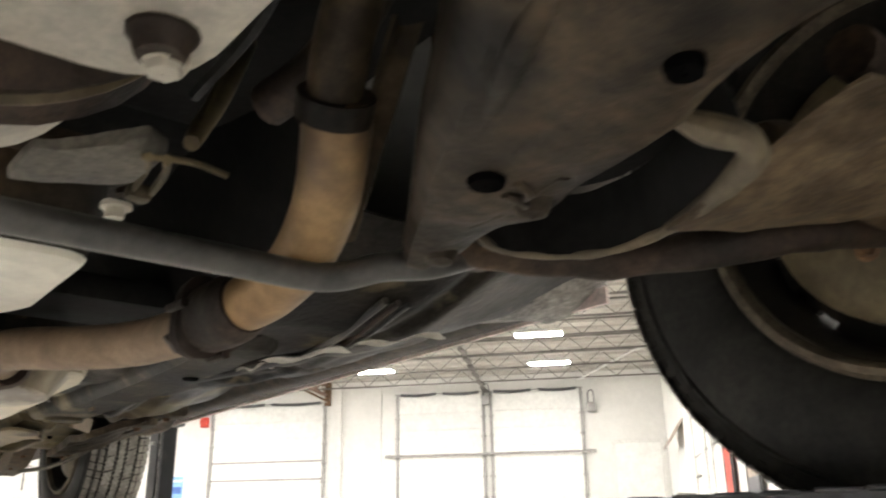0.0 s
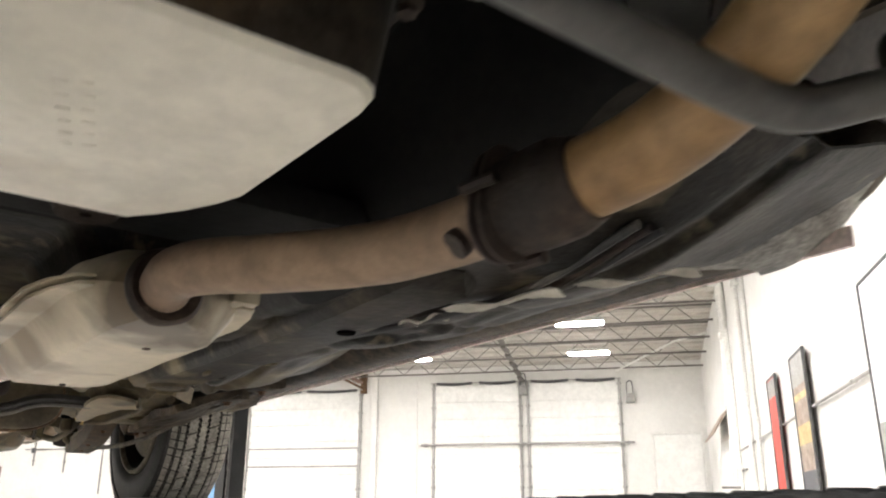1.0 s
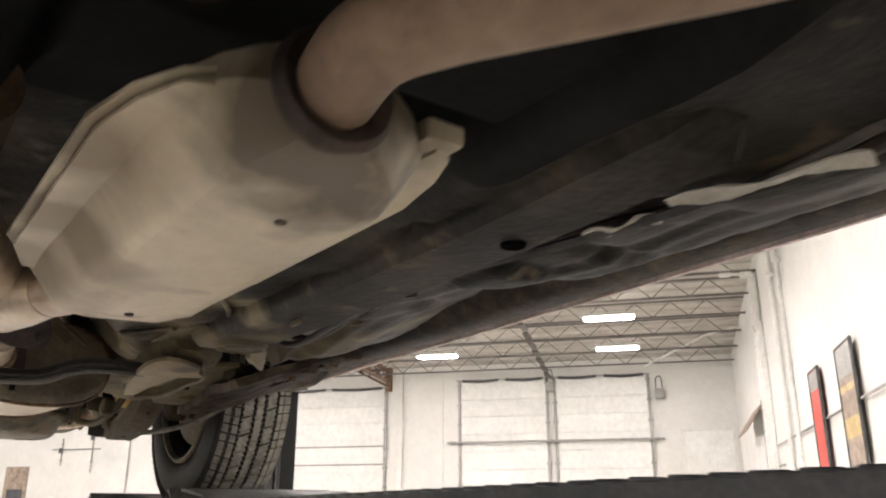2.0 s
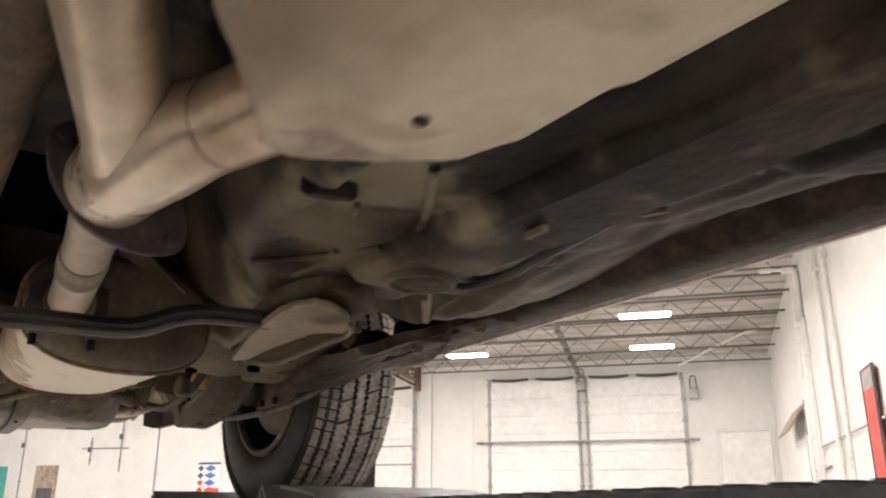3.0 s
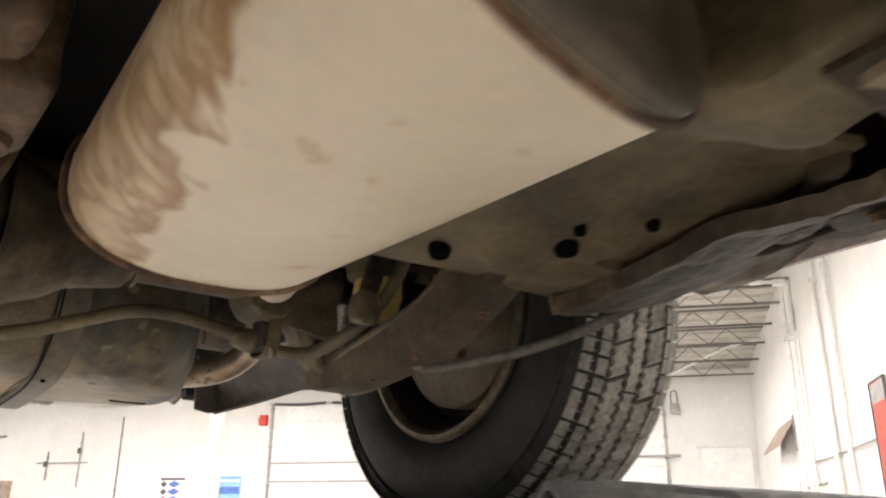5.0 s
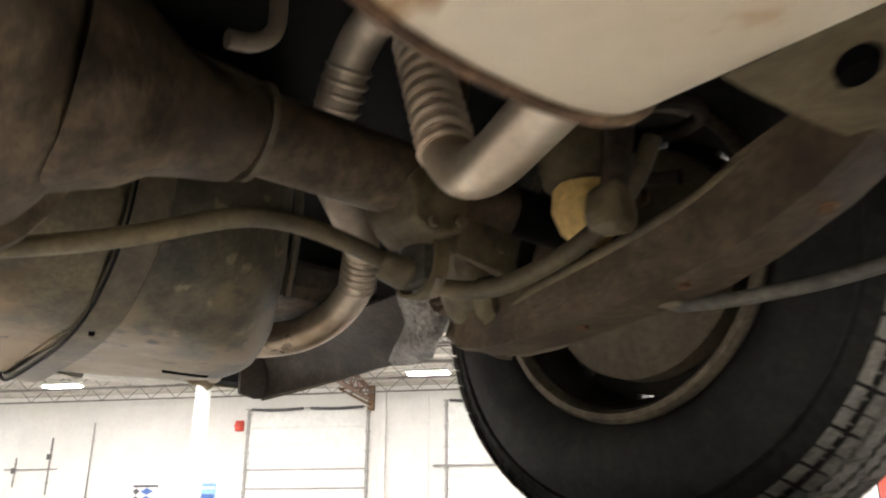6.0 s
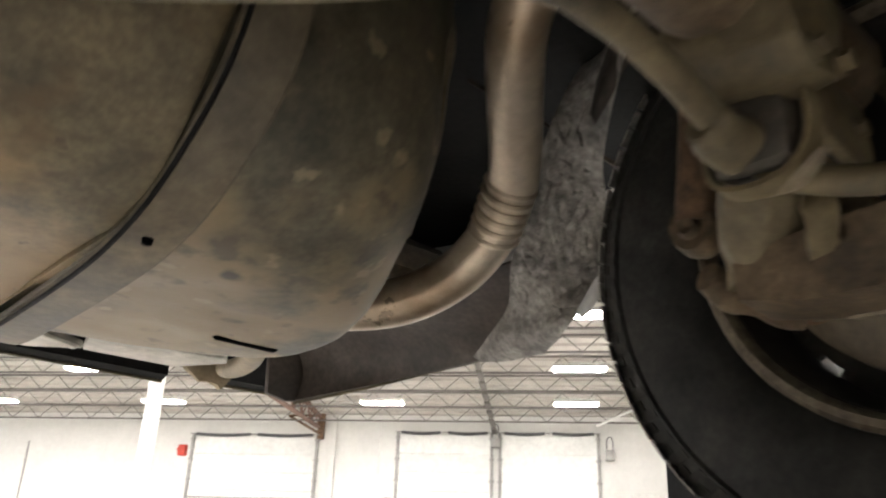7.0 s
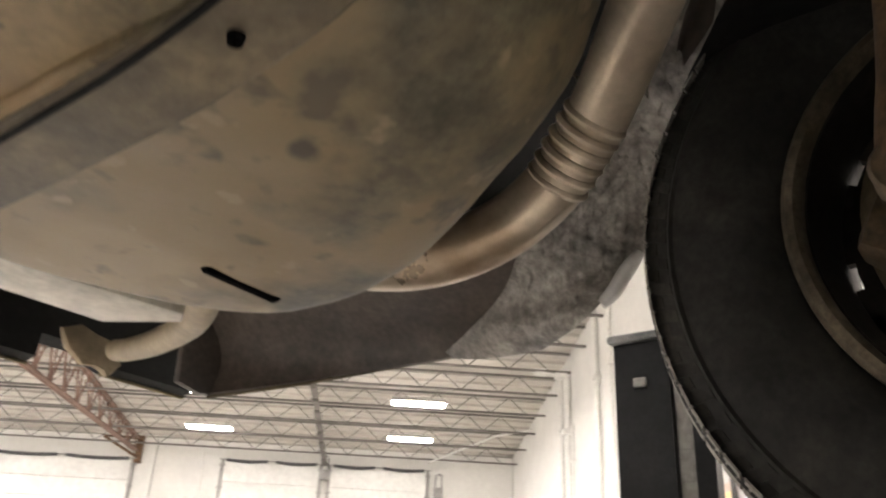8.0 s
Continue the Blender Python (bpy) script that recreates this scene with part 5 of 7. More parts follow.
bm = prism(bmesh.new(), [(-0.06, 0.18), (0.13, 0.18), (0.165, 0.22), (0.165, 0.40), (0.14, 0.44), (-0.06, 0.44)], "z", 1.529, 1.537, 0.004)
spart("pan_step", bm, ALUMINIUM, "raised step of the pan", oil)
bm = roughen(box(bmesh.new(), (-0.2, 0.10, 1.66), (0.30, 0.56, 1.95), 0.05, 2), 0.01, 12)
spart("engine_block", bm, DARK_IRON, "dark engine block")
# bell housing and gearbox
out = []
for y, low in ((0.618, 1.57), (0.626, 1.540), (0.655, 1.523), (0.70, 1.518), (0.73, 1.530), (0.75, 1.56)):
    out.append([V(0.015 + a, y, low + 0.13 + b) for a, b in oval(0.205, 0.13, 40, 2.7)])
bell = spart("bell_housing", roughen(loft(bmesh.new(), out), 0.004, 9), PALE_CAST, "pale cast bell housing")
out = []
for y, low in ((0.556, 1.56), (0.562, 1.535), (0.575, 1.518), (0.616, 1.512)):
    out.append([V(0.065 + a, y, low + 0.14 + b) for a, b in oval(0.19, 0.14, 36, 2.3)])
spart("converter_cover", roughen(loft(bmesh.new(), out), 0.004, 22), DARK_IRON, "dark ribbed converter cover", bell)
bm = lathe(bmesh.new(), [(0.164, 0.0), (0.170, 0.001), (0.170, 0.0035), (0.164, 0.0045)], (0.095, 0.578, 1.680), 48, "y")
spart("flange", bm, STRAP, "thin pale flange edge", bell)
for p, q, r in ((V(0.229, 0.580, 1.509), V(0.258, 0.697, 1.534), 0.0022), (V(0.240, 0.578, 1.509), V(0.272, 0.695, 1.534), 0.0028), (V(0.225, 0.582, 1.509), V(0.282, 0.578, 1.509), 0.0015)):
    bm = tube(bmesh.new(), [p, p.lerp(q, 0.5) + V(0.004, 0, 0.004), q], r, 8, 4, squash=1.6)
    spart("linkage_bar", bm, FRAME, "thin pale linkage bar", bell)
# Wedge beside the bell; its grey is the bell's shaded side, in the colour.
bm = prism(bmesh.new(), [(0.168, 0.622), (0.20, 0.614), (0.230, 0.590), (0.246, 0.602), (0.246, 0.655), (0.226, 0.668), (0.168, 0.680)], "z", 1.513, 1.522, 0.003)
bm = subdivided(bm, 2)
for v in bm.verts:
    v.co.z += 0.10 * max(0.0, v.co.x - 0.18) + 0.25 * max(0.0, 0.625 - v.co.y)
spart("bell_side_wedge", roughen(bm, 0.004, 22), HOSE, "grey wedge for the bell's shaded side", bell)
bm = roughen(box(bmesh.new(), (0.255, 0.697, 1.528), (0.273, 0.714, 1.540), 0.004, 2), 0.003, 50)
spart("linkage_block", bm, STRAP, "", bell)
bm = bmesh.new()
bolt(bm, (0.247, 0.699, 1.518), 0.0075, 0.011)
spart("housing_bolt", roughen(bm, 0.002, 90), PALE_CAST, "pale bolt head", bell)
out = []
for y, r in ((0.78, 0.12), (1.10, 0.125), (1.16, 0.10), (1.45, 0.085), (1.60, 0.075)):
    out.append([V(0.08 + a, y, 1.67 + b) for a, b in oval(r, r, 24, 2.4)])
spart("gearbox", roughen(loft(bmesh.new(), out), 0.006, 16), DARK_IRON, "dark gearbox casing")
# The dark wall colour holds grime and the shade on the pan's side.
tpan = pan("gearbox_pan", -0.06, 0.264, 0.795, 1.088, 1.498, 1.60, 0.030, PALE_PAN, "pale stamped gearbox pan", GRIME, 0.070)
for i in range(6):
    for q in range(2):
        c = V(0.112 + 0.012 * q + 0.0045 * i, 0.884 + 0.016 * i - 0.006 * q, 0)
        w, h = (0.0075, 0.0016) if (i + q) % 2 else (0.0085, 0.0022)
        bm = box(bmesh.new(), (-w / 2, -h / 2, 1.4972), (w / 2, h / 2, 1.4995), 0.0005, 1, Matrix.Translation(c) @ Matrix.Rotation(-0.28, 4, "Z"))
        spart("stamped_mark", bm, PALE_PAN, "", tpan)
for x, y in ((0.288, 0.82), (0.29, 0.92), (0.288, 1.02), (0.17, 1.10), (0.05, 1.10)):
    spart("pan_bolt", bolt(bmesh.new(), (x, y, 1.585), 0.007, 0.009), DARK_IRON, "", tpan)
bm = box(bmesh.new(), (-0.30, 1.155, 1.562), (0.52, 1.31, 1.60), 0.012, 2)
cross = spart("gearbox_crossmember", bm, FLAT_BLACK, "black gearbox crossmember")
bm = lathe(bmesh.new(), [(0.006, -0.012), (0.028, -0.012), (0.032, -0.004), (0.032, 0.004), (0.006, 0.004)], (0.211, 1.236, 1.560), 24, "z")
spart("mount_washer", bm, DARK_IRON, "rusty mount washer", cross)
bm = tube(bmesh.new(), [(0.10, 0.58, 1.60), (0.30, 0.56, 1.66), (0.33, 0.52, 1.75)], 0.010, 8)
spart("coolant_line", bm, GREY_BAR)
bm = tube(bmesh.new(), [(0.266, 0.607, 1.540), (0.280, 0.628, 1.565), (0.312, 0.672, 1.622), (0.350, 0.715, 1.71)], lambda q: 0.006 + 0.004 * q, 10)
spart("dipstick_tube", bm, FRAME, "pale dusty tube")
bm = tube(bmesh.new(), [(0.30, 0.50, 1.72), (0.31, 0.60, 1.66), (0.30, 0.70, 1.63)], 0.006, 6)
spart("wire_loom", bm, BLACK_STEEL)

# ---- exhaust ----
bm = tube(bmesh.new(), [(0.342, 0.538, 1.575), (0.358, 0.566, 1.549), (0.380, 0.615, 1.523), (0.398, 0.680, 1.500), (0.401, 0.735, 1.486), (0.394, 0.785, 1.479), (0.388, 0.83, 1.476)], 0.0262, 24, 8)
dp = spart("downpipe", bm, TAN_PIPE, "tan heat-tinted exhaust downpipe")
# Dimmer brown than the lower pipe: the shadow up here is in the colour.
bm = tube(bmesh.new(), [(0.345, 0.548, 1.566), (0.330, 0.515, 1.598), (0.322, 0.47, 1.650), (0.318, 0.40, 1.75)], 0.021, 20, 6)
spart("upper_downpipe", bm, DUSTY_DARK, "upper downpipe, brown dimmed for its shade", dp)
bm = tube(bmesh.new(), [(0.347, 0.551, 1.563), (0.341, 0.538, 1.575)], 0.0285, 22, curve=False)
spart("pipe_clamp", bm, GRIME, "dark pipe clamp", dp)
bm = patch(bmesh.new(), lambda a, b: V(0.404, 0.630, 1.500).lerp(V(0.395, 0.545, 1.650), a) + V(0.030 * (b - 0.5), 0.012 * math.sin(math.pi * b) - 0.02 * a, 0.006 * b), 14, 6, 0.003)
spart("pipe_shield", roughen(bm, 0.002, 25), DUSTY_DARK, "brown heat shield strip beside the pipe", dp)
bm = tube(bmesh.new(), [(0.3945, 0.775, 1.4800), (0.392, 0.79, 1.478), (0.389, 0.812, 1.476), (0.386, 0.834, 1.4745), (0.384, 0.846, 1.474)], lambda s: 0.0285 + 0.0050 * min(1.0, 4 * s), 28, 6)
col = spart("collector", roughen(bm, 0.0015, 40), DARK_IRON, "dark welded exhaust collar")
c0, ax = V(0.3855, 0.834, 1.4745), V(-0.16, 0.97, -0.05).normalized()
side_, up_ = ax.cross(V(0, 0, 1)).normalized(), V(0, 0, 1)
for d, r, w in ((-0.004, 0.0400, 0.0050), (0.0055, 0.0385, 0.0045)):
    out = []
    for f, k in ((0.0, 0.95), (0.25, 1.0), (0.75, 1.0), (1.0, 0.95)):
        out.append([c0 + ax * (d + w * f) + (side_ * (r * k * (1 + 0.10 * math.cos(3 * a + 0.5)) * math.cos(a)) + up_ * (r * k * (1 + 0.10 * math.cos(3 * a + 0.5)) * math.sin(a))) for a in (2 * math.pi * q / 42 for q in range(42))])
    spart("flange", loft(bmesh.new(), out), DARK_IRON if w > 0.0047 else FLANGE_DARK, "dark three-cornered flange", col)
for a in (0.85, 2.95, 5.05):
    p = c0 + side_ * (0.037 * math.cos(a)) + up_ * (0.037 * math.sin(a))
    spart("flange_bolt", tube(bmesh.new(), [p - ax * 0.016, p + ax * 0.012], 0.0045, 8, curve=False), DARK_IRON, "", col)
bm = tube(bmesh.new(), [(0.40, 0.54, 1.78), (0.40, 0.58, 1.72), (0.40, 0.66, 1.68), (0.39, 0.74, 1.67)], 0.022, 12)
spart("branch_pipe", bm, DARK_IRON)
bm = tube(bmesh.new(), [(0.385, 0.838, 1.4745), (0.380, 0.885, 1.471), (0.359, 0.955, 1.469), (0.320, 1.03, 1.472), (0.289, 1.10, 1.480), (0.275, 1.15, 1.483), (0.280, 1.20, 1.479), (0.287, 1.25, 1.480)], 0.0240, 22, 8, wob=0.02)
pb = spart("front_pipe", bm, BROWN_PIPE, "brown exhaust pipe")
bm = roughen(tube(bmesh.new(), [(0.368, 0.866, 1.4575), (0.363, 0.868, 1.4525)], 0.0105, 14, curve=False), 0.001, 60)
spart("sensor_boss", bm, DARK_IRON, "", pb)
# catalyst in its cream heat shield
SHIELD = ((-0.98, 0.05), (-0.80, -0.40), (-0.62, -0.85), (-0.53, -0.97), (-0.1, -1.0), (0.48, -0.99), (0.62, -0.90), (0.82, -0.42), (0.98, 0.05), (0.80, 0.62), (0.5, 0.95), (0.0, 1.0), (-0.5, 0.95), (-0.80, 0.62))
out = []
for y, hw, hh, cx, zc in ((1.205, 0.032, 0.028, 0.286, 1.480), (1.222, 0.056, 0.034, 0.292, 1.483), (1.250, 0.082, 0.040, 0.298, 1.487), (1.285, 0.094, 0.044, 0.301, 1.489), (1.32, 0.096, 0.0455, 0.301, 1.490),
                          (1.48, 0.097, 0.0455, 0.300, 1.490), (1.63, 0.097, 0.0455, 0.299, 1.490), (1.672, 0.090, 0.043, 0.296, 1.490), (1.705, 0.060, 0.036, 0.288, 1.489), (1.735, 0.034, 0.028, 0.280, 1.489)):
    out.append([V(cx + hw * a, y + 0.012 * (1 - abs(a)) * (1 if y > 1.5 else -1), zc + hh * b) for a, b in SHIELD])
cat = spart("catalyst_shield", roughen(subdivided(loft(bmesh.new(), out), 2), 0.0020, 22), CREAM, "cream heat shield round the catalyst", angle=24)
for sx in (-1, 1):
    bm = bmesh.new()
    for z, w in ((1.4895, 0.021), (1.4815, 0.015)):
        prism(bm, [(0.300 + sx * 0.072, 1.232), (0.300 + sx * 0.088, 1.240), (0.300 + sx * (0.093 + w * 0.6), 1.275), (0.300 + sx * (0.096 + w), 1.33), (0.299 + sx * (0.096 + w), 1.60), (0.294 + sx * 0.088, 1.66), (0.290 + sx * 0.06, 1.66)], "z", z, z + 0.004, 0.0012)
    spart("shield_seam", roughen(bm, 0.0015, 30), CREAM, "folded shield seam", cat)
bm = roughen(box(bmesh.new(), (0.358, 1.222, 1.484), (0.388, 1.244, 1.500), 0.004, 2), 0.003, 60)
spart("shield_tab", bm, CREAM, "bent shield tab", cat)
bm = lathe(bmesh.new(), [(0.024, -0.006), (0.033, -0.008), (0.0370, -0.002), (0.0370, 0.003), (0.033, 0.008), (0.024, 0.006)], (0.281, 1.198, 1.481), 34, "y")
spart("inlet_ring", roughen(bm, 0.002, 40), DARK_IRON, "dark inlet ring", cat)
for x, y, z in ((0.305, 1.312, 1.4445), (0.301, 1.638, 1.4445)):
    bm = lathe(bmesh.new(), [(0.0008, -0.0022), (0.0040, -0.0022), (0.0048, 0.001), (0.0008, 0.001)], (x, y, z), 14, "z")
    spart("shield_rivet", bm, DARK_IRON, "", cat)
# joint of the two banks behind the catalyst
bm = tube(bmesh.new(), [(0.282, 1.700, 1.489), (0.266, 1.760, 1.492), (0.245, 1.85, 1.499), (0.232, 1.94, 1.508), (0.238, 2.03, 1.522), (0.258, 2.15, 1.542), (0.278, 2.30, 1.552), (0.292, 2.42, 1.548), (0.300, 2.52, 1.535)], lambda s: 0.0295 - 0.0025 * step((s - 0.42) / 0.25), 24, 8)
mid = spart("middle_pipe", bm, BRIGHT_PIPE, "pale stained exhaust pipe")
bm = tube(bmesh.new(), [(0.06, 1.42, 1.60), (0.11, 1.58, 1.57), (0.165, 1.72, 1.53), (0.215, 1.86, 1.506), (0.232, 1.93, 1.508)], 0.029, 20, 8)
spart("second_branch", bm, BRIGHT_PIPE, "pale stained pipe from the other bank", mid)
bm = tube(bmesh.new(), [(0.258, 1.79, 1.494), (0.246, 1.825, 1.497), (0.238, 1.88, 1.502), (0.234, 1.94, 1.508), (0.235, 1.985, 1.514)], lambda s: 0.0300 + 0.0065 * step(2.2 * s), 28, 6)
spart("pipe_junction", bm, BRIGHT_PIPE, "wide pale pipe junction", mid)
# two-bolt flange: a pair of slanting oval plates
fax = V(0.05, 0.97, 0.17).normalized()
fmaj = V(0.80, 0.03, -0.60)
fmaj = (fmaj - fax * fmaj.dot(fax)).normalized()
fmin = fax.cross(fmaj)
for d, k in ((-0.013, 1.0), (0.004, 0.97)):
    out = []
    for f, g in ((0.0, 0.95), (0.0015, 1.0), (0.0065, 1.0), (0.008, 0.95)):
        out.append([V(0.2405, 1.992, 1.5105) + fax * (d + f) + fmaj * (a * k * g) + fmin * (b * k * g) for a, b in oval(0.066, 0.0385, 44, 1.75)])
    spart("flange_plate", roughen(loft(bmesh.new(), out), 0.0012, 40), FLANGE_DARK, "dark rusted oval flange plate", mid)
for e in (-0.056, 0.056):
    p = V(0.2405, 1.992, 1.5105) + fmaj * e
    spart("flange_bolt", tube(bmesh.new(), [p - fax * 0.022, p + fax * 0.020], 0.0055, 8, curve=False), FLANGE_DARK, "", mid)
bm = bmesh.new()
d = V(0.014, 0.12, -0.004).normalized()
p = V(0.2805, 2.325, 1.5512)
tube(bm, [p + d * 0.0025 * k for k in range(29)], lambda s: 0.0276 + 0.0018 * math.sin(9 * math.pi * s) ** 2, 26, curve=False)
spart("pipe_band", bm, BAND, "ribbed grey-brown band", mid)
# muffler
def muffler_ring(s, k=1.0, n=44):
    """A section of the muffler, s from 0 at its front to 1 at its rear."""
    c = V(0.381 + 0.024 * s, 2.560 + 0.505 * s, 1.538 + 0.020 * s)
    return [c + V(a * k, 0.03 * (a / 0.13) * (1 - s), b * k) for a, b in oval(0.136 - 0.006 * s, 0.080 - 0.004 * s, n, 2.5)]


out = [muffler_ring(s, k) for s, k in ((-0.005, 0.93), (0.0, 0.985), (0.02, 1.0), (0.25, 1.005), (0.5, 1.01), (0.75, 1.005), (0.98, 1.0), (1.0, 0.985), (1.005, 0.93))]
muf = spart("muffler", loft(bmesh.new(), out), MUFFLER, "large oval cream muffler with brown heat stains")
for e in (0.006, 0.994):
    lp = muffler_ring(e, 1.015)
    bm = tube(bmesh.new(), lp + lp[:1], 0.0040, 8, 1)
    spart("rim_seam", bm, RUSTY, "brown rolled rim", muf)
bm = loft(bmesh.new(), [muffler_ring(s, k, 36) for s, k in ((-0.026, 0.80), (-0.022, 0.92), (-0.012, 0.985), (-0.004, 0.995))])
spart("end_plate", roughen(bm, 0.002, 15), STRAP, "brown-grey dusty end plate", muf)
bm = tube(bmesh.new(), [V(*p) for p in ((0.30, 2.50, 1.535), (0.302, 2.53, 1.534), (0.304, 2.56, 1.533))], lambda s: 0.033 + 0.006 * s, 24, 4)
spart("inlet_collar", bm, RUSTY, "brown inlet collar", muf)
for x in (0.263, 0.336):
    bm = tube(bmesh.new(), [(x, 2.515, 1.500), (x, 2.515, 1.474)], 0.0052, 10, curve=False)
    spart("clamp_bolt", bm, FLAT_BLACK, "dark clamp bolt", muf)
    bm = tube(bmesh.new(), [(x, 2.515, 1.497), (x, 2.515, 1.489)], 0.0095, 6, curve=False)
    spart("clamp_nut", bm, STRAP, "pale rusty nut", muf)
bm = prism(bmesh.new(), [(0.245, 1.500), (0.258, 1.492), (0.290, 1.491), (0.345, 1.497), (0.352, 1.508), (0.350, 1.560), (0.300, 1.575), (0.250, 1.555)], "y", 2.508, 2.522, 0.004)
spart("inlet_flange", roughen(bm, 0.001, 40), FLANGE_DARK, "dark inlet flange plate", muf)
# tail pipe: out of the muffler, up over the axle, down outside the tank
bm = tube(bmesh.new(), [(0.455, 2.99, 1.552), (0.50, 3.07, 1.557), (0.545, 3.18, 1.560), (0.573, 3.265, 1.562), (0.588, 3.322, 1.592), (0.590, 3.355, 1.66), (0.592, 3.385, 1.76), (0.594, 3.43, 1.825), (0.594, 3.485, 1.825),
                        (0.594, 3.528, 1.785), (0.602, 3.568, 1.735), (0.640, 3.628, 1.707), (0.700, 3.685, 1.690), (0.755, 3.735, 1.675), (0.788, 3.775, 1.655), (0.800, 3.82, 1.62), (0.790, 3.87, 1.588), (0.755, 3.925, 1.566), (0.68, 4.00, 1.56)], lambda s: 0.024 + 0.003 * s, 24, 7)
tail = spart("tail_pipe", bm, BRIGHT_PIPE, "pale stainless tail pipe with ribbed bends")
for a, b, n in ((V(0.5885, 3.333, 1.61), V(0.592, 3.382, 1.75), 10), (V(0.594, 3.522, 1.79), V(0.601, 3.562, 1.742), 5), (V(0.776, 3.760, 1.663), V(0.799, 3.806, 1.630), 6)):
    d = (b - a).normalized()
    bm = bmesh.new()
    for k in range(n):
        p = a.lerp(b, k / (n - 1))
        tube(bm, [p - d * 0.0035, p, p + d * 0.0035], lambda s: 0.0265 + 0.0025 * math.sin(math.pi * s), 22, 2)
    spart("bend_ribs", bm, BRIGHT_PIPE, "", tail)
# hanger bar under the muffler's front
bm = bmesh.new()
way = [(0.02, 2.350, 1.474), (0.17, 2.362, 1.477), (0.27, 2.378, 1.482), (0.322, 2.386, 1.484), (0.364, 2.378, 1.488), (0.402, 2.360, 1.503), (0.44, 2.350, 1.509), (0.533, 2.336, 1.507)]
tube(bm, way, 0.0125, 8, 6, squash=0.9)
hang = spart("hanger_bar", bm, BLACK_STEEL, "black bent hanger bar")
bm = tube(bmesh.new(), [(x, y - 0.012, z - 0.012) for x, y, z in way[:-1]] + [(0.515, 2.328, 1.497)], 0.0055, 8, 6)
spart("bar_edge", bm, GREY_BAR, "dusty grey lower edge", hang)
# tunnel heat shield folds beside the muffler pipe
for p, q, w in ((V(0.335, 2.490, 1.640), V(0.428, 2.476, 1.560), 0.030),):
    bm = patch(bmesh.new(), lambda a, b: p.lerp(q, a) + V(w * (b - 0.5), -w * 0.4 * (b - 0.5), 0.018 * math.sin(3.1 * b)), 10, 6, 0.003)
    spart("tunnel_shield", roughen(bm, 0.004, 26), FRAME, "dusty pale tunnel shield fold")

# ---- rear frame, axle and suspension ----
out = []
for y, x0, x1, z in ((2.215, 0.53, 0.585, 1.525), (2.25, 0.515, 0.625, 1.514), (2.33, 0.515, 0.640, 1.511), (2.45, 0.53, 0.62, 1.505), (2.58, 0.55, 0.64, 1.506), (2.68, 0.54, 0.66, 1.552), (2.75, 0.535, 0.69, 1.574), (2.95, 0.54, 0.70, 1.570),
                        (3.08, 0.53, 0.70, 1.60), (3.22, 0.54, 0.68, 1.78), (3.40, 0.54, 0.66, 1.91), (4.40, 0.54, 0.66, 1.93)):
    out.append([V(x0 + 0.012, y, z), V(x1 - 0.012, y, z), V(x1, y, z + 0.014), V(x1, y, z + 0.12), V(x0, y, z + 0.12), V(x0, y, z + 0.014)])
rail = spart("rear_frame_rail", roughen(roughen(subdivided(loft(bmesh.new(), out), 6), 0.009, 11), 0.003, 38), FRAME, "dusty brown rear frame rail with holes", angle=60)
def tilted(bm):
    for v in bm.verts:
        v.co.z += 0.07 * (2.38 - v.co.y)
    return bm


bm = prism(bmesh.new(), [(0.533, 2.512), (0.518, 2.444), (0.505, 2.375), (0.499, 2.301), (0.496, 2.259), (0.499, 2.222), (0.516, 2.204), (0.539, 2.207), (0.576, 2.232), (0.605, 2.272), (0.613, 2.308), (0.588, 2.306), (0.570, 2.320), (0.565, 2.357), (0.555, 2.411), (0.553, 2.500)], "z", 1.489, 1.498, 0.003)
spart("kickup_plate", roughen(tilted(bm), 0.0012, 30), DUSTY, "pale dusty kick-up plate with a long slot", rail)
# Dark material on the slot floor stands for the shade inside the slot.
bm = prism(bmesh.new(), [(0.535, 2.53), (0.535, 2.40), (0.555, 2.29), (0.62, 2.29), (0.622, 2.40), (0.616, 2.53)], "z", 1.507, 1.514, 0.002)
spart("slot_floor", roughen(tilted(bm), 0.002, 30), UNDERCOAT, "slot floor, darkened for the shade in the slot", rail)
LIP = smooth_path([V(0.549, 2.500, 1.480), V(0.580, 2.498, 1.480), V(0.596, 2.474, 1.481), V(0.600, 2.411, 1.485), V(0.604, 2.349, 1.489), V(0.611, 2.310, 1.492), V(0.606, 2.276, 1.494), V(0.592, 2.252, 1.496)], 5)
bm = tube(bmesh.new(), LIP, 0.0038, 10, 1, squash=1.3)
spart("rail_flange", bm, STRAP, "pale bent rail flange", rail)
bm = patch(bmesh.new(), lambda a, b: LIP[round(a * (len(LIP) - 1))] + V(0.002 * b, 0.0, 0.034 * b), len(LIP) - 1, 4, 0.002)
spart("flange_web", bm, FRAME, "", rail)
def mount_z(x, y):
    return 1.552 + 0.14 * max(0.0, 2.90 - y) + 0.03 * max(0.0, x - 0.72) - 0.014 * math.exp(-(((x - 0.675) / 0.04) ** 2 + ((y - 2.955) / 0.045) ** 2)) - 0.010 * math.exp(-(((x - 0.755) / 0.025) ** 2 + ((y - 2.90 - 0.6 * (x - 0.755)) / 0.06) ** 2)) + 0.007 * math.exp(-(((x - 0.70 - 0.5 * (y - 2.83)) / 0.012) ** 2 + ((y - 2.83) / 0.05) ** 2))


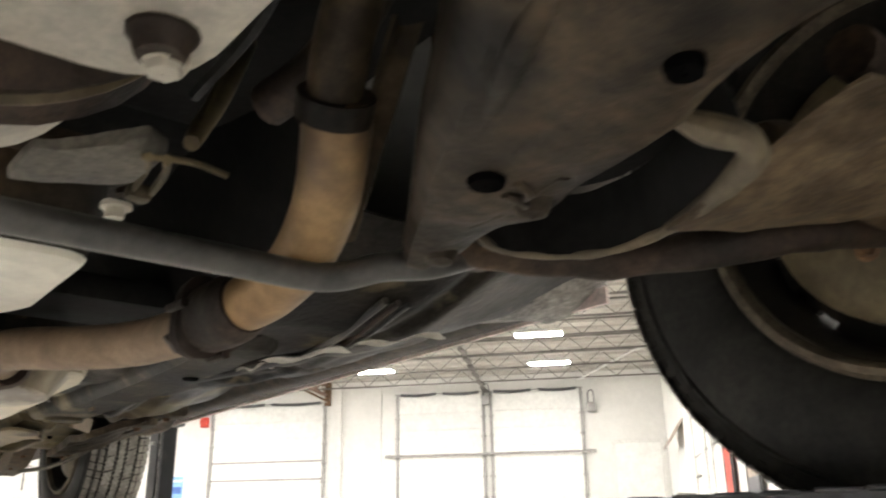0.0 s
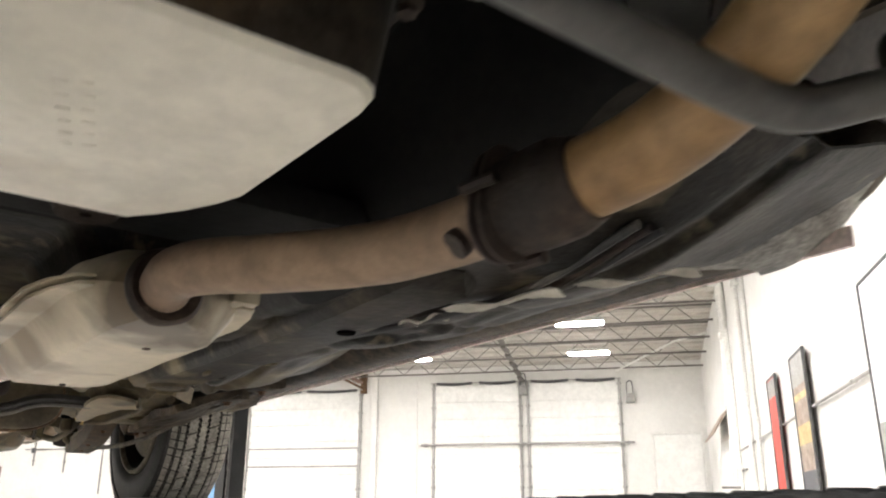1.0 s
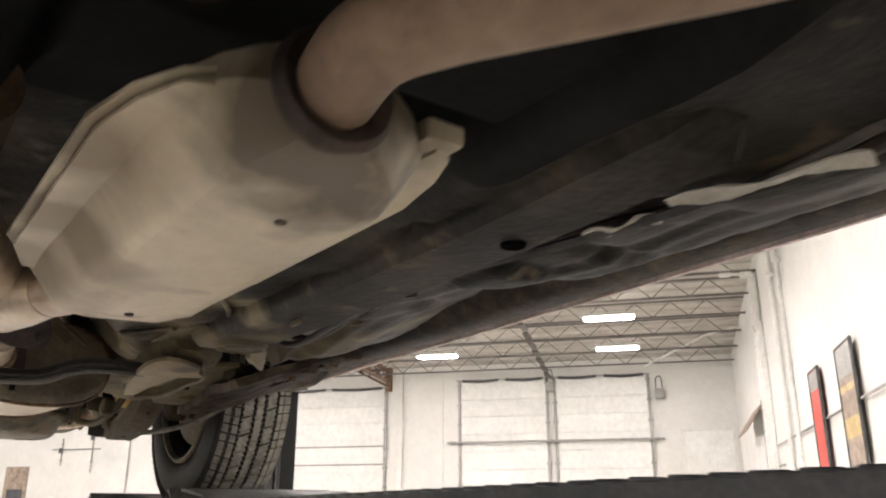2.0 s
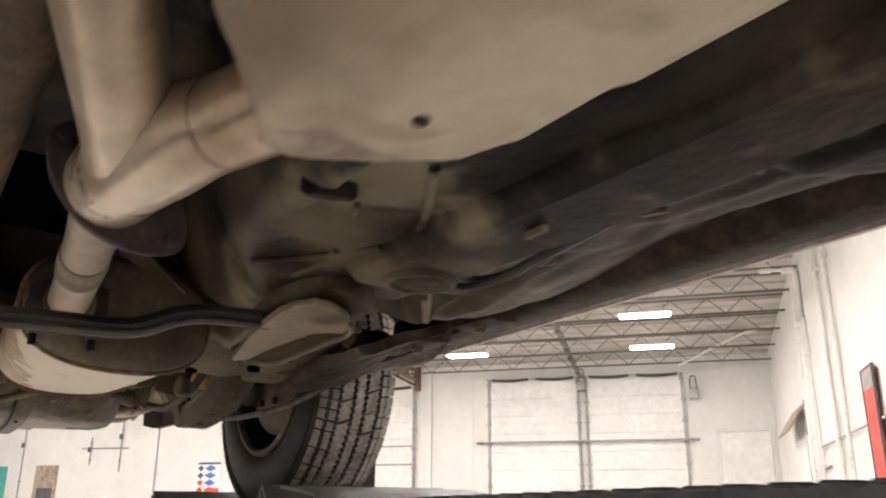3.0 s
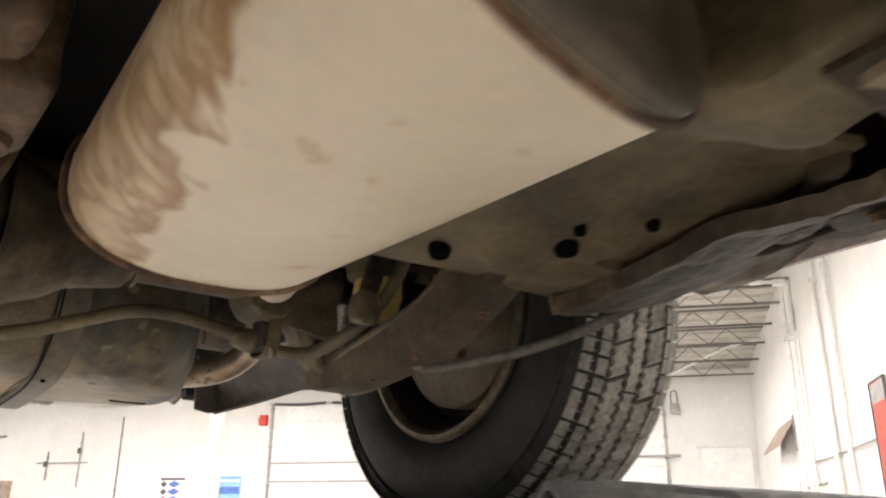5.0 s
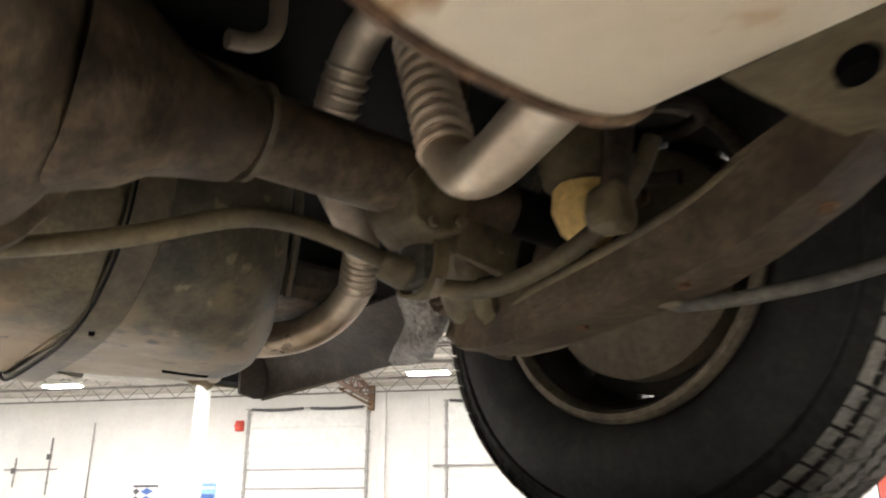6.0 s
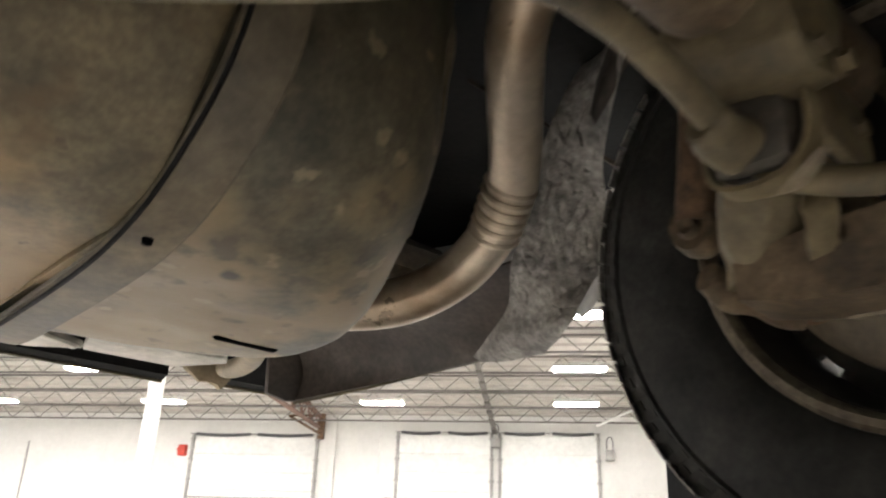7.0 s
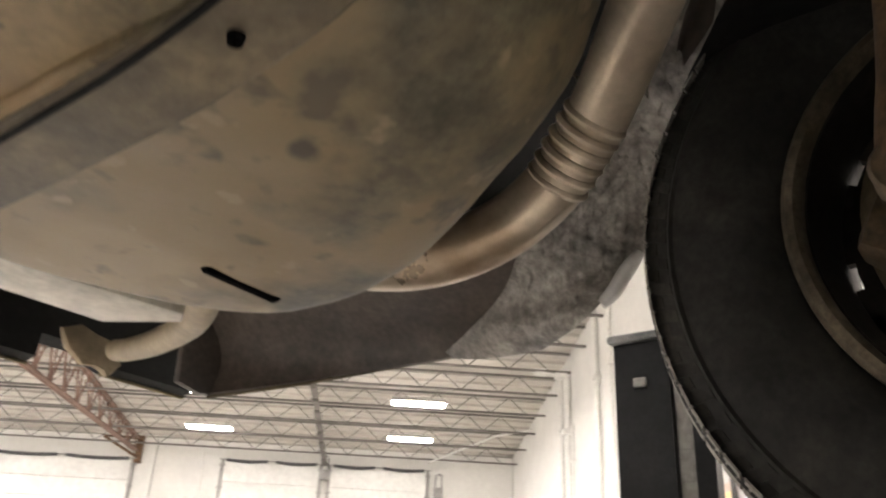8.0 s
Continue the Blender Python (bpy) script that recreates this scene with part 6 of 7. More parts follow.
def mount(a, b):
    y = 2.665 + 0.375 * b - 0.03 * a * a
    x = 0.570 + (0.245 + 0.02 * math.sin(3 * b)) * a
    return V(x, y, mount_z(x, y) + 0.003 * noise.noise(V(x * 17, y * 17, 3)) + 0.001 * noise.noise(V(x * 60, y * 60, 5)))


mnt = spart("arm_mount", patch(bmesh.new(), mount, 40, 60, 0.010), FRAME, "dusty pressed arm mount with holes", rail, 50)
for x, y, r, q in ((0.717, 2.897, 0.0115, 1.3), (0.701, 2.862, 0.0058, 1.2), (0.757, 2.818, 0.0060, 1.4), (0.618, 2.980, 0.0105, 1.6)):
    bm = lathe(bmesh.new(), [(0.001, -0.0175), (r, -0.0175), (r * 1.12, -0.012), (r * 1.12, 0.006), (0.001, 0.006)], (0, 0, 0), 20, "z")
    bm.transform(Matrix.Translation((x, y, mount_z(x, y))) @ Matrix.Rotation(0.9, 4, "Z") @ Matrix.Diagonal((q, 1.0, 1.0, 1.0)))
    spart("mount_hole", bm, HOLE, "", mnt)
bm = roughen(tube(bmesh.new(), [(0.846, 2.955, 1.566), (0.882, 2.938, 1.562), (0.905, 2.925, 1.566)], 0.016, 14, 4), 0.003, 40)
spart("mount_sleeve", bm, GREY_DUST, "grey worn sleeve", mnt)
bm = roughen(subdivided(box(bmesh.new(), (0.735, 2.90, 1.530), (0.83, 3.03, 1.59), 0.018, 2), 1), 0.007, 24)
spart("mount_lug", bm, FRAME, "worn mount lug", mnt)
bm = roughen(tube(bmesh.new(), [V(x, y, mount_z(x, y) - 0.004) for x, y in ((0.63, 2.74), (0.665, 2.83), (0.685, 2.90), (0.735, 2.97))], 0.006, 10, 8, squash=0.6), 0.002, 40)
spart("mount_ridge", bm, FRAME, "", mnt)
def house_z(x):
    return 1.515 + 0.30 * (x - 0.79)


def house(a, b):
    x = 0.80 + 0.37 * a
    y = 2.62 + 0.39 * b - 0.02 * math.sin(5 * a)
    z = house_z(x) + (0.030 + 0.030 * a) * (1 - step((b - 0.35) / 0.6)) + 0.006 * math.sin(9 * a + 2) * step(b * 2)
    return V(x, y, z + 0.006 * noise.noise(V(x * 16, y * 16, 1)) + 0.003 * noise.noise(V(x * 50, y * 50, 4)))


wh = spart("wheelhouse_front", patch(bmesh.new(), house, 50, 60, 0.02), UNDERCOAT, "dark dirty front edge of the wheel housing", angle=50)
bm = roughen(tube(bmesh.new(), [house(k / 8, 0.97) + V(0, 0.006, -0.004) for k in range(9)], 0.006, 10, 5), 0.003, 35)
spart("house_lip", bm, FRAME, "dusty folded lip", wh)
for pts, r in (([(0.84, 2.84, 1.545), (0.90, 2.78, 1.565), (0.98, 2.70, 1.600), (1.05, 2.60, 1.64)], 0.010), ([(0.86, 2.92, 1.538), (0.95, 2.88, 1.566), (1.04, 2.80, 1.600), (1.09, 2.70, 1.635)], 0.006)):
    spart("hose", roughen(tube(bmesh.new(), pts, r, 10, 8), 0.002, 40), DARK_IRON, "dark dirty hose", wh)
bm = roughen(lathe(bmesh.new(), [(0.004, -0.014), (0.010, -0.014), (0.020, -0.006), (0.024, 0.004), (0.004, 0.006)], (0.905, 2.775, 1.575), 18, "z"), 0.002, 40)
spart("grommet", bm, DARK_IRON, "", wh)
bm = roughen(tube(bmesh.new(), [(0.80, 2.66, 1.575), (0.90, 2.72, 1.585), (0.98, 2.80, 1.60), (1.04, 2.92, 1.63)], 0.02, 10), 0.006, 30)
spart("brake_hose_bracket", bm, UNDERCOAT)
for way, r in ((((0.70, 2.72), (0.745, 2.80), (0.765, 2.90), (0.76, 2.98)), 0.005), (((0.60, 2.74), (0.605, 2.84), (0.595, 2.92), (0.605, 3.02)), 0.006), (((0.645, 2.90), (0.67, 2.93), (0.66, 2.99)), 0.004)):
    bm = tube(bmesh.new(), [V(x, y, mount_z(x, y) - 0.004) for x, y in way], r, 10, 8, squash=0.6)
    spart("rail_ridge", roughen(bm, 0.002, 40), FRAME, "", rail)
for x, y, z in ((0.99, 2.70, 1.60), (1.01, 2.52, 1.612)):
    bm = roughen(subdivided(box(bmesh.new(), (x - 0.035, y - 0.06, z - 0.018), (x + 0.035, y + 0.06, z + 0.04), 0.012, 2), 1), 0.008, 28)
    sbk = spart("sill_bracket", bm, UNDERCOAT, "dark dirty sill bracket")
    spart("sill_bolt", bolt(bmesh.new(), (x - 0.01, y, z - 0.020), 0.009, 0.010), RUSTY, "", sbk)
# trailing arm: an open channel
out = []
for y, x, zc, h in ((2.90, 0.735, 1.610, 0.020), (2.99, 0.742, 1.580, 0.028), (3.06, 0.748, 1.548, 0.034), (3.12, 0.753, 1.530, 0.036), (3.18, 0.758, 1.511, 0.030), (3.25, 0.765, 1.502, 0.028), (3.38, 0.775, 1.494, 0.028), (3.47, 0.783, 1.493, 0.024), (3.52, 0.787, 1.496, 0.016)):
    w = 0.034
    out.append([V(x - w, y, zc - h), V(x + w * 0.7, y, zc - h), V(x + w, y, zc - h * 0.7), V(x + w, y, zc + h * 0.7), V(x + w * 0.7, y, zc + h), V(x - w, y, zc + h)])
ta = spart("trailing_arm", roughen(loft(bmesh.new(), out), 0.003, 24), ARM_RUST, "dusty brown trailing arm")
bm = tube(bmesh.new(), [(0.718, 3.02, 1.585), (0.722, 3.09, 1.568), (0.728, 3.18, 1.541), (0.735, 3.28, 1.527), (0.744, 3.38, 1.515), (0.756, 3.44, 1.500)], 0.006, 10)
spart("arm_rib", bm, FRAME, "", ta)
for x, y, z in ((0.745, 3.20, 1.481), (0.748, 3.07, 1.512), (0.76, 3.33, 1.472)):
    spart("arm_bolt", bolt(bmesh.new(), (x, y, z), 0.006, 0.006), RUSTY, "", ta)
bm = roughen(tube(bmesh.new(), [(0.768, 3.505, 1.494), (0.845, 3.505, 1.494)], 0.015, 14, curve=False), 0.003, 50)
spart("pivot_bolt", bm, RUSTY, "rusty pivot bolt", ta)
bm = tube(bmesh.new(), [(0.784, 3.13, 1.497), (0.787, 3.19, 1.486), (0.796, 3.30, 1.474), (0.805, 3.42, 1.468), (0.81, 3.49, 1.474)], 0.0034, 8, squash=0.8)
spart("arm_flange", roughen(bm, 0.002, 60), STRAP, "pale worn lower edge", ta)
bm = tube(bmesh.new(), [(0.78, 3.235, 1.474), (0.81, 3.19, 1.476), (0.845, 3.12, 1.484), (0.885, 3.05, 1.503), (0.93, 2.985, 1.535), (0.98, 2.91, 1.57), (1.02, 2.80, 1.60)], 0.007, 10)
spart("brake_cable", bm, HOSE, "grey dusty brake cable")
bm = roughen(tube(bmesh.new(), [(0.760, 3.275, 1.492), (0.772, 3.252, 1.482), (0.784, 3.230, 1.474)], 0.0095, 12, 5, squash=0.6), 0.002, 60)
spart("cable_clip", bm, STRAP, "worn cable clip", ta)
# axle
bm = tube(bmesh.new(), [(0.25, AXLE_Y, 1.622), (0.40, AXLE_Y, 1.622), (0.62, AXLE_Y, 1.622), (0.745, AXLE_Y, 1.622)], 0.040, 24, 4, wob=0.03)
axle = spart("rear_axle", bm, DUSTY_DARK, "dusty brown axle tube")
# Black here puts the shade of the gap beside the bracket into the colour.
bm = tube(bmesh.new(), [(0.74, AXLE_Y + 0.02, 1.640), (0.98, AXLE_Y + 0.02, 1.640)], 0.030, 18, curve=False)
spart("axle_end", bm, FLAT_BLACK, "axle end, blackened for the shaded gap", axle)
bm = tube(bmesh.new(), [(-0.35, AXLE_Y, 1.622), (0.10, AXLE_Y, 1.622)], 0.043, 20, curve=False)
spart("axle_tube", bm, FRAME, "", axle)
out = []
for y, r in ((-0.175, 0.035), (-0.16, 0.06), (-0.11, 0.09), (-0.05, 0.125), (0.0, 0.145), (0.05, 0.145), (0.055, 0.158), (0.07, 0.158), (0.075, 0.14), (0.11, 0.12), (0.135, 0.06)):
    out.append([V(0.165 + a, AXLE_Y - 0.01 + y, 1.612 + b) for a, b in oval(r, r * 1.02, 32, 2.2)])
spart("differential", roughen(loft(bmesh.new(), out), 0.006, 14), DUSTY_DARK, "grimy brown cast differential housing", axle)
out = []
for x, r in ((0.27, 0.105), (0.31, 0.085), (0.36, 0.06), (0.40, 0.05), (0.43, 0.046)):
    out.append([V(x, AXLE_Y + a, 1.616 + b) for a, b in oval(r, r, 26, 2.1)])
spart("axle_trumpet", roughen(subdivided(loft(bmesh.new(), out), 1), 0.005, 22), DUSTY_DARK, "", axle)
bm = tube(bmesh.new(), [(0.440, AXLE_Y, 1.622), (0.446, AXLE_Y, 1.622)], 0.0475, 24, curve=False)
spart("weld_ring", bm, STRAP, "pale weld ring", axle)
bm = tube(bmesh.new(), [(0.487, 3.50, 1.86), (0.489, 3.50, 1.80), (0.482, 3.50, 1.775), (0.462, 3.50, 1.758), (0.435, 3.50, 1.752)], 0.010, 12)
spart("vent_hose", bm, BRIGHT_PIPE, "pale bent vent pipe")
bm = bmesh.new()
lathe(bm, [(0.01, -0.05), (0.042, -0.05), (0.046, -0.03), (0.040, 0.0), (0.060, 0.02), (0.062, 0.05), (0.01, 0.05)], (0.155, 3.215, 1.625), 26, "y")
yoke = spart("pinion_yoke", roughen(bm, 0.004, 25), RUSTY, "rusty pinion yoke", axle)
bm = bmesh.new()
box(bm, (0.085, 2.925, 1.560), (0.236, 3.062, 1.660), 0.016, 3)
box(bm, (0.105, 3.060, 1.568), (0.226, 3.122, 1.650), 0.014, 3)
box(bm, (0.075, 2.86, 1.575), (0.215, 2.94, 1.650), 0.018, 3)
uj = spart("universal_joint", roughen(subdivided(bm, 1), 0.0035, 30), RUST_TAN, "rust-brown universal joint")
for x, y, z, r in ((0.200, 3.030, 1.559, 0.025), (0.205, 3.090, 1.567, 0.017)):
    bm = lathe(bmesh.new(), [(0.001, -0.003), (r * 0.62, -0.003), (r * 0.70, -0.007), (r * 0.92, -0.008), (r, -0.003), (r, 0.008), (0.001, 0.008)], (x, y, z), 26, "z")
    spart("bearing_cap", roughen(bm, 0.0015, 50), RUST_TAN, "round rusted bearing cap", uj)
bm = lathe(bmesh.new(), [(0.02, -0.008), (0.084, -0.008), (0.090, -0.002), (0.090, 0.008), (0.02, 0.012)], (0.155, 3.135, 1.612), 36, "y")
spart("joint_flange", roughen(bm, 0.002, 50), RUST_TAN, "tan rusted flange", uj)
bm = patch(bmesh.new(), lambda a, b: V(-0.1 + 0.6 * b, 2.74 + 0.5 * a, 1.70 + 0.17 * a), 8, 8)
spart("tunnel_end", roughen(bm, 0.006, 12), UNDERCOAT, "dark end of the tunnel")
bm = tube(bmesh.new(), [(0.135, 1.55, 1.60), (0.145, 2.2, 1.605), (0.155, 3.05, 1.618)], 0.038, 22, 4)
shaft = spart("propeller_shaft", bm, RUST_TAN, "brown propeller shaft")
for y, w, mat in ((2.405, 0.007, STRAP), (2.35, 0.022, DARK_IRON)):
    bm = tube(bmesh.new(), [(0.1475, y - w, 1.6075), (0.1475, y, 1.6075), (0.148, y + w, 1.608)], 0.0395, 22, 2)
    spart("shaft_band", bm, mat, "band round the shaft", shaft)
# sway bar, clamps, shock mounts
bm = tube(bmesh.new(), [(-0.05, 3.60, 1.485), (0.12, 3.60, 1.488), (0.20, 3.585, 1.494), (0.276, 3.55, 1.503), (0.355, 3.50, 1.516), (0.444, 3.452, 1.543), (0.50, 3.445, 1.548), (0.56, 3.443, 1.540), (0.62, 3.445, 1.528), (0.66, 3.43, 1.514),
                        (0.683, 3.375, 1.505), (0.696, 3.305, 1.517), (0.712, 3.262, 1.542), (0.728, 3.232, 1.580), (0.740, 3.215, 1.625)], 0.0095, 14, 7)
spart("rear_sway_bar", bm, FRAME, "dusty rear anti-roll bar")
bm = roughen(subdivided(box(bmesh.new(), (0.660, 3.200, 1.514), (0.692, 3.240, 1.560), 0.014, 3), 1), 0.005, 34)
link = spart("sway_link", bm, FRAME, "dusty cast link of the anti-roll bar")
bm = roughen(tube(bmesh.new(), [(0.676, 3.215, 1.548), (0.692, 3.218, 1.60), (0.715, 3.225, 1.68)], 0.013, 12, 5), 0.002, 40)
spart("link_rod", bm, DARK_IRON, "dark link rod", link)
bm = roughen(subdivided(box(bmesh.new(), (0.629, 3.418, 1.514), (0.658, 3.466, 1.572), 0.009, 2), 2), 0.005, 45)
clamp = spart("bar_clamp", bm, GREY_DUST, "grey dusty rubber bar clamp")
bm = roughen(tube(bmesh.new(), [(0.598, 3.449, 1.533), (0.604, 3.448, 1.531), (0.624, 3.446, 1.526), (0.630, 3.445, 1.525)], lambda s: 0.013 + 0.004 * math.sin(math.pi * s), 20, 4), 0.002, 50)
spart("bar_bushing", roughen(subdivided(bm, 1), 0.003, 60), FRAME, "worn brown bushing", clamp)
bm = bmesh.new()
STRIP = smooth_path([V(0, 3.408, 1.575), V(0, 3.406, 1.53), V(0, 3.42, 1.508), V(0, 3.445, 1.502), V(0, 3.468, 1.510), V(0, 3.476, 1.54)], 5)
patch(bm, lambda a, b: V(0.634 + 0.018 * b, STRIP[round(a * (len(STRIP) - 1))].y, STRIP[round(a * (len(STRIP) - 1))].z), len(STRIP) - 1, 3, 0.003)
spart("clamp_strap", bm, FRAME, "bent steel clamp strap", clamp)
bm = tube(bmesh.new(), [(0.635, 3.40, 1.512), (0.650, 3.425, 1.505), (0.658, 3.455, 1.508)], lambda s: 0.003 + 0.003 * math.sin(math.pi * s), 10, squash=0.6)
spart("clamp_lip", bm, STRAP, "worn pale lip", clamp)
bm = bmesh.new()
prism(bm, [(0.590, 1.606), (0.600, 1.566), (0.622, 1.552), (0.660, 1.560), (0.668, 1.590), (0.655, 1.625), (0.61, 1.63)], "y", 3.392, 3.470, 0.006)
spart("clamp_seat", roughen(roughen(subdivided(bm, 2), 0.006, 30), 0.003, 80), FRAME, "dusty cast seat over the clamp", axle)
for x, z in ((0.617, 1.563), (0.652, 1.570)):
    spart("seat_bolt", bolt(bmesh.new(), (x, 3.392, z), 0.006, 0.008, "y"), FRAME, "", axle)
bm = prism(bmesh.new(), [(0.668, 1.548), (0.742, 1.536), (0.748, 1.560), (0.744, 1.625), (0.668, 1.625)], "y", 3.412, 3.424, 0.003)
spart("bracket_plate", roughen(subdivided(bm, 2), 0.003, 30), FRAME, "dusty upright bracket plate", axle)
bm = bmesh.new()
out = []
for z, x0, x1, y0, y1 in ((1.600, 0.675, 0.742, 3.425, 3.475), (1.565, 0.690, 0.752, 3.440, 3.495), (1.540, 0.712, 0.775, 3.455, 3.510), (1.518, 0.742, 0.792, 3.475, 3.525), (1.500, 0.766, 0.800, 3.500, 3.535)):
    out.append([V(x0, y0 + 0.012, z), V(x0 + 0.012, y0, z), V(x1 - 0.012, y0, z), V(x1, y0 + 0.012, z), V(x1, y1 - 0.01, z), V(x1 - 0.01, y1, z), V(x0 + 0.01, y1, z), V(x0, y1 - 0.01, z)])
spart("shock_bracket", roughen(roughen(subdivided(loft(bm, out), 3), 0.007, 26), 0.0035, 75), FRAME, "dusty shock bracket", axle)
for x, y, z in ((0.725, 3.412, 1.565),):
    spart("bracket_bolt", bolt(bmesh.new(), (x, y, z), 0.006, 0.007, "y"), FRAME, "", axle)
bm = lathe(bmesh.new(), [(0.014, -0.010), (0.024, -0.010), (0.028, -0.004), (0.028, 0.010), (0.014, 0.012)], (0, 0, 0), 22, "y")
bm.transform(Matrix.Translation((0.752, 3.452, 1.523)) @ Matrix.Rotation(0.35, 4, "Z"))
spart("arm_eye", roughen(subdivided(bm, 1), 0.004, 60), FRAME, "worn arm eye with a rubber bush", axle)
bm = roughen(tube(bmesh.new(), [(0.772, 3.552, 1.512), (0.80, 3.54, 1.500), (0.835, 3.505, 1.486)], 0.013, 14), 0.005, 50)
spart("bracket_bolt", bm, DUSTY_DARK, "rusted bolt head", axle)
bm = tube(bmesh.new(), [(0.767, 3.553, 1.555), (0.762, 3.540, 1.63), (0.758, 3.530, 1.70), (0.75, 3.51, 1.86)], 0.0175, 18, 4)
shock = spart("shock_absorber", roughen(bm, 0.0015, 40), RUST_TAN, "rust-brown dusty shock absorber")
bm = roughen(lathe(bmesh.new(), [(0.001, -0.016), (0.007, -0.019), (0.010, -0.012), (0.018, -0.013), (0.021, -0.006), (0.021, 0.006), (0.018, 0.013), (0.001, 0.013)], (0.768, 3.553, 1.548), 22, "x"), 0.003, 45)
spart("shock_eye", bm, DUSTY_DARK, "dusty lower shock eye", shock)
bm = lathe(bmesh.new(), [(0.005, 0.0), (0.020, 0.002), (0.029, 0.012), (0.036, 0.034), (0.035, 0.056), (0.005, 0.064)], (0.752, 3.308, 1.549), 30, "z")
roughen(bm, 0.003, 40)
bs = spart("bump_stop", bm, YELLOWED, "yellowed rubber bump stop")
bm = lathe(bmesh.new(), [(0.02, 0.055), (0.036, 0.058), (0.040, 0.075), (0.03, 0.25), (0.005, 0.25)], (0.745, 3.312, 1.553), 24, "z")
spart("stop_cup", bm, FRAME, "", bs)
bm = bmesh.new()
pts = [(0.80 + 0.062 * math.cos(k * 0.6), 3.27 + 0.062 * math.sin(k * 0.6), 1.64 + 0.0052 * k) for k in range(44)]
tube(bm, pts, 0.009, 8, 2)
spart("coil_spring", bm, DARK_IRON, "dark coil spring")
bm = patch(bmesh.new(), lambda a, b: V(0.80 + 0.40 * b, TYRE_Y + 0.46 * math.cos(0.5 + 2.25 * a), HUB_Z + 0.46 * math.sin(0.5 + 2.25 * a)), 24, 8)
spart("rear_wheel_liner", roughen(bm, 0.006, 14), UNDERCOAT, "dark wheel housing")
# Near-black puts the shade above the wheel into the colour.
bm = box(bmesh.new(), (0.80, 2.7, 1.75), (0.84, 3.40, 2.1), 0.02)
spart("inner_quarter", bm, FLAT_BLACK)

# ---- tank ----
# plan outline: front edge, rounded outer corner, rear edge; each with how far its bottom edge is rounded in
TANK_PLAN = [(-0.22, 3.612, 1.0), (0.10, 3.612, 1.0), (0.30, 3.612, 1.0), (0.44, 3.614, 1.0), (0.54, 3.63, 0.95), (0.606, 3.672, 0.75), (0.648, 3.74, 0.45), (0.688, 3.825, 0.26), (0.712, 3.90, 0.22),
             (0.714, 3.98, 0.24), (0.68, 4.05, 0.30), (0.61, 4.11, 0.35), (0.50, 4.14, 0.35), (0.20, 4.145, 0.35), (-0.22, 4.145, 0.35)]


def tank_loops(z0, top, grow=0.0, cut=9.0):
    mid = V(0.25, 3.90, 0)
    out = []
    for f in (0.9, 0.65, 0.4, 0.18):
        lp = []
        for x, y, k in TANK_PLAN:
            dx, dy = (mid.x - x) * step((abs(mid.x - x) - 0.15) / 0.3), mid.y - y
            n = max(0.001, math.hypot(dx, dy))
            p = V(x + (0.19 * k - grow) * dx / n, y + (0.19 * k - grow) * dy / n, z0 - 0.002).lerp(V(min(x, 0.48), 3.92, z0 - 0.003), f)
            p.x = min(p.x, cut)
            lp.append(p)
        out.append(lp)
    for inset, z in ((0.19, z0), (0.145, z0 + 0.004), (0.105, z0 + 0.013), (0.07, z0 + 0.027), (0.042, z0 + 0.047), (0.02, z0 + 0.075), (0.006, z0 + 0.11), (0.0, z0 + 0.16), (0.0, top)):
        lp = []
        for x, y, k in TANK_PLAN:
            dx, dy = (mid.x - x) * step((abs(mid.x - x) - 0.15) / 0.3), mid.y - y
            n = max(0.001, math.hypot(dx, dy))
            p = V(x + (inset * k - grow) * dx / n, y + (inset * k - grow) * dy / n, z)
            p.x = min(p.x, cut)
            lp.append(p)
        out.append(lp)
    return out


def sheet_dents(bm):
    for k in range(8):
        bmesh.ops.smooth_vert(bm, verts=[v for v in bm.verts if v.co.z < 1.70], factor=0.5, use_axis_x=True, use_axis_y=True, use_axis_z=True)
    return roughen(roughen(bm, 0.006, 7), 0.0015, 28)


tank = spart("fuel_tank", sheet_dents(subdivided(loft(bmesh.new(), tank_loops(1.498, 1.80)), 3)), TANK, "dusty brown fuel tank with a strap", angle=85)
spart("tank_guard", sheet_dents(subdivided(loft(bmesh.new(), tank_loops(1.490, 1.79, 0.007, 0.394)), 3)), GUARD, "tan dusty lower guard plate", tank, 85)
# strap along the tank's belly and up its front
prof = [(3.600, 1.74), (3.600, 1.67), (3.604, 1.63), (3.616, 1.585), (3.636, 1.553), (3.668, 1.526), (3.715, 1.500), (3.77, 1.4860), (3.83, 1.4800), (3.95, 1.4765), (4.06, 1.4775), (4.11, 1.491), (4.152, 1.530), (4.156, 1.60)]
out = []
for k, (y, z) in enumerate(smooth_path([V(0, a, b) for a, b in prof], 3) and [(p.y, p.z) for p in smooth_path([V(0, a, b) for a, b in prof], 3)]):
    c = V(0, y - 3.86, z - 1.70).normalized() * 0.006
    out.append([V(0.400, y, z), V(0.435, y, z), V(0.435, y - c.y, z - c.z), V(0.400, y - c.y, z - c.z)])
GAP = [lp[0] + V(-0.003, 0, 0.002) for lp in out]
strap = spart("tank_strap", loft(bmesh.new(), out), STRAP, "dusty flat steel strap", tank)
for k in (2, 3):
    spart("strap_edge", tube(bmesh.new(), [lp[k] + V(0.0015 * (5 - 2 * k), 0, 0.001) for lp in out], 0.0036, 8, 1), STRAP, "rolled strap edge", strap)
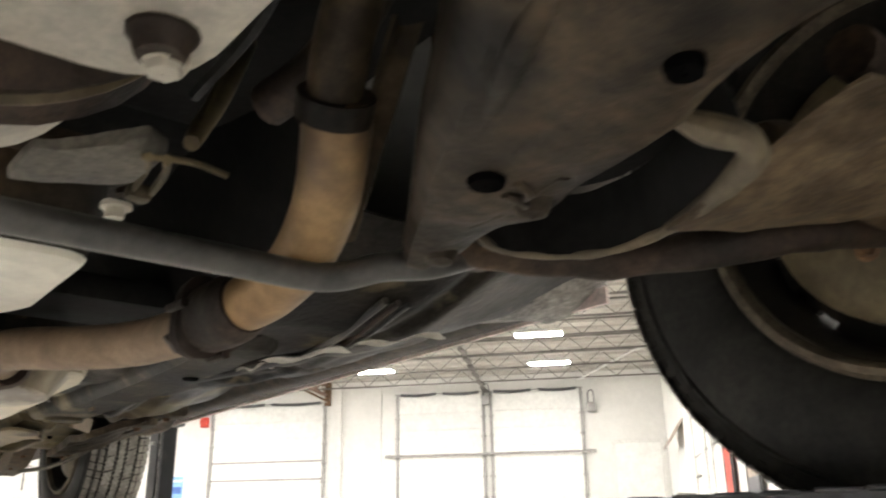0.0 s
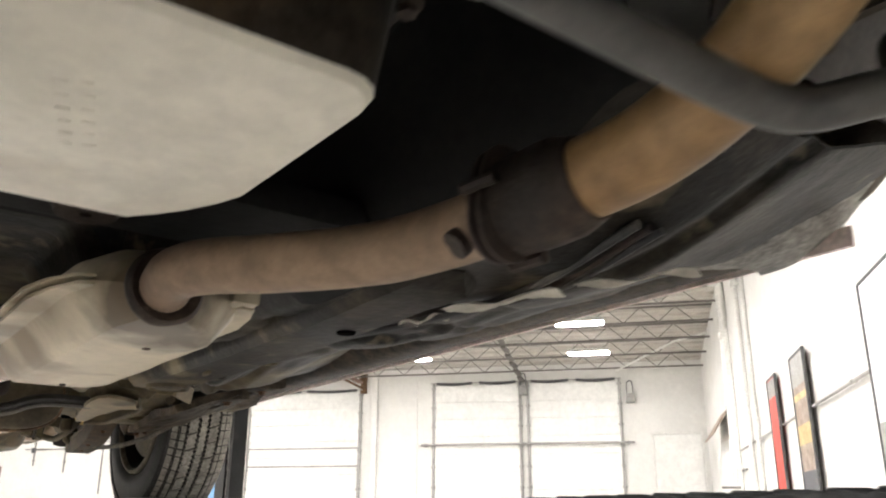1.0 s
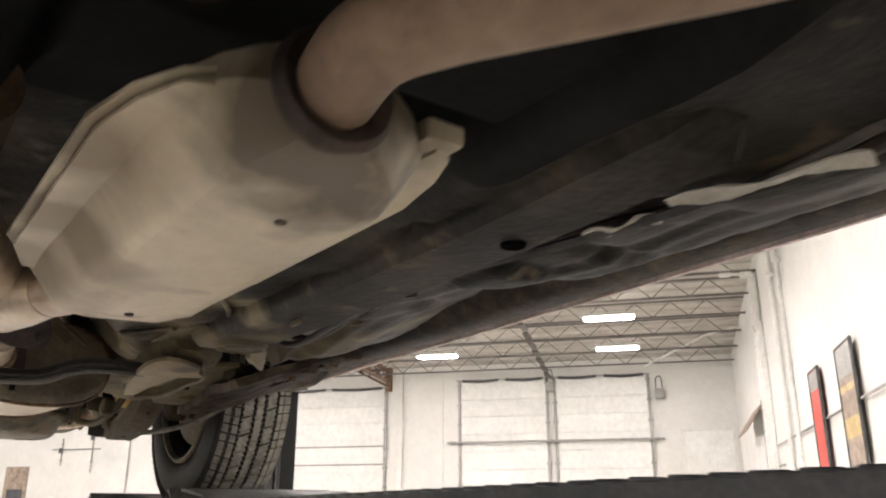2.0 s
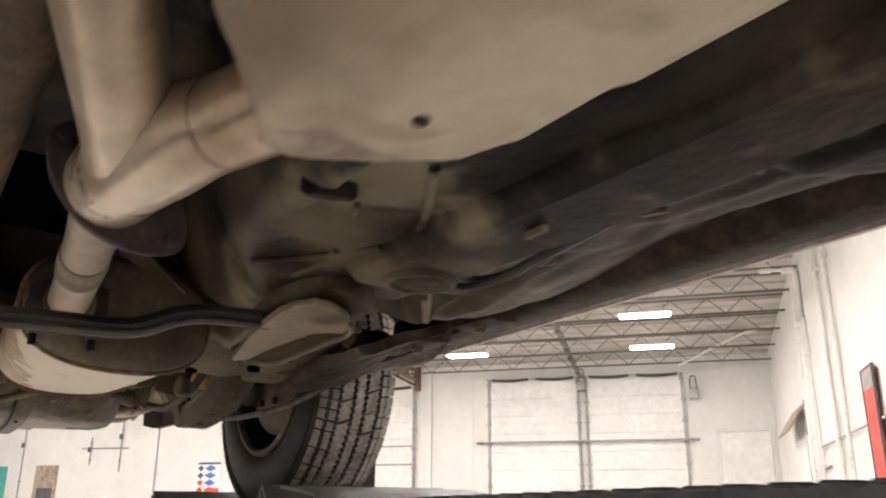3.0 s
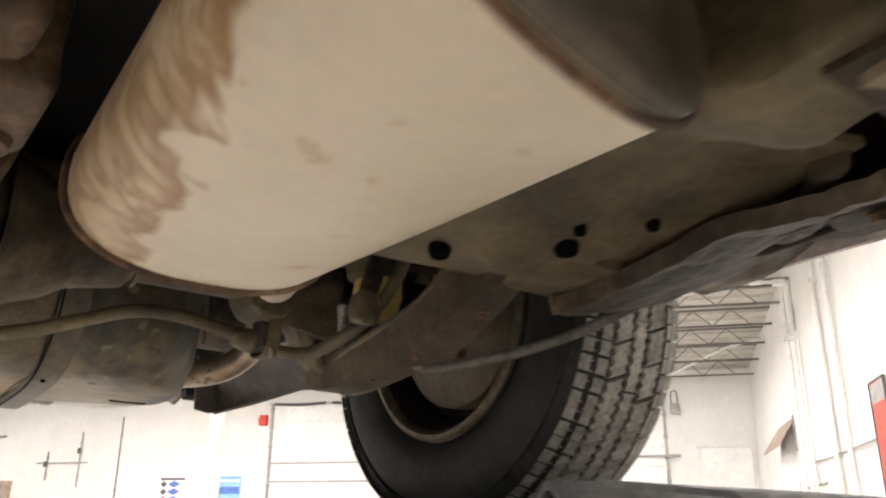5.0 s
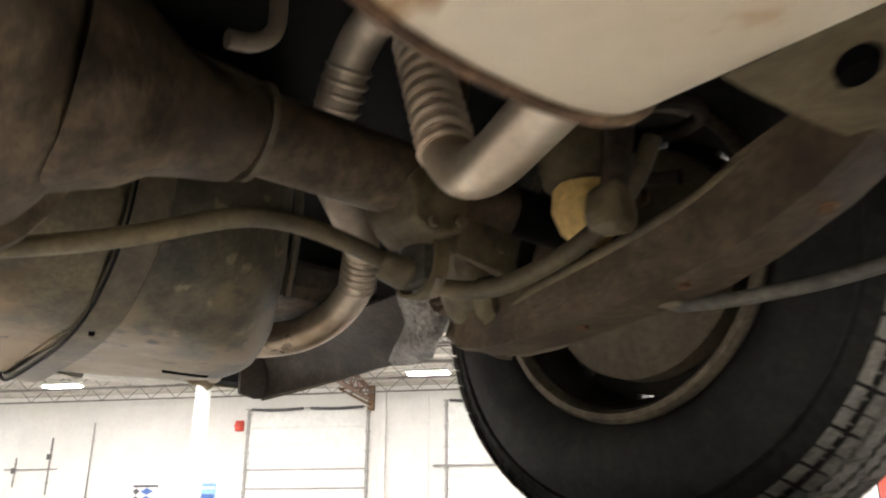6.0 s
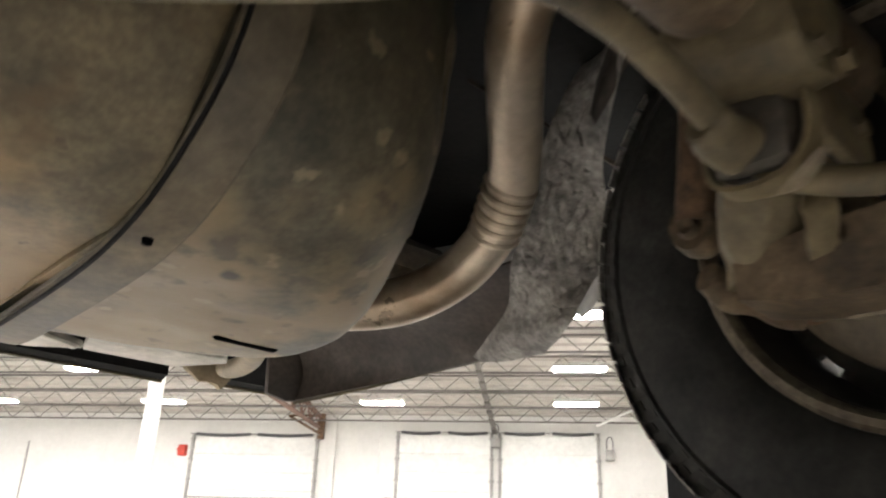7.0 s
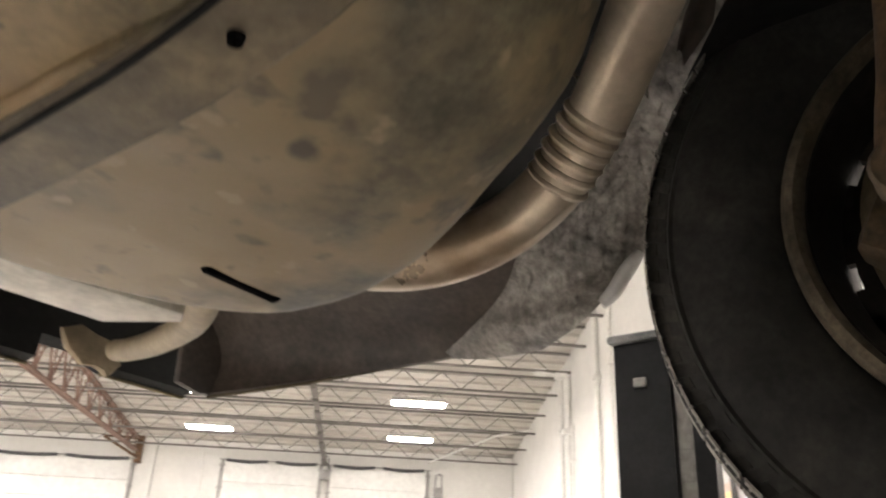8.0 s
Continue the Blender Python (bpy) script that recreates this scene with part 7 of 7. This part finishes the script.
# Thin black tube drawn in for the shadow line between strap and guard.
spart("strap_shadow", tube(bmesh.new(), [p + (p - V(0.4, 3.86, 1.70)).normalized() * 0.004 for p in GAP], 0.0018, 8, 1), FLAT_BLACK, "black tube for the shadow beside the strap", strap)
bm = bmesh.new()
lathe(bm, [(0.001, -0.002), (0.0032, -0.002), (0.0038, 0.002), (0.001, 0.002)], (0.413, 3.745, 1.4855), 16, "z")
spart("strap_hole", bm, HOLE, "dark oblong hole", strap)
bm = bmesh.new()
box(bm, (0.572, 3.950, 1.4930), (0.642, 3.961, 1.5005), 0.003, 1, Matrix.Rotation(0.0, 4, "Z"))
spart("slot", bm, HOLE, "dark slot", tank)
bm = tube(bmesh.new(), [(0.56, 3.64, 1.745), (0.63, 3.70, 1.735), (0.655, 3.735, 1.715), (0.668, 3.76, 1.66), (0.69, 3.82, 1.60)], 0.006, 8, squash=1.5)
spart("tank_flange", bm, STRAP, "pale worn seam flange", tank)
# folded flange plates along the tank's rear edge
for k, (pts, z) in enumerate((([(0.05, 4.04), (0.43, 4.09), (0.515, 4.135), (0.47, 4.175), (0.05, 4.15)], 1.502), ([(0.505, 4.095), (0.645, 4.07), (0.66, 4.09), (0.625, 4.15), (0.52, 4.155)], 1.506))):
    bm = prism(bmesh.new(), pts, "z", z, z + 0.010, 0.003)
    spart("rear_flange_plate", roughen(bm, 0.002, 30), ALUMINIUM, "pale plate behind the tank", tank)
bm = tube(bmesh.new(), [(0.35, 4.02, 1.500), (0.42, 4.07, 1.499), (0.50, 4.12, 1.500)], 0.007, 8, squash=0.5)
spart("plate_fold", bm, ALUMINIUM, "", tank)
# rear bumper, valance, hook
bm = bmesh.new()
for x0, x1, up in ((-0.45, 0.868, 0.0), (0.868, 0.990, 0.036), (0.990, 1.16, 0.014)):
    prism(bm, [(4.72, 1.625 + up), (4.75, 1.617 + up), (4.80, 1.64 + up), (4.82, 1.86), (4.72, 1.86)], "x", x0, x1, 0.0)
bar = spart("bumper_bar", bm, FLAT_BLACK, "black rear bumper bar with a notch for the hook")
bm = bmesh.new()
for x0, x1, z in ((-0.45, 0.868, 1.6165), (0.990, 1.16, 1.6305)):
    tube(bm, [(x0, 4.744, z), (x1, 4.744, z)], 0.0028, 8, curve=False)
spart("bar_lip", bm, FRAME, "thin pale lower lip", bar)
# corner skin: its lower edge bulges outwards between the bumper and the arch
EDGE = smooth_path([V(0.966, 4.43, 1.554), V(1.025, 4.32, 1.573), V(1.068, 4.20, 1.591), V(1.083, 4.10, 1.598), V(1.080, 4.06, 1.600)], 8)
INNER = smooth_path([V(0.915, 4.42, 1.69), V(0.935, 4.28, 1.68), V(0.945, 4.10, 1.670), V(0.985, 3.93, 1.690)], 8)


def along(path, s):
    k = min(len(path) - 2, int(s * (len(path) - 1)))
    return path[k].lerp(path[k + 1], s * (len(path) - 1) - k)


def valance(a, b):
    p = along(EDGE, a).lerp(along(INNER, a), b)
    return p + V(0.030, 0.012, 0.0) * (math.sin(math.pi * b) * (1 - a ** 3)) + V(0.028, 0.004, 0.004) * (math.sin(math.pi * b) * a ** 3) + V(0, 0, -0.004) * math.exp(-((b - 0.06) / 0.03) ** 2)


val = spart("bumper_valance", roughen(patch(bmesh.new(), valance, 40, 24, 0.004), 0.004, 14), PLASTIC, "brown-grey plastic bumper side")
bm = tube(bmesh.new(), [p + V(0.002, 0.002, -0.001) for p in EDGE], 0.0028, 8, 1)
spart("valance_edge", bm, FRAME, "thin pale lower edge", val)
bm = patch(bmesh.new(), lambda a, b: along(EDGE, a) + V(0.004, 0.002, 0.002) + V(0.10 * b ** 0.6, 0.02 * b, 0.30 * b), 30, 12, 0.004)
spart("bumper_skin", bm, BODY_PAINT, "white painted bumper corner", val)
bm = prism(bmesh.new(), [(0.912, 1.560), (0.950, 1.552), (0.972, 1.555), (0.985, 1.60), (0.985, 1.70), (0.905, 1.70)], "y", 4.425, 4.437, 0.004)
spart("valance_end", roughen(bm, 0.002, 30), PLASTIC, "dark brown end plate", val)
bm = tube(bmesh.new(), [(0.66, 4.06, 1.56), (0.745, 4.185, 1.556), (0.815, 4.34, 1.575), (0.875, 4.49, 1.603), (0.905, 4.57, 1.622)], 0.0160, 18)
hk = spart("tow_hook", bm, DUSTY, "pale tan tow hook")
bm = prism(bmesh.new(), [(0.832, 1.642), (0.862, 1.652), (0.915, 1.642), (0.938, 1.612), (0.918, 1.590), (0.898, 1.604), (0.876, 1.596), (0.850, 1.616)], "y", 4.60, 4.612, 0.003)
spart("hook_plate", roughen(subdivided(bm, 1), 0.004, 40), DUSTY, "pale dusty hook plate", hk)
bm = bmesh.new()
box(bm, (-0.3, 4.18, 1.72), (1.1, 4.46, 1.80), 0.02)
spart("rear_floor", bm, UNDERCOAT)
# Its near-black colour holds the shade seen through the valance gap.
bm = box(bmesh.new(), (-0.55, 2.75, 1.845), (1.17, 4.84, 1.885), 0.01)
spart("boot_floor", bm, FLAT_BLACK)

# crinkled liner between tank, tail pipe and wheel
L = [V(0.92, 3.70, 1.95), V(0.860, 3.76, 1.80), V(0.900, 3.84, 1.735), V(0.962, 3.93, 1.676), V(1.031, 4.00, 1.647), V(1.051, 4.06, 1.615), V(1.081, 4.125, 1.597)]
Rr = [V(0.78, 3.58, 1.86), V(0.888, 3.72, 1.746), V(0.984, 3.79, 1.727), V(1.060, 3.83, 1.682), V(1.025, 3.862, 1.617), V(1.027, 3.895, 1.591), V(1.076, 3.97, 1.585)]
LS, RS = smooth_path(L, 8), smooth_path(Rr, 8)


def liner(a, b):
    p = along(LS, a).lerp(along(RS, a), b)
    p.z -= 0.006 * math.sin(math.pi * b) * max(0.0, a - 0.8) / 0.2
    q = p * 42
    fold = max(0.0, 0.07 - abs(noise.noise(V(q.x * 0.30 + q.z * 0.25, q.y * 0.55 - q.x * 0.3, q.z * 0.5)))) * 10
    pits = max(0.0, noise.noise(V(q.x * 2.2 + q.z * 0.8, q.y * 2.2 + q.z * 0.8, q.z * 1.5)) - 0.14)
    c = 0.012 * noise.noise(q * 0.16) - 0.0022 * fold - 0.008 * pits + 0.0022 * noise.noise(q * 2.6)
    c *= 0.20 + 0.80 * min(1.0, 2.6 * max(0.0, 0.92 - a))
    return p + V(-0.70, -0.55, -0.45) * c


bm = patch(bmesh.new(), liner, 200, 120, 0.0008)
spart("heat_liner", bm, FOIL, "grey crinkled foil heat liner", angle=30)
AL = (V(0.85, 3.712, 1.760), V(0.85, 3.700, 1.800), V(0.85, 3.680, 1.838), V(0.85, 3.655, 1.890))
AR = (V(0.85, 3.706, 1.742), V(0.85, 3.674, 1.785), V(0.85, 3.638, 1.825), V(0.85, 3.595, 1.870))
bm = patch(bmesh.new(), lambda a, b: along(AL, a).lerp(along(AR, a), b) + V(-0.008, -0.004, 0) * math.sin(math.pi * b), 18, 10, 0.003)
spart("arch_liner", roughen(bm, 0.003, 20), PLASTIC, "dark grey plastic arch liner")
bm = roughen(tube(bmesh.new(), [(1.026, 3.872, 1.606), (1.030, 3.857, 1.622), (1.037, 3.845, 1.645), (1.050, 3.836, 1.668)], lambda s: 0.006 + 0.003 * math.sin(math.pi * s), 10), 0.0015, 40)
spart("arch_lip", bm, BODY_PAINT, "white arch lip")

# ---- the lift ----
lift = thing("car_lift", CX, 1.9, 0, "dark painted four-post drive-on vehicle lift", "car lift")
for sx in (1, -1):
    xi, xo = CX + sx * 0.49, CX + sx * 1.02
    x0, x1 = min(xi, xo), max(xi, xo)
    bm = bmesh.new()
    box(bm, (x0, -1.1, 1.12), (x1, 4.55, 1.236), 0.006)
    rw = part("runway", bm, LIFT_PAINT, lift, "dark painted runway")
    for a in (x0, x1 - 0.012):
        bm = bmesh.new()
        box(bm, (a, -1.1, 1.237), (a + 0.012, 4.55, 1.304), 0.002)
        for k in range(80):
            y = -0.6 + k * 0.05
            box(bm, (-0.002, -0.02, -0.003), (0.014, 0.02, 0.0025), 0.002, 1, Matrix.Translation((a, y + random.uniform(-0.004, 0.004), 1.3035)) @ Matrix.Rotation(random.uniform(0.015, 0.05), 4, "X"))
        for v in bm.verts:
            if v.co.z > 1.25:
                v.co.z -= 0.0100 * (v.co.y - 0.8)
        part("edge_rail", bm, LIFT_PAINT, rw, "black ridged edge rail")
    # wheel plates with folded ends
    for yc, d in ((3.03, 1), (3.83, -1)):
        bm = bmesh.new()
        out = []
        prof = [(yc - 0.075, 1.238), (yc, 1.322), (yc + 0.075, 1.238), (yc + 0.066, 1.238), (yc, 1.311), (yc - 0.066, 1.238)]
        prism(bm, prof, "x", x0 + 0.008, x1 - 0.06)
        part("wheel_stop", bm, LIFT_TOP, rw, "folded dark steel wheel stop")
        bm = bmesh.new()
        prism(bm, [(yc - 0.064, 1.238), (yc, 1.309), (yc + 0.064, 1.238)], "x", x0 + 0.004, x0 + 0.007)
        part("stop_end", bm, BLACK_STEEL, rw)
    bm = prism(bmesh.new(), [(2.74, 1.262), (2.80, 1.302), (2.95, 1.318), (2.952, 1.312), (2.80, 1.296), (2.745, 1.256)], "x", x0 + 0.014, x1 - 0.05)
    part("ramp_plate", bm, LIFT_TOP, rw, "worn grey ramp plate")
for sx in (1, -1):
    for y in (-0.9, 3.905):
        x0 = CX + sx * 1.22
        x1 = CX + sx * 1.300
        lo, hi = min(x0, x1), max(x0, x1)
        f, b = (lo, hi) if sx > 0 else (hi, lo)
        d = 0.010 * sx
        ring = [(f, y + 0.076), (f, y + 0.172), (b, y + 0.172), (b, y + 0.05), (f + 3 * d, y + 0.05), (f + 3 * d, y + 0.014), (f, y + 0.014), (f, y + 0.045), (f + 2 * d, y + 0.045),
                (f + 2 * d, y + 0.062), (b - d, y + 0.062), (b - d, y + 0.162), (f + d, y + 0.162), (f + d, y + 0.076)]
        bm = prism(bmesh.new(), ring, "z", 0.02, 1.735)
        post = part("post", bm, POST_PAINT, lift, "dark painted lift post, open channel")
        bm = box(bmesh.new(), (lo - 0.012, y - 0.012, 1.736), (hi + 0.012, y + 0.18, 1.750), 0.003)
        part("post_cap", bm, LIFT_TOP, post, "pale worn cap plate")
        bm = box(bmesh.new(), (lo - 0.08, y - 0.05, 0), (hi + 0.08, y + 0.24, 0.02), 0.004)
        part("foot_plate", bm, LIFT_PAINT, post)
        g = f - sx * 0.004
        bm = box(bmesh.new(), (g - 0.006, y + 0.115, 1.655), (g + 0.006, y + 0.137, 1.672), 0.004, 2)
        part("post_bolt", bm, TRACK, post)
        g = f + sx * 0.012
        bm = box(bmesh.new(), (g - 0.004, y + 0.047, 0.4), (g + 0.004, y + 0.074, 1.734), 0.001)
        for k in range(26):
            box(bm, (g - 0.007, y + 0.050, 0.45 + 0.05 * k), (g + 0.007, y + 0.071, 0.475 + 0.05 * k), 0.001)
        part("lock_bar", bm, TRACK, post, "pale steel lock bar")
for y in (-0.85, 3.94):
    bm = box(bmesh.new(), (CX - 1.30, y, 1.10), (CX + 1.30, y + 0.10, 1.25), 0.008)
    part("cross_beam", bm, LIFT_PAINT, lift, "dark painted cross beam")
bm = box(bmesh.new(), (1.33, 3.90, 1.22), (1.60, 4.08, 1.33), 0.01)
part("beam_carriage", bm, LIFT_TOP, lift, "grey beam carriage at the post")
